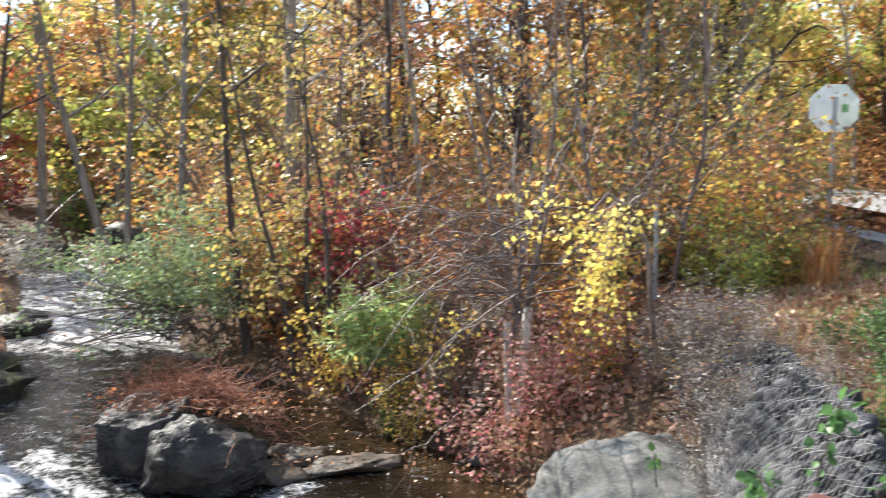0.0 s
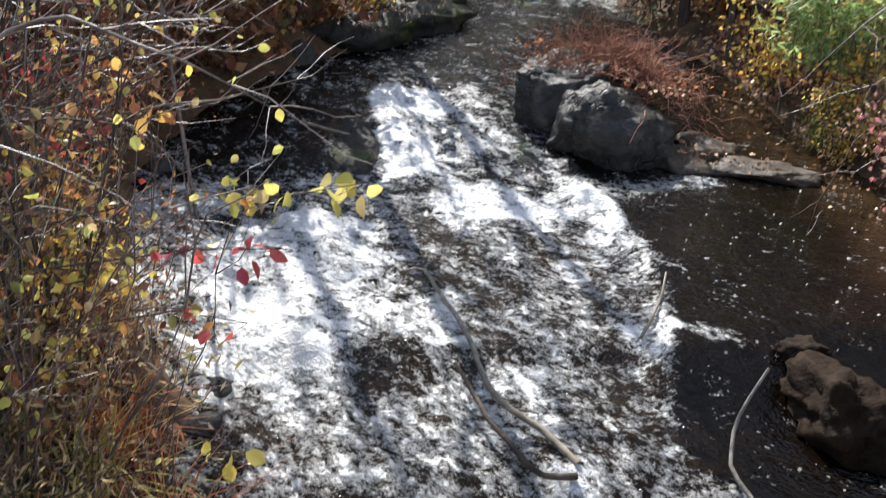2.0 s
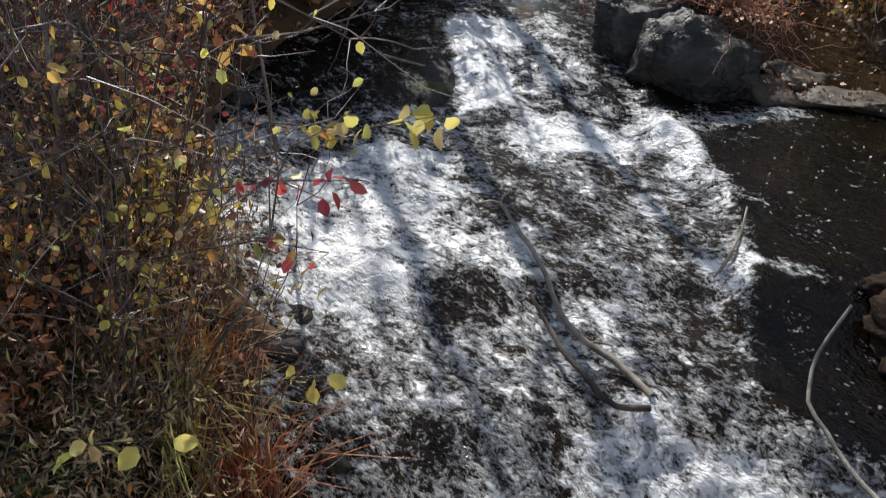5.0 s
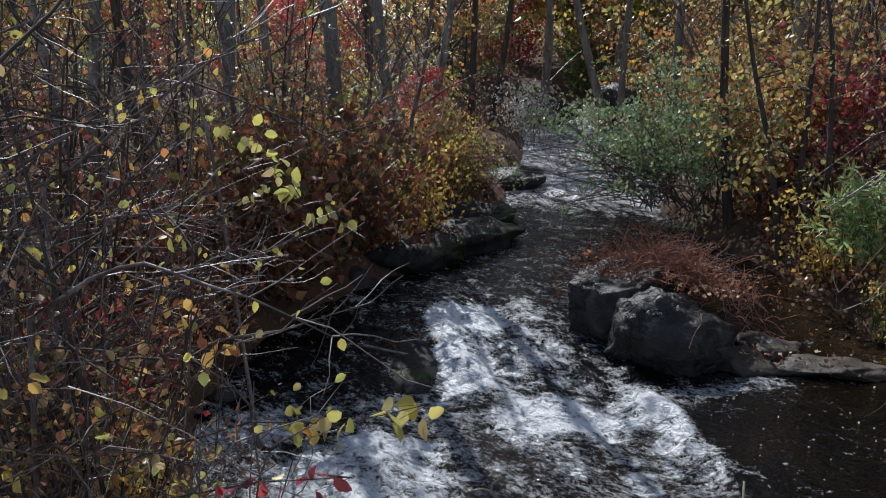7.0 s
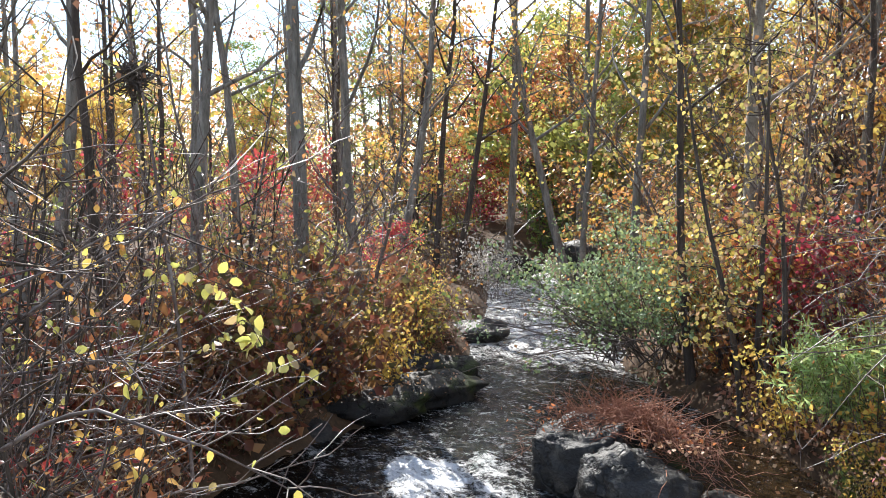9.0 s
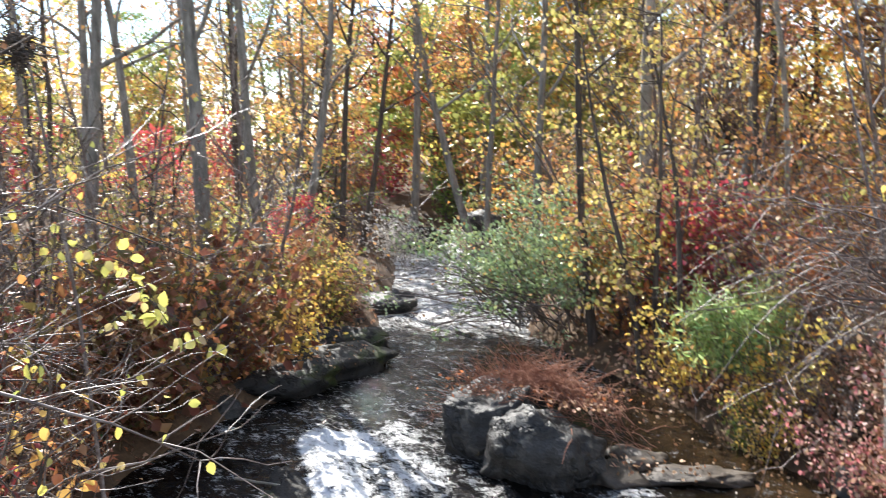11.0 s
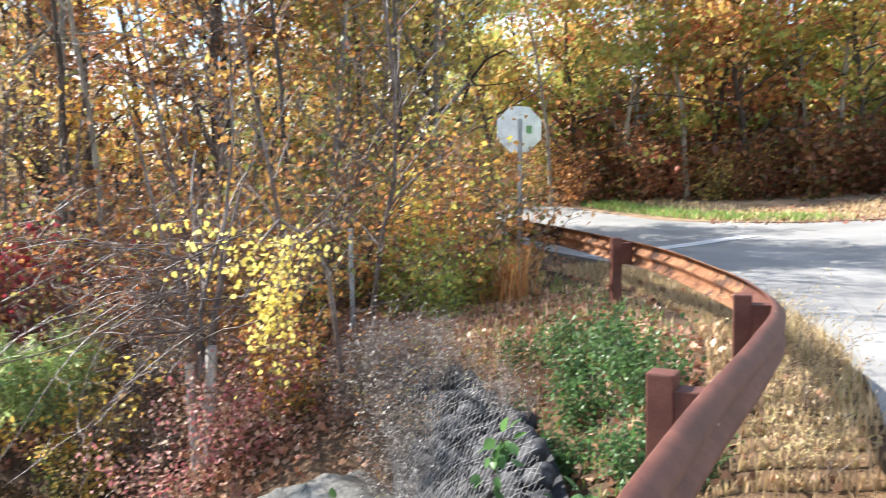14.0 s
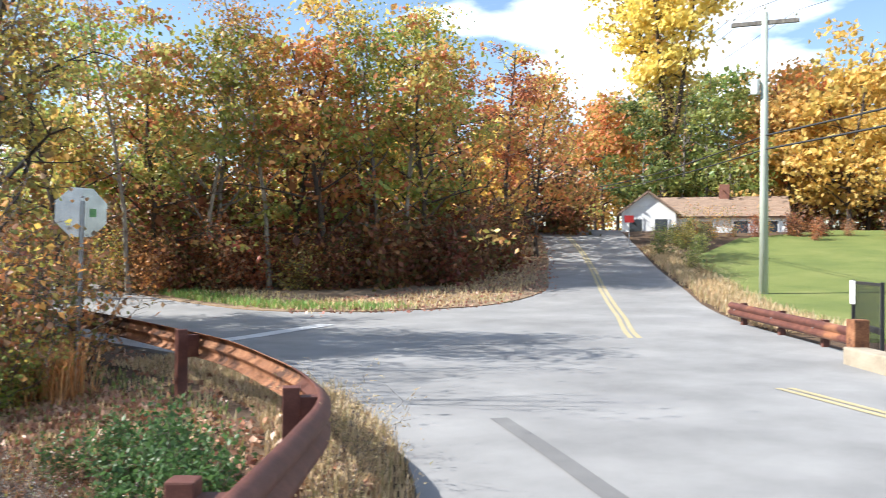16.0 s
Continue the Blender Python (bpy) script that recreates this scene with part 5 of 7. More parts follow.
# chosen undergrowth
for tmpl, x, y, s, turn, text in [
        (S_RED[0], -2.1, 15.0, 1.3, 0, "dark red creeper leaves on the dark trunks"), (S_RED[0], -1.4, 14.6, 1.1, 90, "dark red creeper leaves on the dark trunks"),
        (S_RED[0], -3.0, 15.6, 1.1, 40, "dark red creeper leaves on the dark trunks"), (S_YELLOW[1], -0.35, 10.75, 0.5, 0, "low golden bush over the water"),
        (S_WEEDS[2], -0.6, 10.95, 0.7, 120, "tan weed stalks over the water"), (S_OLIVE[1], -0.7, 11.05, 0.55, 60, "small green bush on the bank"),
        (S_YELLOW[1], -1.7, 12.4, 0.8, 60, "low golden bush at the bank's foot"), (S_LIME[0], 4.2, 11.4, 0.8, 10, "yellow-green bush near the sign"),
        (S_LIME[0], 4.8, 11.9, 0.85, 70, "yellow-green bush near the sign"), (S_LIME[0], 3.9, 12.2, 0.95, 170, "yellow-green bush near the sign"),
        (S_FRESH[0], 4.4, 6.2, 0.8, 0, ""), (S_FRESH[0], 3.85, 5.4, 0.65, 80, ""), (S_FRESH[0], 4.65, 6.9, 0.85, 160, ""), (S_FRESH[0], 4.0, 6.6, 0.75, 250, ""), (S_FRESH[0], 4.3, 7.4, 0.8, 33, ""), (S_FRESH[0], 4.9, 7.7, 0.8, 99, ""),
        (S_FRESH[0], 3.65, 6.1, 0.55, 199, ""), (S_FRESH[0], 3.5, 5.0, 0.5, 20, ""), (S_FRESH[0], 4.1, 5.0, 0.5, 120, ""), (S_FRESH[0], 4.1, 8.2, 0.6, 220, ""), (S_FRESH[0], 4.75, 8.7, 0.55, 310, ""), (S_FRESH[0], 3.6, 7.2, 0.5, 70, ""),
        (S_OLIVE[1], -3.3, 1.3, 0.45, 0, "small green bush near the bridge"), (S_OLIVE[1], -3.9, 2.0, 0.4, 90, "small green bush near the bridge"), (S_OLIVE[0], -3.2, 0.4, 0.4, 200, "small green bush near the bridge"),
        (S_WEEDS[2], 4.6, 4.5, 0.6, 0, "dry weed stalks beside the guardrail"), (S_WEEDS[2], 5.1, 5.3, 0.7, 70, "dry weed stalks beside the guardrail"), (S_WEEDS[2], 5.6, 6.2, 0.7, 140, "dry weed stalks beside the guardrail"),
        (S_WEEDS[2], 6.1, 7.1, 0.6, 200, "dry weed stalks beside the guardrail"), (S_TWIGGY[0], 2.75, 8.1, 0.55, 0, "grey dead vines over the stone basket"), (S_TWIGGY[0], 2.8, 7.5, 0.5, 100, "grey dead vines over the stone basket"),
        (S_TWIGGY[0], 2.7, 8.8, 0.6, 200, "grey dead vines over the stone basket"), (S_TWIGGY[0], 1.2, 9.9, 0.8, 300, "bare twigs round the snag"),
        (S_SEED[0], 3.0, 8.9, 0.5, 20, ""), (S_WEEDS[2], 2.6, 9.1, 0.6, 160, "tan weed stalks beside the pale boulder"), (S_SEED[0], 2.75, 8.5, 0.8, 210, ""), (S_SEED[0], 3.1, 9.3, 0.7, 70, ""),
        (S_WEEDS[0], 3.1, 8.6, 0.7, 280, ""), (S_WEEDS[1], 3.6, 8.0, 0.6, 180, ""), (S_WEEDS[0], 3.9, 7.4, 0.5, 80, "")]:
    ob = plant(tmpl, x, y, s, turn)
    if text:
        relabel(ob, text)


vines = np.random.default_rng(91)
for k in range(24):
    x, y = (vines.uniform(2.9, 3.4), vines.uniform(6.2, 8.4)) if k % 2 else (vines.uniform(2.3, 3.4), vines.uniform(8.6, 9.5))
    ob = plant((S_SEED[0], S_SEED[0], S_TWIGGY[0])[k % 3], x, y, vines.uniform(0.6, 0.95) * (1 if k % 3 < 2 else 0.5), 53 * k)
    relabel(ob, "grey dead weeds beside the stone basket")


def leafy(name, lines, places, bark, foliage, size, label, category="shrub", oval=True, droop=0.6, seed=1, group="", single=""):
    """One plant from its stem polylines and the places of its leaves."""
    r = np.random.default_rng(seed)
    root = thing(name, Matrix(), label, category, group)
    if single:                                       # each stem a part of its own
        for k, one in enumerate(lines):
            part(single if k else "branch", mesh_of(single, *tubes([one]), bark, True), root)
    else:
        part("branchwork", mesh_of("branchwork", *tubes(lines), bark, True), root)
    for colour, pts, s in (foliage if isinstance(foliage, list) else [(foliage, places, size)]):
        part("foliage", mesh_of("foliage", *(oval_leaves if oval else leaf_cards)(r, pts, s, droop), M_LEAF[colour]), root)
    return root


# the large grey-green bush that leans over the stream
r = np.random.default_rng(5)
lines, tips = [], []
for k in range(60):
    az, out = r.uniform(0, 6.28), r.uniform(0.2, 1.15)
    foot = np.array([-4.7 + r.normal(0, 0.5), 15.2 + r.normal(0, 0.4), -1.7])
    p = path_of(r, foot, (out * math.cos(az) - 0.35, out * math.sin(az) * 0.7 - 0.1, 1.0), r.uniform(1.6, 3.0), 8, 0.14, -0.03)
    lines.append((p, 0.014 * np.linspace(1, 0.3, 8), 4))
    tips += list(p[3:])
    for _ in range(6):
        tw = path_of(r, p[r.integers(3, 8)], r.normal(0, 1, 3) + [0, 0, 0.3], 0.5, 4, 0.2)
        lines.append((tw, 0.006 * np.linspace(1, 0.4, 4), 3))
        tips += list(tw[1:])
for k in range(34):
    foot = np.array([-5.0 + r.normal(0, 0.5), 15.0 + r.normal(0, 0.4), -1.6 + r.uniform(0, 0.5)])
    p = path_of(r, foot, (r.normal(-0.7, 0.4), r.normal(-0.6, 0.3), 0.35), r.uniform(1.6, 3.2), 9, 0.10, -0.07)
    p[:, 2] = np.maximum(p[:, 2], -1.9)
    lines.append((p, 0.012 * np.linspace(1, 0.3, 9), 4))
    tips += list(p[7:])
    for _ in range(7):
        tw = path_of(r, p[r.integers(3, 9)], r.normal(0, 1, 3) + [-0.4, 0, 0.1], 0.55, 4, 0.2)
        lines.append((tw, 0.005 * np.linspace(1, 0.4, 4), 3))
tips = np.array(tips)
tips = tips[(tips[:, 2] > -1.75)]
leafy("willow_bush", lines, None, M_TWIG, [("grey", clumps(r, tips, 7500, 0.13, 22), 0.075), ("yellow", scatter(r, tips, 350, 0.1), 0.07)], 0, "large grey-green bush leaning over the stream", oval=False, droop=0.2)
# pale seeding bush upstream
lines, tips = [], []
for k in range(26):
    p = path_of(r, (-10.1 + r.normal(0, 0.3), 19.6 + r.normal(0, 0.3), -1.5), (r.normal(0, 0.4), r.normal(0, 0.4), 1), r.uniform(1.0, 1.8), 7, 0.12)
    lines.append((p, 0.008 * np.linspace(1, 0.3, 7), 4))
    tips += list(p[3:])
leafy("pale_bush", lines, scatter(r, np.array(tips), 1300, 0.12), M_TWIG, "white", 0.075, "pale seeding bush on the far bank", oval=False)
# pale green cane clump on the bank
lines, pts = [], []
for k in range(70):
    p = path_of(r, (-0.95 + r.normal(0, 0.26), 11.5 + r.normal(0, 0.2), -1.35), (r.normal(0, 0.28), r.normal(0, 0.22) - 0.08, 1), r.uniform(0.6, 1.2), 7, 0.06, -0.03)
    lines.append((p, 0.006 * np.linspace(1, 0.3, 7), 4))
    pts += [p[i] + r.normal(0, 0.03, 3) for i in (1, 2, 3, 4, 5, 6, 6) for _ in range(4)]
cane = thing("cane_clump", Matrix(), "pale green feathery canes on the bank", "shrub")
part("branchwork", mesh_of("branchwork", *tubes(lines), M_TWIG, True), cane)
part("foliage", mesh_of("foliage", *leaf_cards(r, np.array(pts), 0.15, 0.0, 0.10, 0.04), M_LEAF["cane"]), cane)
part("foliage", mesh_of("foliage", *leaf_cards(r, np.array(pts)[::3] + [0, 0, 0.03], 0.15, 0.0, 0.10, 0.04), M_LEAF["grass"]), cane)
# faded red bush
lines, tips = [], []
for k in range(40):
    x, y = r.uniform(0.2, 1.9), r.uniform(9.4, 10.3)
    p = path_of(r, (x, y, z_at(x, y) - 0.05), (r.normal(0, 0.4), r.normal(0, 0.3) - 0.2, 1), r.uniform(0.5, 1.25), 6, 0.14)
    lines.append((p, 0.006 * np.linspace(1, 0.3, 6), 4))
    tips += list(p[2:])
leafy("pink_bush", lines, scatter(r, np.array(tips), 2700, 0.12), M_STEM, "pink", 0.058, "bush with faded pink and red leaves", oval=False)


# split pale snag with a tangle of bare limbs, and the yellow vine over it
r = np.random.default_rng(15)
g = z_at(0.88, 10.05)
snag = thing("snag", Matrix(), "split pale dead trunk with a tangle of bare limbs", "tree")
bole = [path_of(r, (0.84, 10.05, g - 0.15), (0.02, 0, 1), 1.35, 6, 0.02), path_of(r, (0.95, 10.0, g - 0.15), (0.05, 0, 1), 1.55, 6, 0.02)]
part("trunk", mesh_of("trunk", *tubes([(bole[0], np.full(6, 0.05), 8), (bole[1], np.full(6, 0.06), 8)]), M_SNAG, True), snag, "pale barkless split trunk")
lines = []
for k in range(5):
    p = path_of(r, (0.9 + 0.05 * k, 10.1, g + 1.0), (r.normal(0, 0.25), 0.1, 1), r.uniform(2.5, 4.5), 9, 0.10, 0.02)
    lines.append((p, 0.036 * np.linspace(1, 0.25, 9), 6))
for k in range(60):
    p = path_of(r, (0.9 + r.normal(0, 0.2), 10.0 + r.normal(0, 0.15), g + 1.45 + abs(r.normal(0, 0.7))), (r.normal(-0.45, 1), r.normal(-0.1, 0.5), r.normal(0.2, 0.4)), r.uniform(0.8, 3.0), 9, 0.20, -0.02)
    lines.append((p, r.uniform(0.006, 0.014) * np.linspace(1, 0.3, 9), 4))
    for _ in range(6):
        tw = path_of(r, p[r.integers(2, 9)], r.normal(0, 1, 3), r.uniform(0.3, 0.8), 5, 0.22)
        lines.append((tw, 0.005 * np.linspace(1, 0.4, 5), 3))
part("crown", mesh_of("crown", *tubes(lines), M_TWIG, True), snag, "grey crooked bare limbs")

r = np.random.default_rng(16)
lines, pts = [], []
arch = np.array([(2.3, 8.6, -0.3), (2.15, 8.3, 0.75), (1.9, 8.0, 1.15), (1.65, 7.75, 1.3), (1.45, 7.6, 1.1)])
lines.append((arch, np.array([0.03, 0.028, 0.022, 0.016, 0.012]), 6))
for k in range(17):
    top = arch[2] + (arch[4] - arch[2]) * r.uniform(-0.3, 1.2) + r.normal(0, 0.10, 3)
    low = np.array([1.48 + r.normal(0, 0.07), 7.5 + r.normal(0, 0.07), r.uniform(-0.3, 0.5)])
    p = np.linspace(top, low, 9) + np.cumsum(r.normal(0, 0.02, (9, 3)), 0)
    lines.append((p, 0.004 * np.linspace(1, 0.4, 9), 3))
    pts += [q + r.normal(0, 0.05, 3) for q in p for _ in range(2)]
for k in range(11):                      # the spray to its left
    p = path_of(r, (1.4, 7.6, r.uniform(0.5, 1.3)), (r.choice([-1, -1, 1]), 0.1, r.normal(0.1, 0.4)), r.uniform(0.3, 1.0), 6, 0.2, -0.04)
    lines.append((p, 0.004 * np.linspace(1, 0.4, 6), 3))
    pts += [q + r.normal(0, 0.05, 3) for q in p for _ in range(3)]
leafy("yellow_vine", lines, np.array(pts), M_TWIG, "bright", 0.055, "curtain of bright yellow vine leaves", "vine", droop=0.9)
# lime-yellow sprays over the dark pair of trunks
r = np.random.default_rng(17)
lines, pts, boles = [], [], []
for x, y, lean in ((-2.46, 13.05, -0.08), (-2.2, 13.15, 0.0), (-1.95, 13.3, 0.06)):
    p = path_of(r, (x, y, z_at(x, y) - 0.2), (lean, 0, 1), 5.5, 12, 0.05)
    boles.append((p, 0.055 * np.linspace(1, 0.3, 12), 7))
    for _ in range(16):
        q = p[r.integers(3, 12)]
        b = path_of(r, q, (r.normal(-0.3, 1), r.normal(0, 0.7), 0.35), r.uniform(0.7, 1.7), 8, 0.15, -0.06)
        lines.append((b, 0.010 * np.linspace(1, 0.3, 8), 4))
        pts += [s + r.normal(0, 0.09, 3) for s in b[3:] for _ in range(5)]
sapling = leafy("lime_sapling", lines, np.array(pts), M_BARKDARK, "lime", 0.085, "dark slim trunks with sprays of lime-yellow leaves", "tree", droop=0.8, single="branch")


for b in boles:
    part("trunk", mesh_of("trunk", *tubes([b]), M_BARKDARK, True), sapling)


# twigs with large leaves that hang over the near water
def spray(seed, stem, leaves, label, thick=0.006):
    q = np.random.default_rng(seed)
    stem = np.asarray(stem, float)
    lines = [(stem, thick * np.linspace(1.3, 0.4, len(stem)), 5)]
    found = []
    for colour, k, size, lo, hi in leaves:
        t = q.uniform(lo, hi, k) * (len(stem) - 1)
        i = np.minimum(t.astype(int), len(stem) - 2)
        p = stem[i] + (stem[i + 1] - stem[i]) * (t - i)[:, None] + q.normal(0, 0.035, (k, 3))
        for a in p:
            lines.append((np.array([stem[np.argmin(np.linalg.norm(stem - a, axis=1))], a]), np.array([0.0025, 0.0015]), 3))
        found.append((colour, p, size))
    return leafy("leafy_twig", lines, None, M_BARKDARK, found, 0, label, "branch", seed=seed, group="twigs over the water")


spray(1, [(-4.3, 2.2, -1.2), (-3.7, 2.6, -0.62), (-3.1, 3.1, -0.42), (-2.7, 3.45, -0.48), (-2.36, 3.8, -0.42)], [("lime", 26, 0.115, 0.5, 1.0), ("gold", 6, 0.09, 0.3, 0.6)], "thin twig with a row of yellow-green leaves")
spray(2, [(-4.2, 2.0, -1.2), (-3.5, 2.45, -0.75), (-2.9, 2.95, -0.66), (-2.55, 3.3, -0.70)], [("red", 14, 0.11, 0.55, 1.0), ("orange", 9, 0.09, 0.2, 0.7)], "thin twig with drooping red leaves")
spray(3, [(-4.0, 1.8, -1.6), (-3.4, 2.3, -1.05), (-2.9, 2.75, -0.95), (-2.6, 3.0, -1.05)], [("orange", 7, 0.09, 0.4, 1.0), ("red", 4, 0.09, 0.7, 1.0)], "thin twig with orange leaves")
spray(4, [(-3.3, 1.6, -1.9), (-2.8, 2.1, -1.6), (-2.3, 2.55, -1.5)], [("bright", 5, 0.10, 0.85, 1.0)], "thin twig with bright yellow leaves")
spray(5, [(-5.2, 3.2, -1.0), (-4.7, 3.7, 0.6), (-4.3, 4.0, 1.15), (-3.95, 4.25, 0.95), (-3.75, 4.4, 0.45)], [("lime", 34, 0.10, 0.45, 1.0)], "leaning twig with yellow leaves")
spray(6, [(-5.0, 2.8, -1.2), (-4.5, 3.2, -0.2), (-4.1, 3.5, 0.05), (-3.9, 3.65, -0.35)], [("gold", 22, 0.10, 0.6, 1.0)], "twig with golden leaves over the water")
spray(7, [(-5.6, 4.2, -1.2), (-5.0, 4.6, 0.2), (-4.5, 4.9, 0.6), (-4.1, 5.2, 0.2)], [("lime", 22, 0.09, 0.4, 1.0)], "leaning twig with yellow leaves")
spray(8, [(-3.0, 0.9, -1.6), (-2.6, 1.35, -1.2), (-2.4, 1.6, -1.25)], [("lime", 9, 0.11, 0.3, 1.0)], "twig with lime leaves close to the bridge")
spray(9, [(2.6, 5.1, -0.9), (2.6, 5.0, -0.35), (2.62, 4.92, -0.1), (2.65, 4.85, 0.1)], [("fresh", 34, 0.085, 0.3, 1.0)], "bright green large-leaved sprout on the stone basket")
spray(11, [(2.75, 4.7, -0.9), (2.8, 4.6, -0.4), (2.85, 4.5, -0.22), (2.95, 4.4, -0.15)], [("fresh", 32, 0.085, 0.3, 1.0)], "bright green large-leaved sprout on the stone basket")
spray(12, [(2.35, 5.3, -1.2), (2.3, 5.2, -0.7), (2.25, 5.1, -0.5), (2.2, 5.0, -0.42)], [("fresh", 32, 0.085, 0.3, 1.0)], "bright green large-leaved sprout on the stone basket")
spray(10, [(2.0, 7.0, -1.3), (1.95, 6.9, -1.0), (1.92, 6.8, -0.95)], [("fresh", 12, 0.08, 0.4, 1.0)], "bright green sprout before the boulder")
# a mat of dead stems on the split boulder
r = np.random.default_rng(18)
lines = []
for k in range(900):
    x, y = -3.2 + r.normal(0, 0.60), 10.3 + r.normal(0, 0.25)
    p = path_of(r, (x, y, -1.34 - 0.30 * ((x + 3.3) / 0.9) ** 2), (r.normal(0, 0.8), r.normal(-0.45, 0.6), 0.5), r.uniform(0.25, 0.75), 6, 0.25, -0.10)
    lines.append((p, r.uniform(0.004, 0.008) * np.linspace(1, 0.4, 6), 3))
mat = thing("stem_mat", Matrix(), "mat of russet dead stems on the boulder", "plant")
part("branchwork", mesh_of("branchwork", *tubes(lines), M_STEM, True), mat)
part("foliage", mesh_of("foliage", *leaf_cards(r, np.stack([r.normal(-3.2, 0.6, 260), r.normal(10.2, 0.25, 260), r.normal(-1.42, 0.06, 260)], 1), 0.06), M_LEAF["rust"]), mat)
# long silvery bare branches that reach out over the left bank
r = np.random.default_rng(44)
for k in range(24):
    sx, sy = polar(r.uniform(57, 73), r.uniform(5.0, 9.0))
    g0 = z_at(sx, sy)
    rise = [(sx, sy, g0 - 0.1), (sx + r.normal(0.1, 0.1), sy + r.normal(0.1, 0.1), g0 + r.uniform(1.1, 3.2))]
    p = path_of(r, rise[1], (1.0, r.normal(0.75, 0.25), r.normal(0.50, 0.2)), r.uniform(1.4, 2.8), 10, 0.11, -0.035)
    p = np.vstack([rise[:1], p])
    lines = [(p, 0.013 * np.linspace(1.3, 0.25, 11), 5)]
    for _ in range(12):
        i = r.integers(3, 11)
        tw = path_of(r, p[i], unit(p[-1] - p[2]) + r.normal(0, 0.6, 3), r.uniform(0.3, 0.9), 5, 0.18)
        lines.append((tw, 0.005 * np.linspace(1, 0.4, 5), 3))
    pts = p[r.integers(4, 11, 8)] + r.normal(0, 0.12, (8, 3))
    leafy("bare_branch", lines, pts, M_TWIG, ("lime", "gold", "yellow")[k % 3], 0.066, "long silvery bare branch with a few leaves", "branch", seed=k, group="branches over the stream bank", single="twig")
# bird nest high in the thicket
r = np.random.default_rng(19)
lines = [(path_of(r, r.normal(0, 0.06, 3), r.normal(0, 1, 3), 0.22, 5, 0.5), 0.006 * np.ones(5), 3) for _ in range(130)]
nx, ny = polar(51.0, 7.5)
nest = tagged(part("bird_nest", mesh_of("bird_nest", *tubes(lines), M_BARKDARK, True), m=pose(nx, ny, 2.5)), "dark ball-shaped nest of twigs in bare stems", "nest")
part("branch", mesh_of("branch", *tubes([(np.array([(0.5, 0.1, -4.4), (0.35, 0.05, -2.0), (0.1, 0, -0.2), (-0.2, -0.1, 1.2)]), np.array([0.018, 0.016, 0.012, 0.005]), 6)]), M_TWIG, True), nest)


# ---------- trees beyond the road ----------
def grove(rows):
    for tmpl, yaw, far, s, turn in rows:
        x, y = polar(yaw, far)
        if far > 56:
            tmpl, s = {G: T_FAR[0], O: T_FAR[1], GR: T_FAR[2], Y: T_FAR[3], R2: T_FAR[3]}.get(tmpl, tmpl), s * 0.95
        ob = copy_thing(tmpl, pose(x, y, float(road_level(np.array(x), np.array(y))) - 0.05, 0, 0, turn))
        ob.scale = (s, s, s)


G, O, R2, Y, GR, B, PA = T_GOLD[0], T_ISLE[1], T_RUST[0], T_ISLE[2], T_ISLE[0], T_BARE[0], T_PALE[0]
grove([(Y, -20.5, 30.5, 0.8, 10), (GR, -23, 33.5, 0.85, 50), (Y, -25.5, 32.5, 0.82, 100), (G, -27.5, 36.5, 0.85, 160), (GR, -29.5, 32.5, 0.8, 200), (R2, -32, 34.5, 0.85, 240), (PA, -33.0, 31.5, 0.85, 20),
       (O, -34.5, 33.5, 0.85, 290), (Y, -36.5, 32, 0.88, 330), (PA, -37.6, 34.5, 0.85, 140), (PA, -24.5, 31, 0.8, 60), (PA, -41.5, 33, 0.9, 260), (PA, -29.0, 31.5, 0.8, 200), (PA, -39.6, 34.5, 0.9, 15), (GR, -40.2, 33, 0.84, 45), (Y, -42.5, 33.5, 0.84, 80), (GR, -43.5, 36.5, 0.9, 120), (O, -46.5, 37.5, 0.85, 160), (R2, -48.2, 39.5, 0.85, 205),
       (O, -50.0, 43.5, 0.8, 250), (Y, -49, 49.5, 0.9, 90), (R2, -44, 45.5, 0.75, 130), (O, -38, 43.5, 0.75, 170), (G, -31, 45.5, 0.75, 210), (Y, -26, 45.5, 0.75, 250), (GR, -35, 48.5, 0.75, 30),
       (O, -54.0, 70, 1.0, 10), (G, -55.5, 74, 0.8, 50), (G, -53.4, 74, 0.75, 99), (O, -57.5, 80, 0.95, 140), (GR, -56.4, 66, 0.85, 60), (GR, -59.0, 78, 1.1, 140), (GR, -61.2, 80, 1.25, 230), (B, -60.2, 72, 1.0, 10),
       (B, -58.6, 70, 0.95, 70), (G, -65.2, 66, 1.05, 33), (G, -67.5, 70, 1.15, 73), (O, -69.5, 74, 1.2, 120), (G, -71.5, 62, 1.0, 160), (O, -66.3, 82, 1.4, 200), (Y, -63.6, 76, 1.0, 200), (Y, -75, 70, 1.2, 20), (GR, -80, 75, 1.2, 60), (O, -53.4, 84, 1.2, 35), (Y, -54.8, 88, 1.25, 75), (GR, -55.8, 84, 1.1, 15), (Y, -57.2, 92, 1.35, 55),
       (GR, -58.4, 88, 1.3, 95), (GR, -60.6, 92, 1.4, 155), (Y, -62.4, 90, 1.3, 205), (G, -64.4, 90, 1.4, 5), (O, -65.6, 72, 1.2, 65), (G, -68.6, 64, 1.2, 165), (GR, -62.0, 66, 0.9, 215)])
# shrubs along the island's wood edge, house hedge and road verge
r = np.random.default_rng(20)


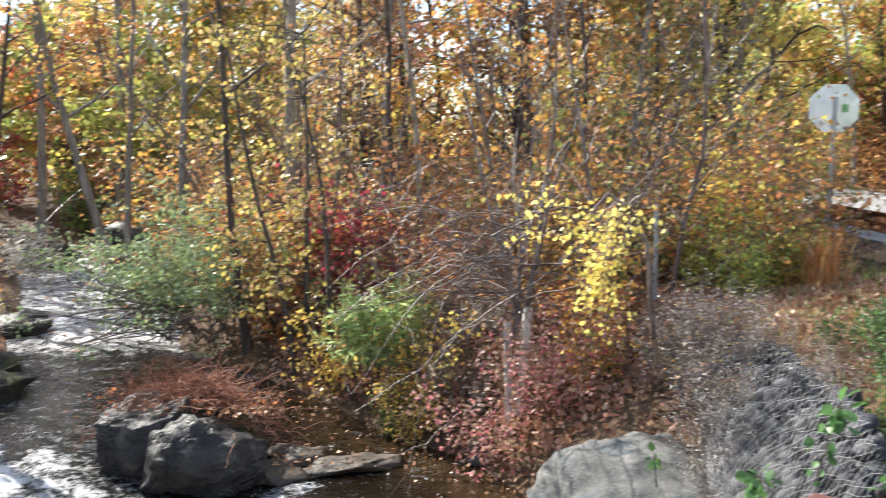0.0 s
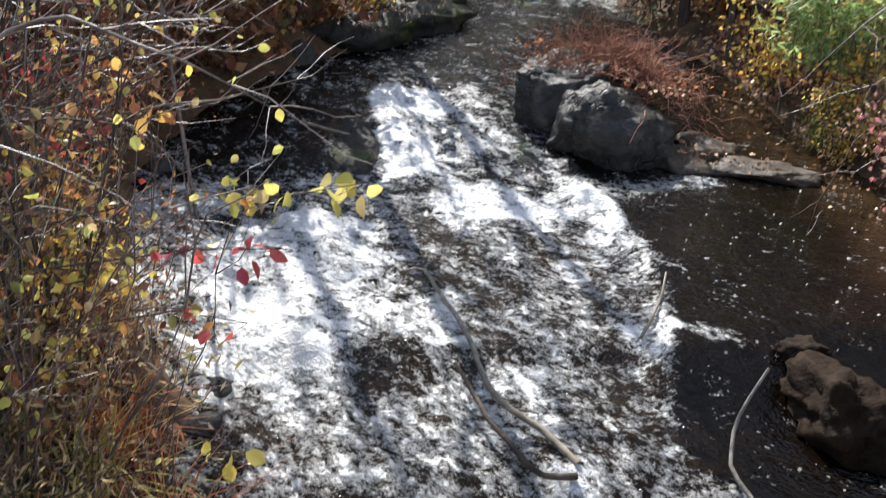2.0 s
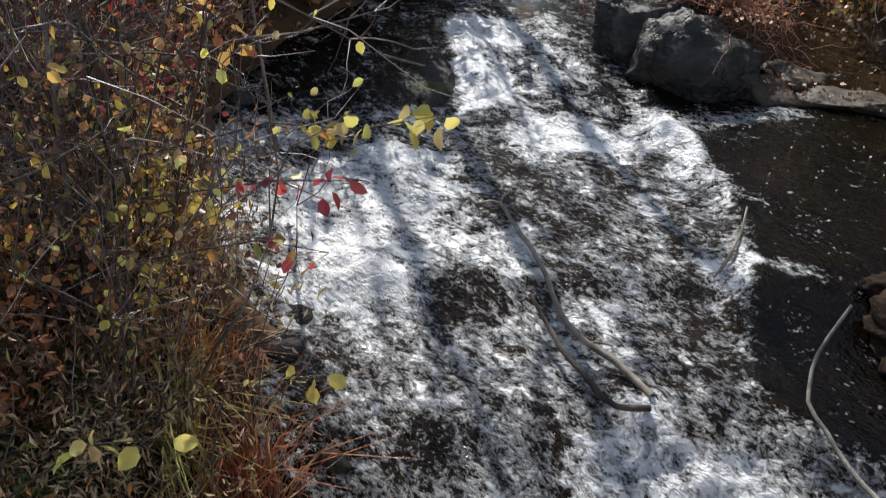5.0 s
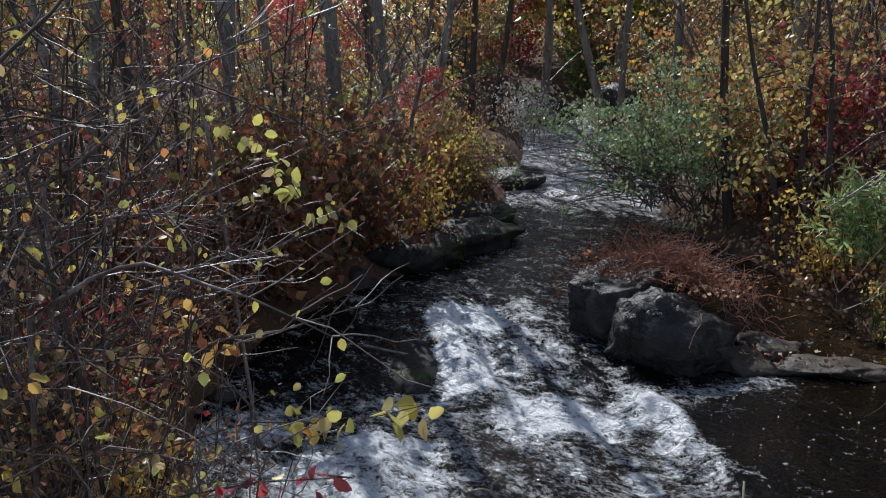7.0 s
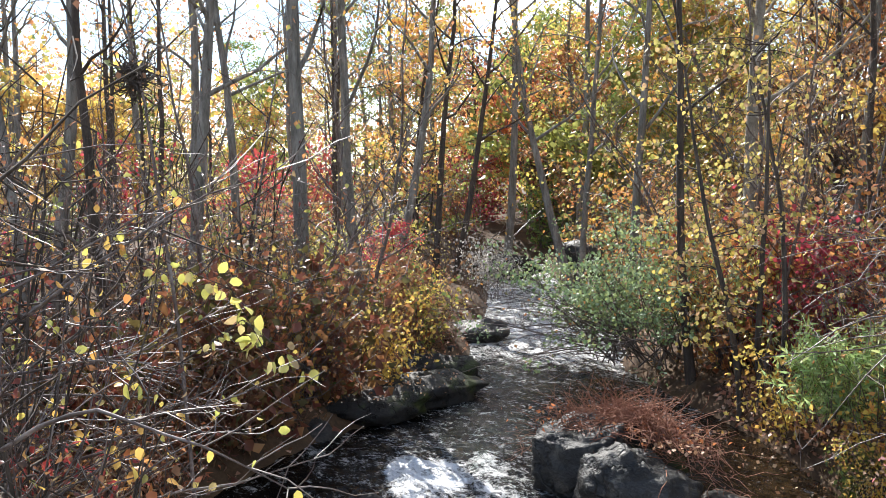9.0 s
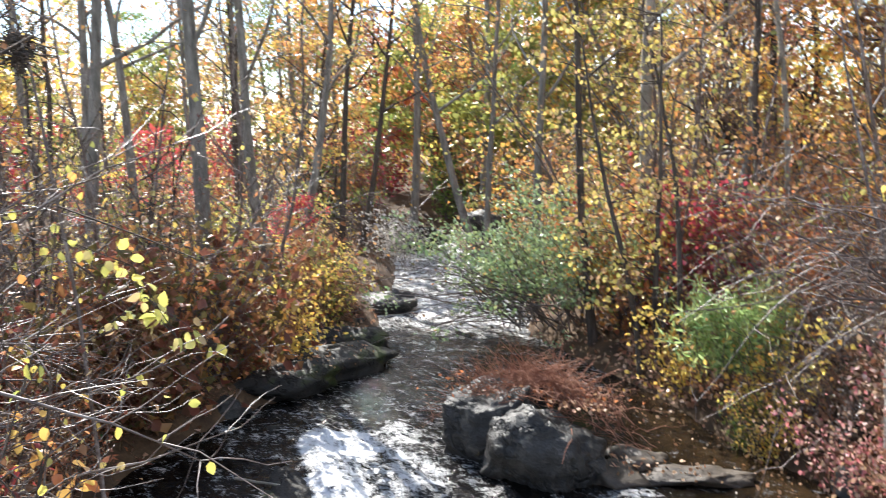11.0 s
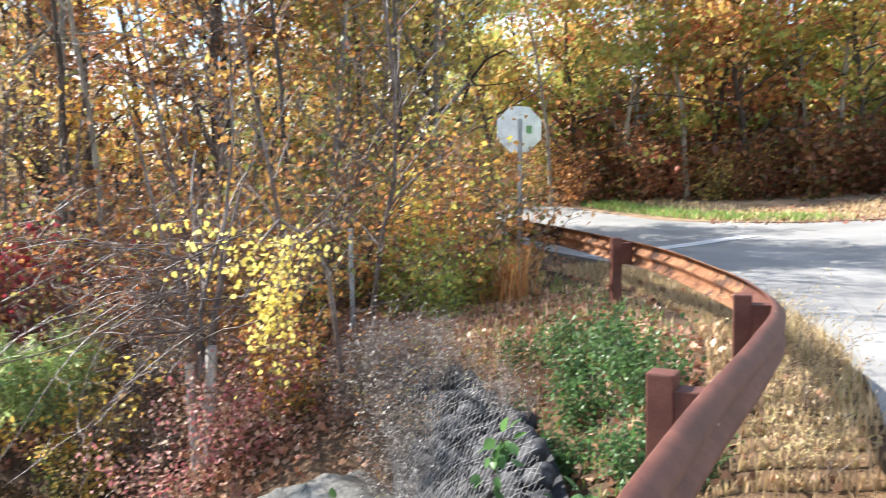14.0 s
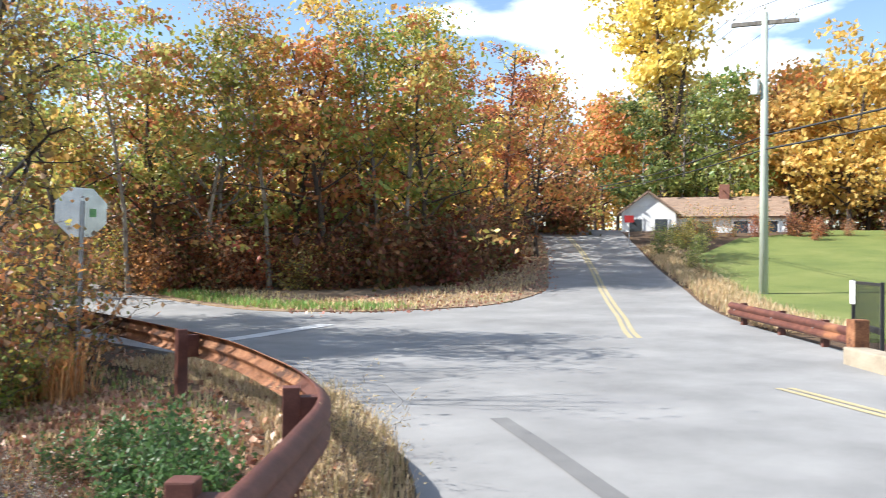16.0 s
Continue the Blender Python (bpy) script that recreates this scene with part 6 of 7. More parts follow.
def row_of(count, a, b, wide, choice, scales):
    for k in range(count):
        t = (k + r.uniform(0, 1)) / count
        x, y = a[0] + (b[0] - a[0]) * t + r.normal(0, wide), a[1] + (b[1] - a[1]) * t + r.normal(0, wide)
        s = r.uniform(*scales)
        ob = copy_thing(choice[r.integers(len(choice))], pose(x, y, float(road_level(np.array(x), np.array(y))) - 0.05, 0, 0, r.uniform(0, 360)))
        ob.scale = (s, s, s)


row_of(10, (17.5, 36), (18.5, 25), 0.7, [S_OLIVE[0], S_RUST[0], S_RUST[1]], (0.9, 1.5))
row_of(9, polar(-19, 34), polar(-30, 30.5), 0.6, [S_OLIVE[0], S_RUST[0], S_RUST[1], S_YELLOW[0]], (1.1, 1.7))
row_of(22, polar(-26, 31.5), polar(-44.5, 32.5), 0.6, [S_MAROON[0], S_MAROON[0], S_RUST[0], S_OLIVE[0]], (0.8, 1.4))
row_of(12, polar(-44.5, 32.5), polar(-47.8, 41), 0.5, [S_RUST[0], S_MAROON[0], S_MAROON[0], S_RUST[1]], (0.9, 1.5))
row_of(16, polar(-24, 35), polar(-46, 36), 0.9, [S_MAROON[0], S_MAROON[0], S_RUST[0], S_OLIVE[1]], (1.5, 2.2))
row_of(12, polar(-11, 39), polar(-27, 37), 1.0, [S_MAROON[0], S_RUST[1], S_RUST[0], S_OLIVE[0]], (1.6, 2.3))
row_of(16, polar(-42, 46), polar(-52.5, 60), 0.9, [S_MAROON[0], S_OLIVE[0], S_RUST[1]], (1.6, 2.4))
row_of(10, (32, 29.5), (42, 39), 0.8, [S_RUST[0], S_OLIVE[1], S_RUST[1]], (0.8, 1.4))
row_of(13, (40.5, 24.0), (46.5, 27.6), 0.7, [S_OLIVE[1], S_OLIVE[0], S_OLIVE[1], S_RUST[0]], (0.6, 0.9))
row_of(12, (46.5, 28), (52.0, 19.0), 0.8, [S_RUST[0], S_OLIVE[1], S_MAROON[0], S_RUST[1]], (0.55, 0.85))
row_of(9, (28.5, 15.6), (39, 24.2), 0.4, [S_OLIVE[1], S_WEEDS[2], S_WEEDS[0]], (0.6, 1.0))
row_of(12, polar(-63, 80), polar(-76, 74), 1.0, [S_OLIVE[0], S_MAROON[0], S_RUST[1]], (2.0, 3.0))
row_of(9, (52, 10), (60, 16), 1.2, [S_OLIVE[1], S_YELLOW[0]], (1.2, 1.8))

# the tall ivy-clad tree with golden leaves by the house
r = np.random.default_rng(25)
lines, tips = [], []
trunk = path_of(r, (0, 0, -0.3), (0, 0, 1), 9, 8, 0.03)
lines.append((trunk, 0.45 * np.linspace(1, 0.6, 8), 8))
for k, (ax, ay) in enumerate([(0.30, 0.1), (-0.28, -0.1), (0.05, 0.3), (-0.05, -0.35)]):
    p = path_of(r, trunk[5 + k % 3], (ax, ay, 1), 13, 10, 0.06, 0.03)
    lines.append((p, 0.26 * np.linspace(1, 0.2, 10), 6))
    for _ in range(16):
        q = path_of(r, p[r.integers(4, 10)], (r.normal(0, 1), r.normal(0, 1), 0.5), r.uniform(1.5, 3.4), 6, 0.15)
        lines.append((q, 0.06 * np.linspace(1, 0.3, 6), 4))
        tips += list(q[2:])
big = thing("maple_tree", pose(56.9, 35.6, 3.0), "tall golden maple with ivy-clad trunks", "tree")
part("trunk", mesh_of("trunk", *tubes(lines), M_BARKDARK, True), big)
part("crown", mesh_of("crown", *leaf_cards(r, clumps(r, np.array(tips), 8000, 0.55, 60), 0.42), M_LEAF["bright"]), big)
stems = np.concatenate([l[0][: (8 if i == 0 else 6)] for i, l in enumerate(lines[:1] + [m for m in lines if len(m[0]) == 10])])
part("ivy", mesh_of("ivy", *leaf_cards(r, scatter(r, np.repeat(stems, 3, 0), 2600, 0.45), 0.24), M_LEAF["lime"]), big, "yellow-green ivy on the trunks")

# far woods and fallen leaves: beyond counting
r = np.random.default_rng(30)
n = 42000
yaw, far = r.uniform(-52, 85, n), r.uniform(44, 95, n)
top = 4.5 + 4.5 * np.abs(np.sin(yaw * 0.35)) + 2 * np.sin(yaw * 1.7) + 0.06 * far
px, py = 0.35 - np.sin(np.radians(yaw)) * far, 0.05 + np.cos(np.radians(yaw)) * far
top = np.where(yaw > 33, top * 0.85, top)
pz = land(px, py) + r.uniform(0, 1, n) ** 1.4 * top
mask = (line_distance(px, py, ROAD_LEFT)[0] > 3) & ~((yaw < -47) & (far < 60)) & ((yaw > 2) | (yaw < -22) | (far > 50))
P3 = np.stack([px, py, pz], 1)[mask]
m = 17000                                 # the wood behind the island, and beyond the house
yaw = np.concatenate([r.uniform(-49, -17, m), r.uniform(-88, -51.5, m)])
far = np.concatenate([r.uniform(40, 58, m), r.uniform(86, 112, m)])
px, py = 0.35 - np.sin(np.radians(yaw)) * far, 0.05 + np.cos(np.radians(yaw)) * far
P3 = np.concatenate([P3, np.stack([px, py, road_level(px, py) + r.uniform(0, 1, 2 * m) * (5 + 2.5 * np.sin(yaw * 0.9) + 0.04 * (far - 40))], 1)])
hue = np.sin(P3[:, 0] * 0.11) + np.cos(P3[:, 1] * 0.13 + P3[:, 0] * 0.05) + r.normal(0, 0.5, len(P3))
for colour, lo, hi in (("rust", -9, -0.8), ("orange", -0.8, 0.0), ("gold", 0.0, 0.8), ("yellow", 0.8, 1.4), ("green", 1.4, 9)):
    q = P3[(hue >= lo) & (hue < hi)]
    tagged(part("far_woods", mesh_of("far_woods", *leaf_cards(r, q, 0.42), M_LEAF[colour])), "distant autumn woods beyond the stream", "woods", kind="stuff")
n = 46000
px, py = r.uniform(-13, 8, n), r.uniform(0.3, 22, n)
near = np.abs(r.normal(0, 1, n)) < 1.2 - 0.04 * np.hypot(px, py)
d, (rd, rs) = water_distance(px, py), line_distance(px, py, ROAD_LEFT)
ok = (d > 0.05) & (rd * rs > 0.3) & near & ((px > -2.0) | (r.uniform(0, 1, n) < 0.7))
P3 = np.stack([px, py, land(px, py) + 0.015], 1)[ok]
for lo, hi, k in (((-3.0, 9.0), (6.0, 15.0), 24000), ((2.2, 5.5), (6.0, 11.5), 3000)):
    qx, qy = r.uniform(lo[0], hi[0], k), r.uniform(lo[1], hi[1], k)
    e, (rd, rs) = water_distance(qx, qy), line_distance(qx, qy, ROAD_LEFT)
    use = (e > 0.05) & (rd * rs > 1.2)
    P3 = np.concatenate([P3, np.stack([qx, qy, land(qx, qy) + 0.02], 1)[use]])
tagged(part("leaf_litter", mesh_of("leaf_litter", *leaf_cards(r, P3, 0.085, 0.0, 0.42, 0.1), M_LEAF["litter"])), "fallen brown and tan leaves over the banks", "leaves", kind="stuff")
# a few leaves caught on the ledges and rocks
spots = [(-1.35, 9.72, -2.05, 0.5, 0.14), (-2.35, 9.7, -1.42, 0.22, 0.12), (-2.0, 9.6, -2.03, 0.3, 0.15), (-7.45, 10.8, -1.60, 0.45, 0.3), (-7.4, 12.0, -1.62, 0.4, 0.4), (-7.9, 13.0, -1.50, 0.4, 0.3)]
P3 = np.concatenate([np.stack([r.normal(x, sx, 60), r.normal(y, sy, 60), np.full(60, z) + r.uniform(-0.02, 0.02, 60)], 1) for x, y, z, sx, sy in spots])
tagged(part("rock_leaves", mesh_of("rock_leaves", *leaf_cards(r, P3, 0.05, 0, 0.42, 0.08), M_LEAF["litter"])), "yellow leaves caught on the wet ledges", "leaves", kind="stuff")


n = 1500
px, py = r.uniform(-3.2, 1.4, n), r.uniform(8.8, 12.6, n)
ok = (water_distance(px, py) < 0.1) & (water_distance(px, py) > -1.1 * r.uniform(0, 1, n))
tagged(part("pool_leaves", mesh_of("pool_leaves", *leaf_cards(r, np.stack([px, py, water_height(px, py) + 0.006], 1)[ok], 0.055, 0, 0.42, 0.04), M_LEAF["litter"])), "brown leaves floating at the pool's edge", "leaves", kind="stuff")
n = 260
px, py = r.uniform(-2.6, 1.4, n), r.uniform(5.2, 10.6, n)
ok = (water_distance(px, py) < -0.1) & (pool_side(px, py) > 0.15)
tagged(part("foam_flecks", mesh_of("foam_flecks", *leaf_cards(r, np.stack([px, py, water_height(px, py) + 0.004], 1)[ok], 0.028, 0, 0.5, 0.02), M_LEAF["white"])), "pale flecks of foam drifting on the pool", "foam", kind="stuff")


p = resample(MAIN_LEFT, 0.2)
i = r.integers(0, len(p) - 60, 7000)
q = p[i] + np.stack([-r.uniform(0, 2.2, 7000) + 0.4, r.uniform(-0.25, 4.5, 7000)], 1)
tagged(part("leaf_litter", mesh_of("leaf_litter", *leaf_cards(r, np.column_stack([q, road_level(q[:, 0], q[:, 1]) + 0.04]), 0.10, 0.0, 0.42, 0.05), M_LEAF["litter"])), "fallen leaves on the verge and road edge", "leaves", kind="stuff")


def turf(name, places, colour, height, label, width=0.010, lean=0.4):
    return tagged(part(name, mesh_of(name, *blades(r, places, height, lean, width), M_LEAF[colour])), label, "grass", kind="stuff")


def along(lineref, off_lo, off_hi, count, lift=-0.03, lo=0.0, hi=1.0):
    pts = resample(lineref, 0.2)
    s = r.uniform(lo, hi, count) * (len(pts) - 2)
    i = s.astype(int)
    tan = unit(pts[i + 1] - pts[i])
    nor = np.stack([-tan[:, 1], tan[:, 0]], 1)
    p = pts[i] + nor * r.uniform(off_lo, off_hi, count)[:, None]
    return np.column_stack([p, land(p[:, 0], p[:, 1]) + lift])


turf("dry_grass", along(ROAD_LEFT, 0.0, 1.2, 12000, lo=0.10, hi=0.42), "drygrass", 0.15, "dry tan grass beside the guardrail")
turf("dry_grass", along(ROAD_LEFT, 0.05, 0.8, 1500, lo=0.10, hi=0.40), "drygrass", 0.33, "tall dry grass between guardrail and road", 0.007, 0.5)
turf("dry_grass", along(ROAD_LEFT, 1.4, 4.2, 2200, lo=0.15, hi=0.42), "drygrass", 0.17, "rough dry grass behind the guardrail")
turf("green_grass", along(ROAD_LEFT, 1.4, 4.0, 2500, lo=0.15, hi=0.42), "grass", 0.16, "green grass behind the guardrail")
tuft = np.column_stack([r.normal(5.25, 0.2, 300), r.normal(11.9, 0.2, 300)])
turf("russet_grass", np.column_stack([tuft, land(tuft[:, 0], tuft[:, 1])]), "rustgrass", 0.85, "tall russet grass tuft by the sign post", 0.010, 0.75)
p = resample(ISLAND_SIDE, 0.2)
for colour, lo, hi, count, hh, text in (("grass", 0.3, 1.6, 5000, 0.22, "green grass strip at the island's edge"), ("drygrass", 0.4, 3.5, 3500, 0.13, "dry grass on the island")):
    i = r.integers(0, len(p) - 1, count)
    q = p[i] + np.stack([r.uniform(lo, hi, count), r.normal(0, 0.2, count)], 1)
    turf("verge_grass", np.column_stack([q, road_level(q[:, 0], q[:, 1]) + 0.04]), colour, hh, text, 0.018)
p = resample(MAIN_LEFT, 0.2)
i = r.integers(0, len(p) - 40, 5000)
q = p[i] + np.stack([r.uniform(-0.6, 0.4, 5000) - r.uniform(0, 2.5, 5000) * 0.6, r.uniform(0.1, 3.4, 5000)], 1)
turf("verge_grass", np.column_stack([q, road_level(q[:, 0], q[:, 1]) + 0.04]), "drygrass", 0.16, "dry grass on the island's edge", 0.018)
p = resample(MAIN_RIGHT, 0.2)
p = p[(p[:, 0] > 19.5) & (p[:, 0] < 40)]
i = r.integers(0, len(p), 9000)
q = p[i] + np.stack([r.uniform(0.1, 1.6, 9000), -r.uniform(0.0, 1.2, 9000)], 1)
turf("verge_grass", np.column_stack([q, road_level(q[:, 0], q[:, 1]) - 0.02]), "drygrass", 0.32, "tall tan grass between road and lawn", 0.02)
for cx, cy, colour, hh, text in ((-2.85, 2.40, "rustgrass", 1.0, "drooping russet grass tuft on the near bank"), (-3.25, 2.20, "limegrass", 0.9, "drooping yellow-green grass tuft on the near bank"), (-2.55, 1.75, "drygrass", 0.9, "dry grass tuft on the near bank"), (-3.6, 2.0, "grass", 0.45, "green fern fronds on the near bank"), (-3.5, 2.7, "rustgrass", 0.6, "drooping russet grass tuft on the near bank"),
                                 (-4.1, 2.4, "drygrass", 0.6, "dry grass tuft on the near bank"), (-4.4, 3.2, "rustgrass", 0.6, "drooping russet grass tuft on the near bank")):
    tuft = np.column_stack([r.normal(cx, 0.12, 130), r.normal(cy, 0.12, 130)])
    turf("grass_tuft", np.column_stack([tuft, land(tuft[:, 0], tuft[:, 1])]), colour, hh, text, 0.008, 1.3)


# ---------- guardrails ----------
BEAM = [(0.00, 0.400), (0.03, 0.412), (0.085, 0.455), (0.085, 0.505), (0.025, 0.548), (0.025, 0.572), (0.085, 0.615), (0.085, 0.665), (0.03, 0.708), (0.00, 0.720)]


def beam_mesh(line, base, material):
    """The corrugated beam: its section with thickness, drawn along a line on the plan."""
    line = np.asarray(line)
    tan = unit(np.gradient(line, axis=0))
    out = np.stack([tan[:, 1], -tan[:, 0]], 1)
    loop = [(o, z) for o, z in BEAM] + [(o - 0.009, z + (0.004 if z < 0.56 else -0.004)) for o, z in BEAM[::-1]]
    k, n = len(loop), len(line)
    v = np.array([[*(line[i] + out[i] * (o + 0.17)), base[i] + z] for i in range(n) for o, z in loop])
    i, j = np.meshgrid(np.arange(n - 1), np.arange(k), indexing="ij")
    f = np.stack([i * k + j, i * k + (j + 1) % k, (i + 1) * k + (j + 1) % k, (i + 1) * k + j], -1).reshape(-1, 4)
    return mesh_of("beam", v, f, material)


def post_mesh(material, w=0.125, high=0.80):
    bm = bmesh.new()
    bm_box(bm, (w, w, high + 0.5), (0, 0, (high - 0.5) / 2), 0.010)
    return from_bm("post", bm, material)


def guardrail(line, first, spacing, material, label, tall=0.77, w=0.13, low=0.0, far_material=None, places=None):
    line = np.asarray(line)
    root = thing("guardrail", Matrix(), label, "guardrail")
    base = road_level(line[:, 0], line[:, 1]) - low
    cut = len(line) if far_material is None else int(np.argmax(line[:, 1] > 6.6))
    part("beam", beam_mesh(line[:cut + 1], base[:cut + 1], material), root)
    if far_material is not None:
        part("beam", beam_mesh(line[cut:], base[cut:], far_material), root, "rust-streaked far length of the beam")
    s = np.concatenate([[0], np.cumsum(np.linalg.norm(np.diff(line, axis=0), axis=1))])
    me, blk, bolt = post_mesh(material, w, tall), bmesh.new(), bmesh.new()
    bm_box(blk, (0.15, 0.12, 0.28), (0, 0, 0), 0.008)
    blk = from_bm("spacer", blk, material)
    bm_rod(bolt, (0, 0, 0), (0.03, 0, 0), 0.016, sides=8)
    bolt = from_bm("bolt", bolt, M_GALV)
    tan = unit(np.gradient(line, axis=0))
    for at in (np.arange(first, s[-1], spacing) if places is None else places):
        x, y = np.interp(at, s, line[:, 0]), np.interp(at, s, line[:, 1])
        i = int(np.argmin(np.abs(s - at)))
        turn = math.degrees(math.atan2(-tan[i, 0], tan[i, 1]))          # the post's x axis points to the road
        z = float(road_level(np.array(x), np.array(y))) - low
        p = part("post", me, root, m=pose(x - 0.03 * tan[i, 1], y + 0.03 * tan[i, 0], z, 0, 0, turn))
        part("spacer", blk, root, m=pose(x + 0.108 * tan[i, 1], y - 0.108 * tan[i, 0], z + 0.56, 0, 0, turn))
        part("bolt", bolt, root, "bolt head", m=pose(x + 0.19 * tan[i, 1], y - 0.19 * tan[i, 0], z + 0.56, 0, 0, turn))
    return root


rail_line = resample(RAIL, 0.2)
rail_s = np.concatenate([[0], np.cumsum(np.linalg.norm(np.diff(rail_line, axis=0), axis=1))])
at_first = float(rail_s[np.argmin(np.hypot(rail_line[:, 0] - 2.92, rail_line[:, 1] - 3.5))])
rail_posts = [at_first - 5.0, at_first - 2.5] + [float(rail_s[np.argmin(np.hypot(rail_line[:, 0] - x, rail_line[:, 1] - y))]) for x, y in ((2.93, 3.55), (4.75, 5.4), (6.3, 10.4), (6.85, 15.6))]
guardrail(rail_line, 0, 0, M_RAIL, "brown steel guardrail curving along the bridge and junction", far_material=M_RAILRUST, places=rail_posts)
guardrail(resample(np.array([(16.45, 5.75), (18.43, 7.85), (20.6, 10.4)])[::-1], 0.3), 0.3, 2.0, M_RAIL, "rusty steel guardrail across the road", 0.72, low=0.2)
bm = bmesh.new()
bm_box(bm, (0.36, 2.6, 0.34), (0, 0, 0.12), 0.03)
tagged(part("concrete_kerb", from_bm("concrete_kerb", bm, M_CONC), m=pose(14.88, 4.85, 0, 0, 0, -43)), "tan concrete block at the guardrail's end", "kerb")
bm = bmesh.new()
bm_box(bm, (0.26, 0.26, 0.75), (0, 0, 0.36), 0.02)
tagged(part("wooden_post", from_bm("wooden_post", bm, M_RAILRUST), m=pose(15.8, 5.75, 0, 0, 0, -40)), "squat rusty end post of the guardrail", "post")
fence = thing("metal_fence", pose(17.4, 6.45, 0, 0, 0, -55), "black metal railing panel with a white notice", "fence")
for name, size, at, mat_, text in [("post", (0.06, 0.06, 1.35), (0, 0, 0.67), M_BLACK, ""), ("post", (0.06, 0.06, 1.35), (0, -1.8, 0.67), M_BLACK, ""), ("rail", (0.04, 1.8, 0.05), (0, -0.9, 1.3), M_BLACK, ""),
                                   ("rail", (0.05, 2.2, 0.10), (-0.03, -0.8, 0.55), M_BLACK, ""), ("notice", (0.012, 0.34, 0.42), (-0.045, -0.12, 1.12), M_WHITE, "plain white notice board")]:
    bm = bmesh.new()
    bm_box(bm, size, at, 0.004)
    part(name, from_bm(name, bm, mat_), fence, text)
bm = bmesh.new()
bm_box(bm, (0.02, 0.02, 1.25), (0, 0, 0.65), 0.003)
bar = from_bm("bar", bm, M_BLACK)
for k in range(1, 14):
    part("bar", bar, fence, m=pose(0, -0.13 * k, 0))

# ---------- signs ----------
def octagon(width, thick):
    bm = bmesh.new()
    bmesh.ops.create_cone(bm, cap_ends=True, segments=8, radius1=width / 2 / math.cos(math.pi / 8), radius2=width / 2 / math.cos(math.pi / 8), depth=thick,
                          matrix=pose(0, 0, 0, 90, 0, 0) @ pose(0, 0, 0, 0, 0, 22.5))
    return bm


gs = z_at(6.17, 13.6)
sign = thing("stop_sign", pose(6.17, 13.6, gs, 0, 1.5, 0), "grey back of an octagonal stop sign on a steel post", "road sign")
bent = octagon(0.76, 0.004)
bmesh.ops.bisect_plane(bent, geom=bent.verts[:] + bent.edges[:] + bent.faces[:], plane_co=(0, 0, 0), plane_no=(1, 0, 0))
for v in bent.verts:
    v.co.y += 0.20 * max(0.0, v.co.x)
part("plate", from_bm("plate", bent, M_SIGNBACK), sign, "bare grey sheet-metal back", pose(0, 0.035, 2.36 - gs, 0, 0, -12))
front = octagon(0.755, 0.003)
bmesh.ops.bisect_plane(front, geom=front.verts[:] + front.edges[:] + front.faces[:], plane_co=(0, 0, 0), plane_no=(1, 0, 0))
for v in front.verts:
    v.co.y += 0.20 * max(0.0, v.co.x)
part("face", from_bm("face", front, M_REDSIGN), sign, "red reflective face", pose(0.001, 0.0395, 2.36 - gs, 0, 0, -12))
bm = bmesh.new()
for size, at in (((0.05, 0.006, 3.1), (0, 0.02, 1.15)), ((0.006, 0.035, 3.1), (-0.025, 0.003, 1.15)), ((0.006, 0.035, 3.1), (0.025, 0.003, 1.15))):
    bm_box(bm, size, at)
part("post", from_bm("post", bm, M_GALV), sign, "galvanised channel post")
bm = bmesh.new()
bm_rod(bm, (0, -0.03, 2.6 - gs), (0, 0.05, 2.6 - gs), 0.012)
bm_rod(bm, (0, -0.03, 2.12 - gs), (0, 0.05, 2.12 - gs), 0.012)
bm2 = bmesh.new()
bm_box(bm2, (0.10, 0.004, 0.13), (0.16, 0.062, 2.36 - gs), 0, pose(0, 0, 0, 0, 0, 11.3))
part("sticker", from_bm("sticker", bm2, surface("green_sticker", [(0.10, 0.26, 0.10), (0.22, 0.40, 0.16)], 20, 60, bump=0)), sign, "small green and white sticker", pose(0, 0, 0, 0, 0, -12))
part("bolts", from_bm("bolts", bm, M_GALV), sign)
gz = z_at(2.95, 11.5)
stake = thing("marker_post", pose(2.95, 11.5, gz), "grey steel marker post among the leaves", "post")
bm = bmesh.new()
for size, at in (((0.055, 0.006, 1.7), (0, 0.02, 0.55)), ((0.006, 0.035, 1.7), (-0.027, 0, 0.55)), ((0.006, 0.035, 1.7), (0.027, 0, 0.55))):
    bm_box(bm, size, at)
part("channel", from_bm("channel", bm, M_GALV), stake)
far_z = float(road_level(np.array(39.6), np.array(27.3)))
rs = thing("road_sign", pose(40.0, 27.0, far_z, 0, 0, -52), "small red road sign on a thin post", "road sign")
bm = bmesh.new()
bm_box(bm, (0.5, 0.01, 0.38), (0, 0, 1.55), 0.003)
part("plate", from_bm("plate", bm, M_REDSIGN), rs)
bm = bmesh.new()
bm_rod(bm, (0, 0.02, -0.2), (0, 0.02, 1.8), 0.025)
part("post", from_bm("post", bm, M_GALV), rs)

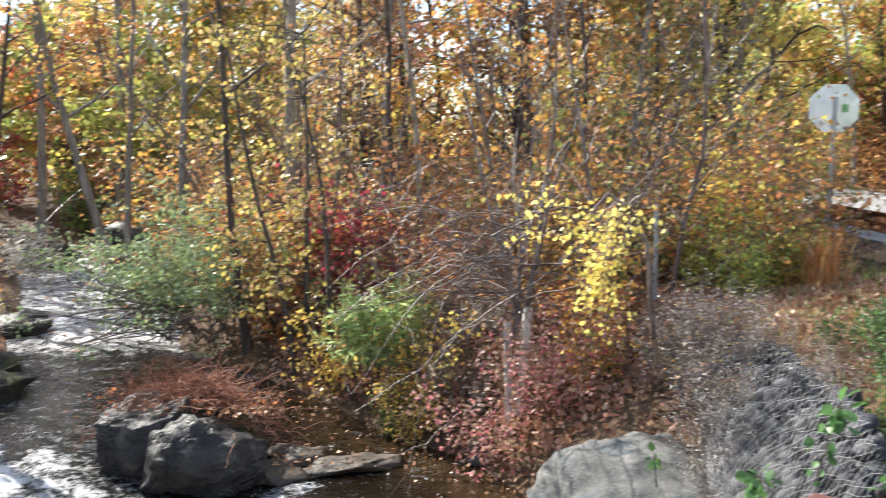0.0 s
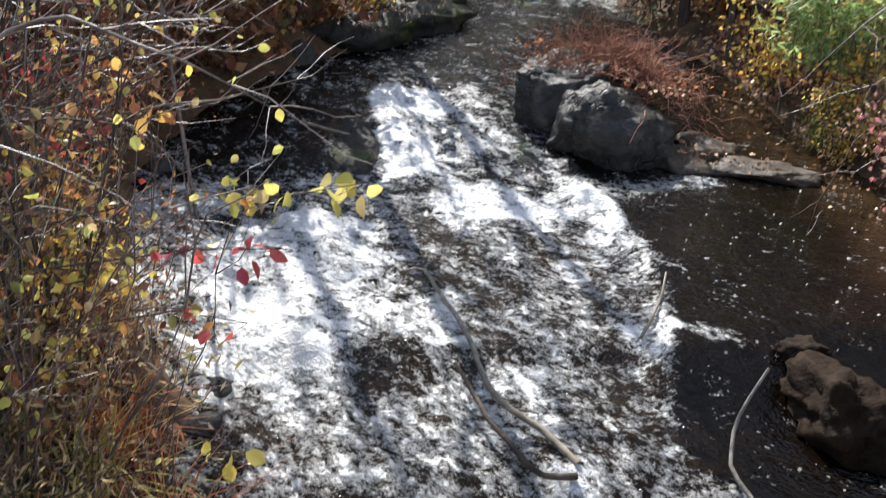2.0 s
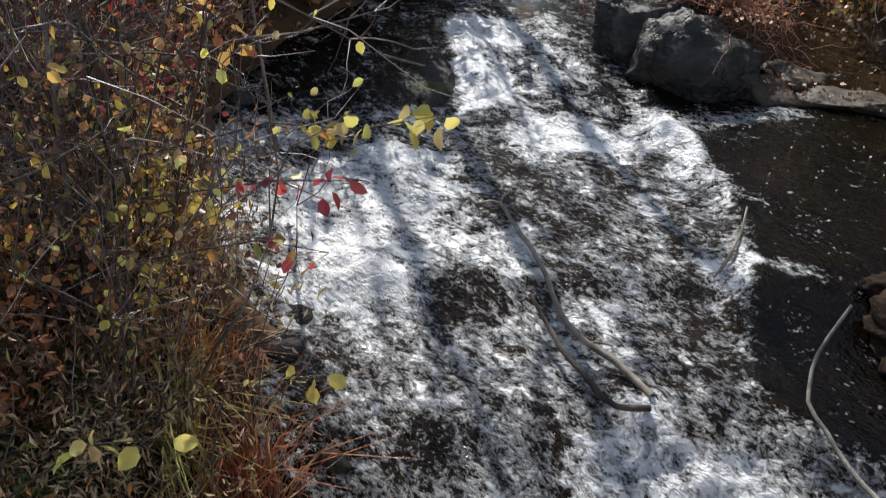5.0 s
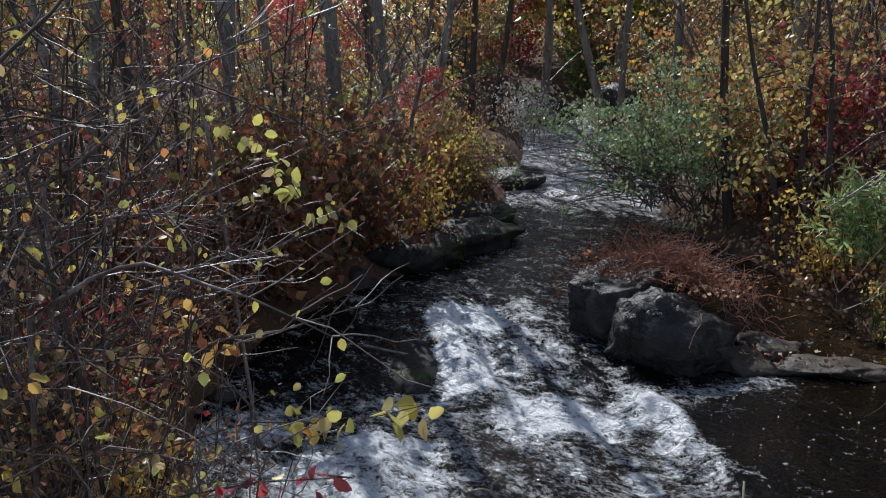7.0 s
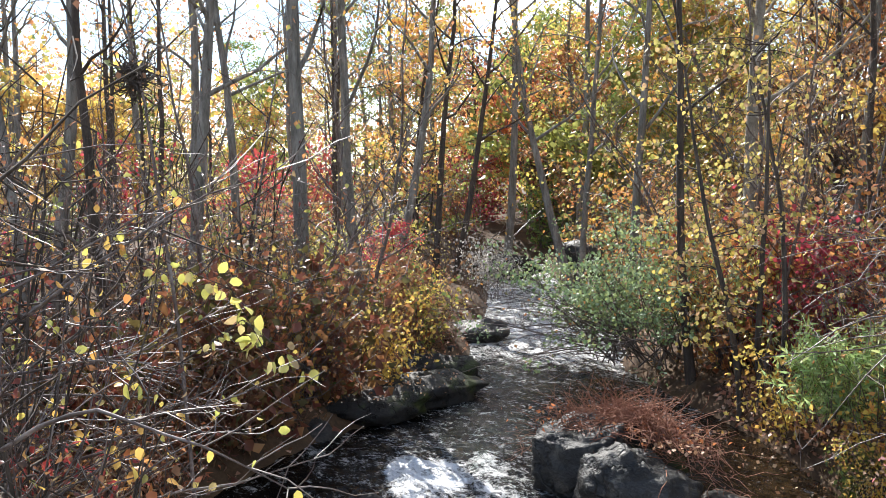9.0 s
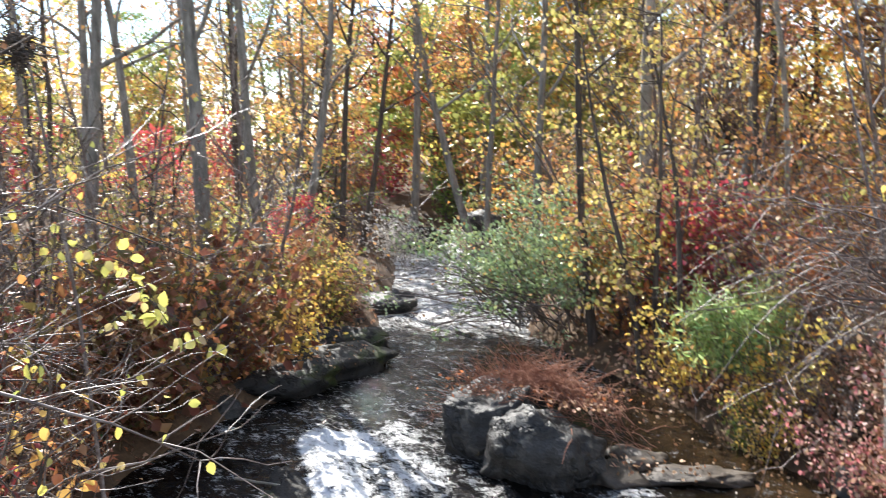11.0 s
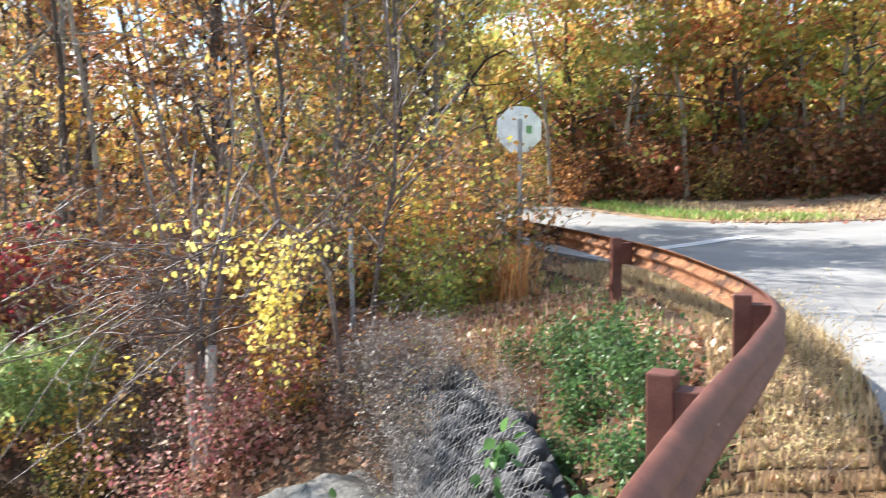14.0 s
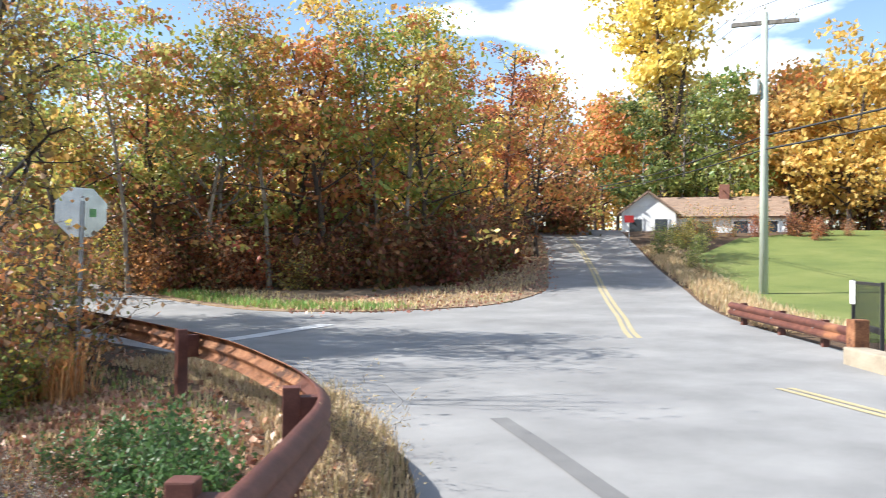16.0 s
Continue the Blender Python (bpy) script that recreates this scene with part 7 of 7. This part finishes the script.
# ---------- utility pole ----------
PX, PY = 28.1, 13.5
pz = float(road_level(np.array(PX), np.array(PY)))
pole = thing("utility_pole", pose(PX, PY, pz - 0.1), "pale greenish wooden utility pole with a crossarm", "utility pole")
bm = bmesh.new()
bm_rod(bm, (0, 0, -0.4), (0, 0, 9.35), 0.145, 0.105, 14)
part("shaft", from_bm("shaft", bm, M_POLE, True), pole)
ARM = Vector((0.43, -0.90, 0)).normalized()
bm = bmesh.new()
bm_box(bm, (0.11, 2.1, 0.13), (0, 0, 9.0), 0.01, pose(0, 0, 0, 0, 0, math.degrees(math.atan2(-ARM.x, ARM.y))))
part("crossarm", from_bm("crossarm", bm, M_BARK), pole, "weathered wooden crossarm")
tops = []
for off in (-0.95, 0.0, 0.95):
    bm = bmesh.new()
    p = ARM * off + Vector((0, 0, 9.07 if off else 9.36))
    bm_rod(bm, p, p + Vector((0, 0, 0.12)), 0.02)
    bm_rod(bm, p + Vector((0, 0, 0.10)), p + Vector((0, 0, 0.24)), 0.055, 0.035)
    part("insulator", from_bm("insulator", bm, M_WHITE, True), pole, "pale insulator")
    tops.append(Vector((PX, PY, pz - 0.1)) + p + Vector((0, 0, 0.24)))
bm = bmesh.new()
bm_box(bm, (0.22, 0.22, 0.5), (-0.18, 0.22, 6.9), 0.03)
part("fuse_box", from_bm("fuse_box", bm, M_WHITE), pole, "small white box on the pole")


def wire(a, b, sag, r, label):
    a, b = np.array(a, float), np.array(b, float)
    t = np.linspace(0, 1, 24)[:, None]
    p = a + (b - a) * t - np.array([[0, 0, 1.0]]) * sag * 4 * t * (1 - t)
    tagged(part("overhead_wire", mesh_of("overhead_wire", *tubes([(p, np.full(24, r), 5)]), M_WIREDARK, True)), label, "cable", "overhead wires")


for k, q in enumerate(tops):
    wire(q, (9.0 + 1.6 * k, -26.0 - 0.8 * k, 10.5), 0.5, 0.008, "thin overhead power line")
    wire(q, (64.0 + 0.5 * k, 52 - 1.0 * k, 13.0), 0.6, 0.008, "thin overhead power line")
for k, z in enumerate((5.2, 4.75)):
    wire((PX, PY, pz + z), (9.0, -26.0, 8.6 - 0.7 * k), 0.6, 0.034, "thick black overhead cable")
    wire((PX, PY, pz + z), (64.0, 52.0, 8.2), 0.7, 0.026, "thick black overhead cable")

# ---------- house ----------
hz = 2.7
ax = Vector((4.33, -7.62, 0)).normalized()
house = thing("house", pose(52.6, 30.9, hz, 0, 0, math.degrees(math.atan2(ax.y, ax.x))), "white wooden house with a brown shingle roof", "house")


def gabled(length, deep, eaves, ridge, x0, y0, along_x=True):
    """Walls of a gabled block, and its roof as two thick slabs with overhang."""
    bm = bmesh.new()
    w = [(0, -deep / 2, -0.6), (0, deep / 2, -0.6), (0, deep / 2, eaves), (0, 0, ridge), (0, -deep / 2, eaves)]
    a, b = [bm.verts.new(p) for p in w], [bm.verts.new((length, p[1], p[2])) for p in w]
    bm.faces.new(a), bm.faces.new(b[::-1])
    for i in range(5):
        bm.faces.new((a[i], b[i], b[(i + 1) % 5], a[(i + 1) % 5]))
    roof = bmesh.new()
    slope = math.atan2(ridge - eaves, deep / 2)
    ln = math.hypot(ridge - eaves, deep / 2) + 0.35
    for sgn in (1, -1):
        m = Matrix.Translation((length / 2, sgn * (deep / 4 + 0.12 * math.cos(slope)), (eaves + ridge) / 2 + 0.06 - 0.12 * math.sin(slope))) @ pose(0, 0, 0, -sgn * math.degrees(slope), 0, 0)
        bm_box(roof, (length + 0.5, ln, 0.12), turn=m)
    turn = Matrix.Translation((x0, y0, 0)) @ (Matrix() if along_x else pose(0, 0, 0, 0, 0, 90))
    bmesh.ops.transform(bm, matrix=turn, verts=bm.verts)
    bmesh.ops.transform(roof, matrix=turn, verts=roof.verts)
    return bm, roof


for args in ((8.2, 5.0, 1.75, 3.05, -2.2, 2.0, True), (5.5, 3.4, 1.9, 3.2, -2.5, -3.0, False)):
    walls, roof = gabled(*args)
    part("wall", from_bm("wall", walls, M_WHITE), house, "white clapboard wall")
    part("roof", from_bm("roof", roof, M_ROOF), house, "brown shingle roof")
bm = bmesh.new()
bm_box(bm, (0.7, 0.6, 1.6), (2.2, 2.0, 3.2), 0.02)
part("chimney", from_bm("chimney", bm, M_BRICK), house, "brick chimney")
for x, y, w, h in ((-3.3, -3.03, 0.8, 1.0), (-1.7, -3.03, 0.8, 1.0), (1.0, -0.53, 0.9, 0.9), (3.2, -0.53, 0.9, 0.9), (5.0, -0.53, 0.9, 0.9)):
    win = bmesh.new()
    bm_box(win, (w + 0.16, 0.07, h + 0.16), (x, y, 0.95), 0.01)
    f = part("window", from_bm("window", win, M_WHITE), house, "white framed window")
    pane = bmesh.new()
    bm_box(pane, (w, 0.02, h), (x, y - 0.03, 0.95))
    part("pane", from_bm("pane", pane, M_GLASSDARK), f, "dark glass pane")

# ---------- bridge edge under the rail ----------
bm = bmesh.new()
bm_box(bm, (4.6, 0.30, 0.62), (0, 0, -0.22), 0.03)
tagged(part("bridge_edge", from_bm("bridge_edge", bm, M_CONC), m=pose(1.45, 1.05, 0, 0, 0, 45.6)), "concrete edge beam of the small bridge", "bridge", kind="structure")


# ---------- stone basket ----------
def basket_point(u, v):
    """The face of the basket: u along the bank from the boulder to the bridge, v down the slope."""
    top = np.array([2.85, 8.75, -0.22]) * (1 - u) ** 2 + 2 * u * (1 - u) * np.array([3.9, 7.2, -0.16]) + u * u * np.array([2.75, 4.35, -0.26])
    low = np.array([2.62, 7.4, -1.30]) * (1 - u) + np.array([1.85, 4.55, -1.80]) * u
    p = top + (low - top) * v
    return p + np.array([-0.10, 0.02, 0.14]) * math.sin(math.pi * min(1, v)) 


basket = thing("gabion", Matrix(), "wire-mesh basket of dark stones holding the bank", "gabion")
lines = []
rows_n, cols_n = 17, 44
for k in range(-rows_n, cols_n):
    for sgn in (1, -1):
        pts = [(((k if sgn > 0 else k + rows_n) + sgn * j) / cols_n, j / rows_n) for j in range(rows_n + 1)]
        pts = [p for p in pts if 0 <= p[0] <= 1]
        if len(pts) > 2:
            q = np.array([basket_point(u, v) for u, v in pts]) + [-0.035, -0.01, 0.05]
            q += np.stack([np.sin(np.arange(len(q)) * 2.1 + k * 1.7) * 0.018] * 3, 1)
            lines.append((q, np.full(len(q), 0.0016), 3))
part("wire_mesh", mesh_of("wire_mesh", *tubes(lines), M_MESHWIRE), basket, "twisted grey wire mesh")
shapes = [rock_mesh("stone", 200 + k, (0.10, 0.085, 0.075), M_STONE, detail=2, cuts=9, sharp=0.42, uneven=0.22) for k in range(5)]
rb = random.Random(9)
for k in range(290):
    u, v = (k % 29 + rb.uniform(0, 1)) / 30.5, (k // 29 + rb.uniform(0, 1)) / 10
    p = basket_point(u, v)
    ob = part("stone", shapes[k % 5], basket, m=pose(p[0] + 0.05, p[1], p[2] - 0.07 + rb.uniform(-0.05, 0.03), rb.uniform(0, 360), rb.uniform(0, 360), rb.uniform(0, 360)))
    s = rb.uniform(0.8, 1.5)
    ob.scale = (s, s, s)
bv, bf = [], []
for i in range(25):
    for j in range(11):
        p = basket_point(i / 24, j / 10)
        bv.append(p + np.array([0.17, 0.04, -0.17]))
for i in range(24):
    for j in range(10):
        bf.append((i * 11 + j, i * 11 + j + 1, (i + 1) * 11 + j + 1, (i + 1) * 11 + j))
part("fill", mesh_of("fill", np.array(bv), np.array(bf), M_STONE, True), basket, "packed dark rubble")

for k, (u, v, s) in enumerate([(0.04, 0.1, 0.9), (0.02, 0.5, 0.8), (0.10, 0.3, 0.9), (0.12, 0.75, 0.8), (0.2, 0.15, 0.8), (0.22, 0.55, 0.7), (0.3, 0.85, 0.8), (0.05, 0.85, 0.8), (0.32, 0.4, 0.5), (0.45, 0.9, 0.7), (0.28, 0.02, 0.6), (0.40, 0.0, 0.6), (0.52, 0.03, 0.5), (0.64, 0.0, 0.5), (0.16, 0.0, 0.8), (0.08, 0.65, 0.8), (0.0, 0.3, 0.9), (0.15, 0.5, 0.7), (0.6, 0.95, 0.6), (0.36, 0.65, 0.5)]):
    p = basket_point(u, v)
    ob = copy_thing((S_SEED[0], S_TWIGGY[0])[k % 3 == 2], pose(p[0], p[1], p[2], 8, -14, 47 * k))
    ob.scale = (s * 0.9,) * 3 if k % 3 != 2 else (s * 0.4,) * 3
    ob["label"] = "grey dead weeds rooted in the stone basket"
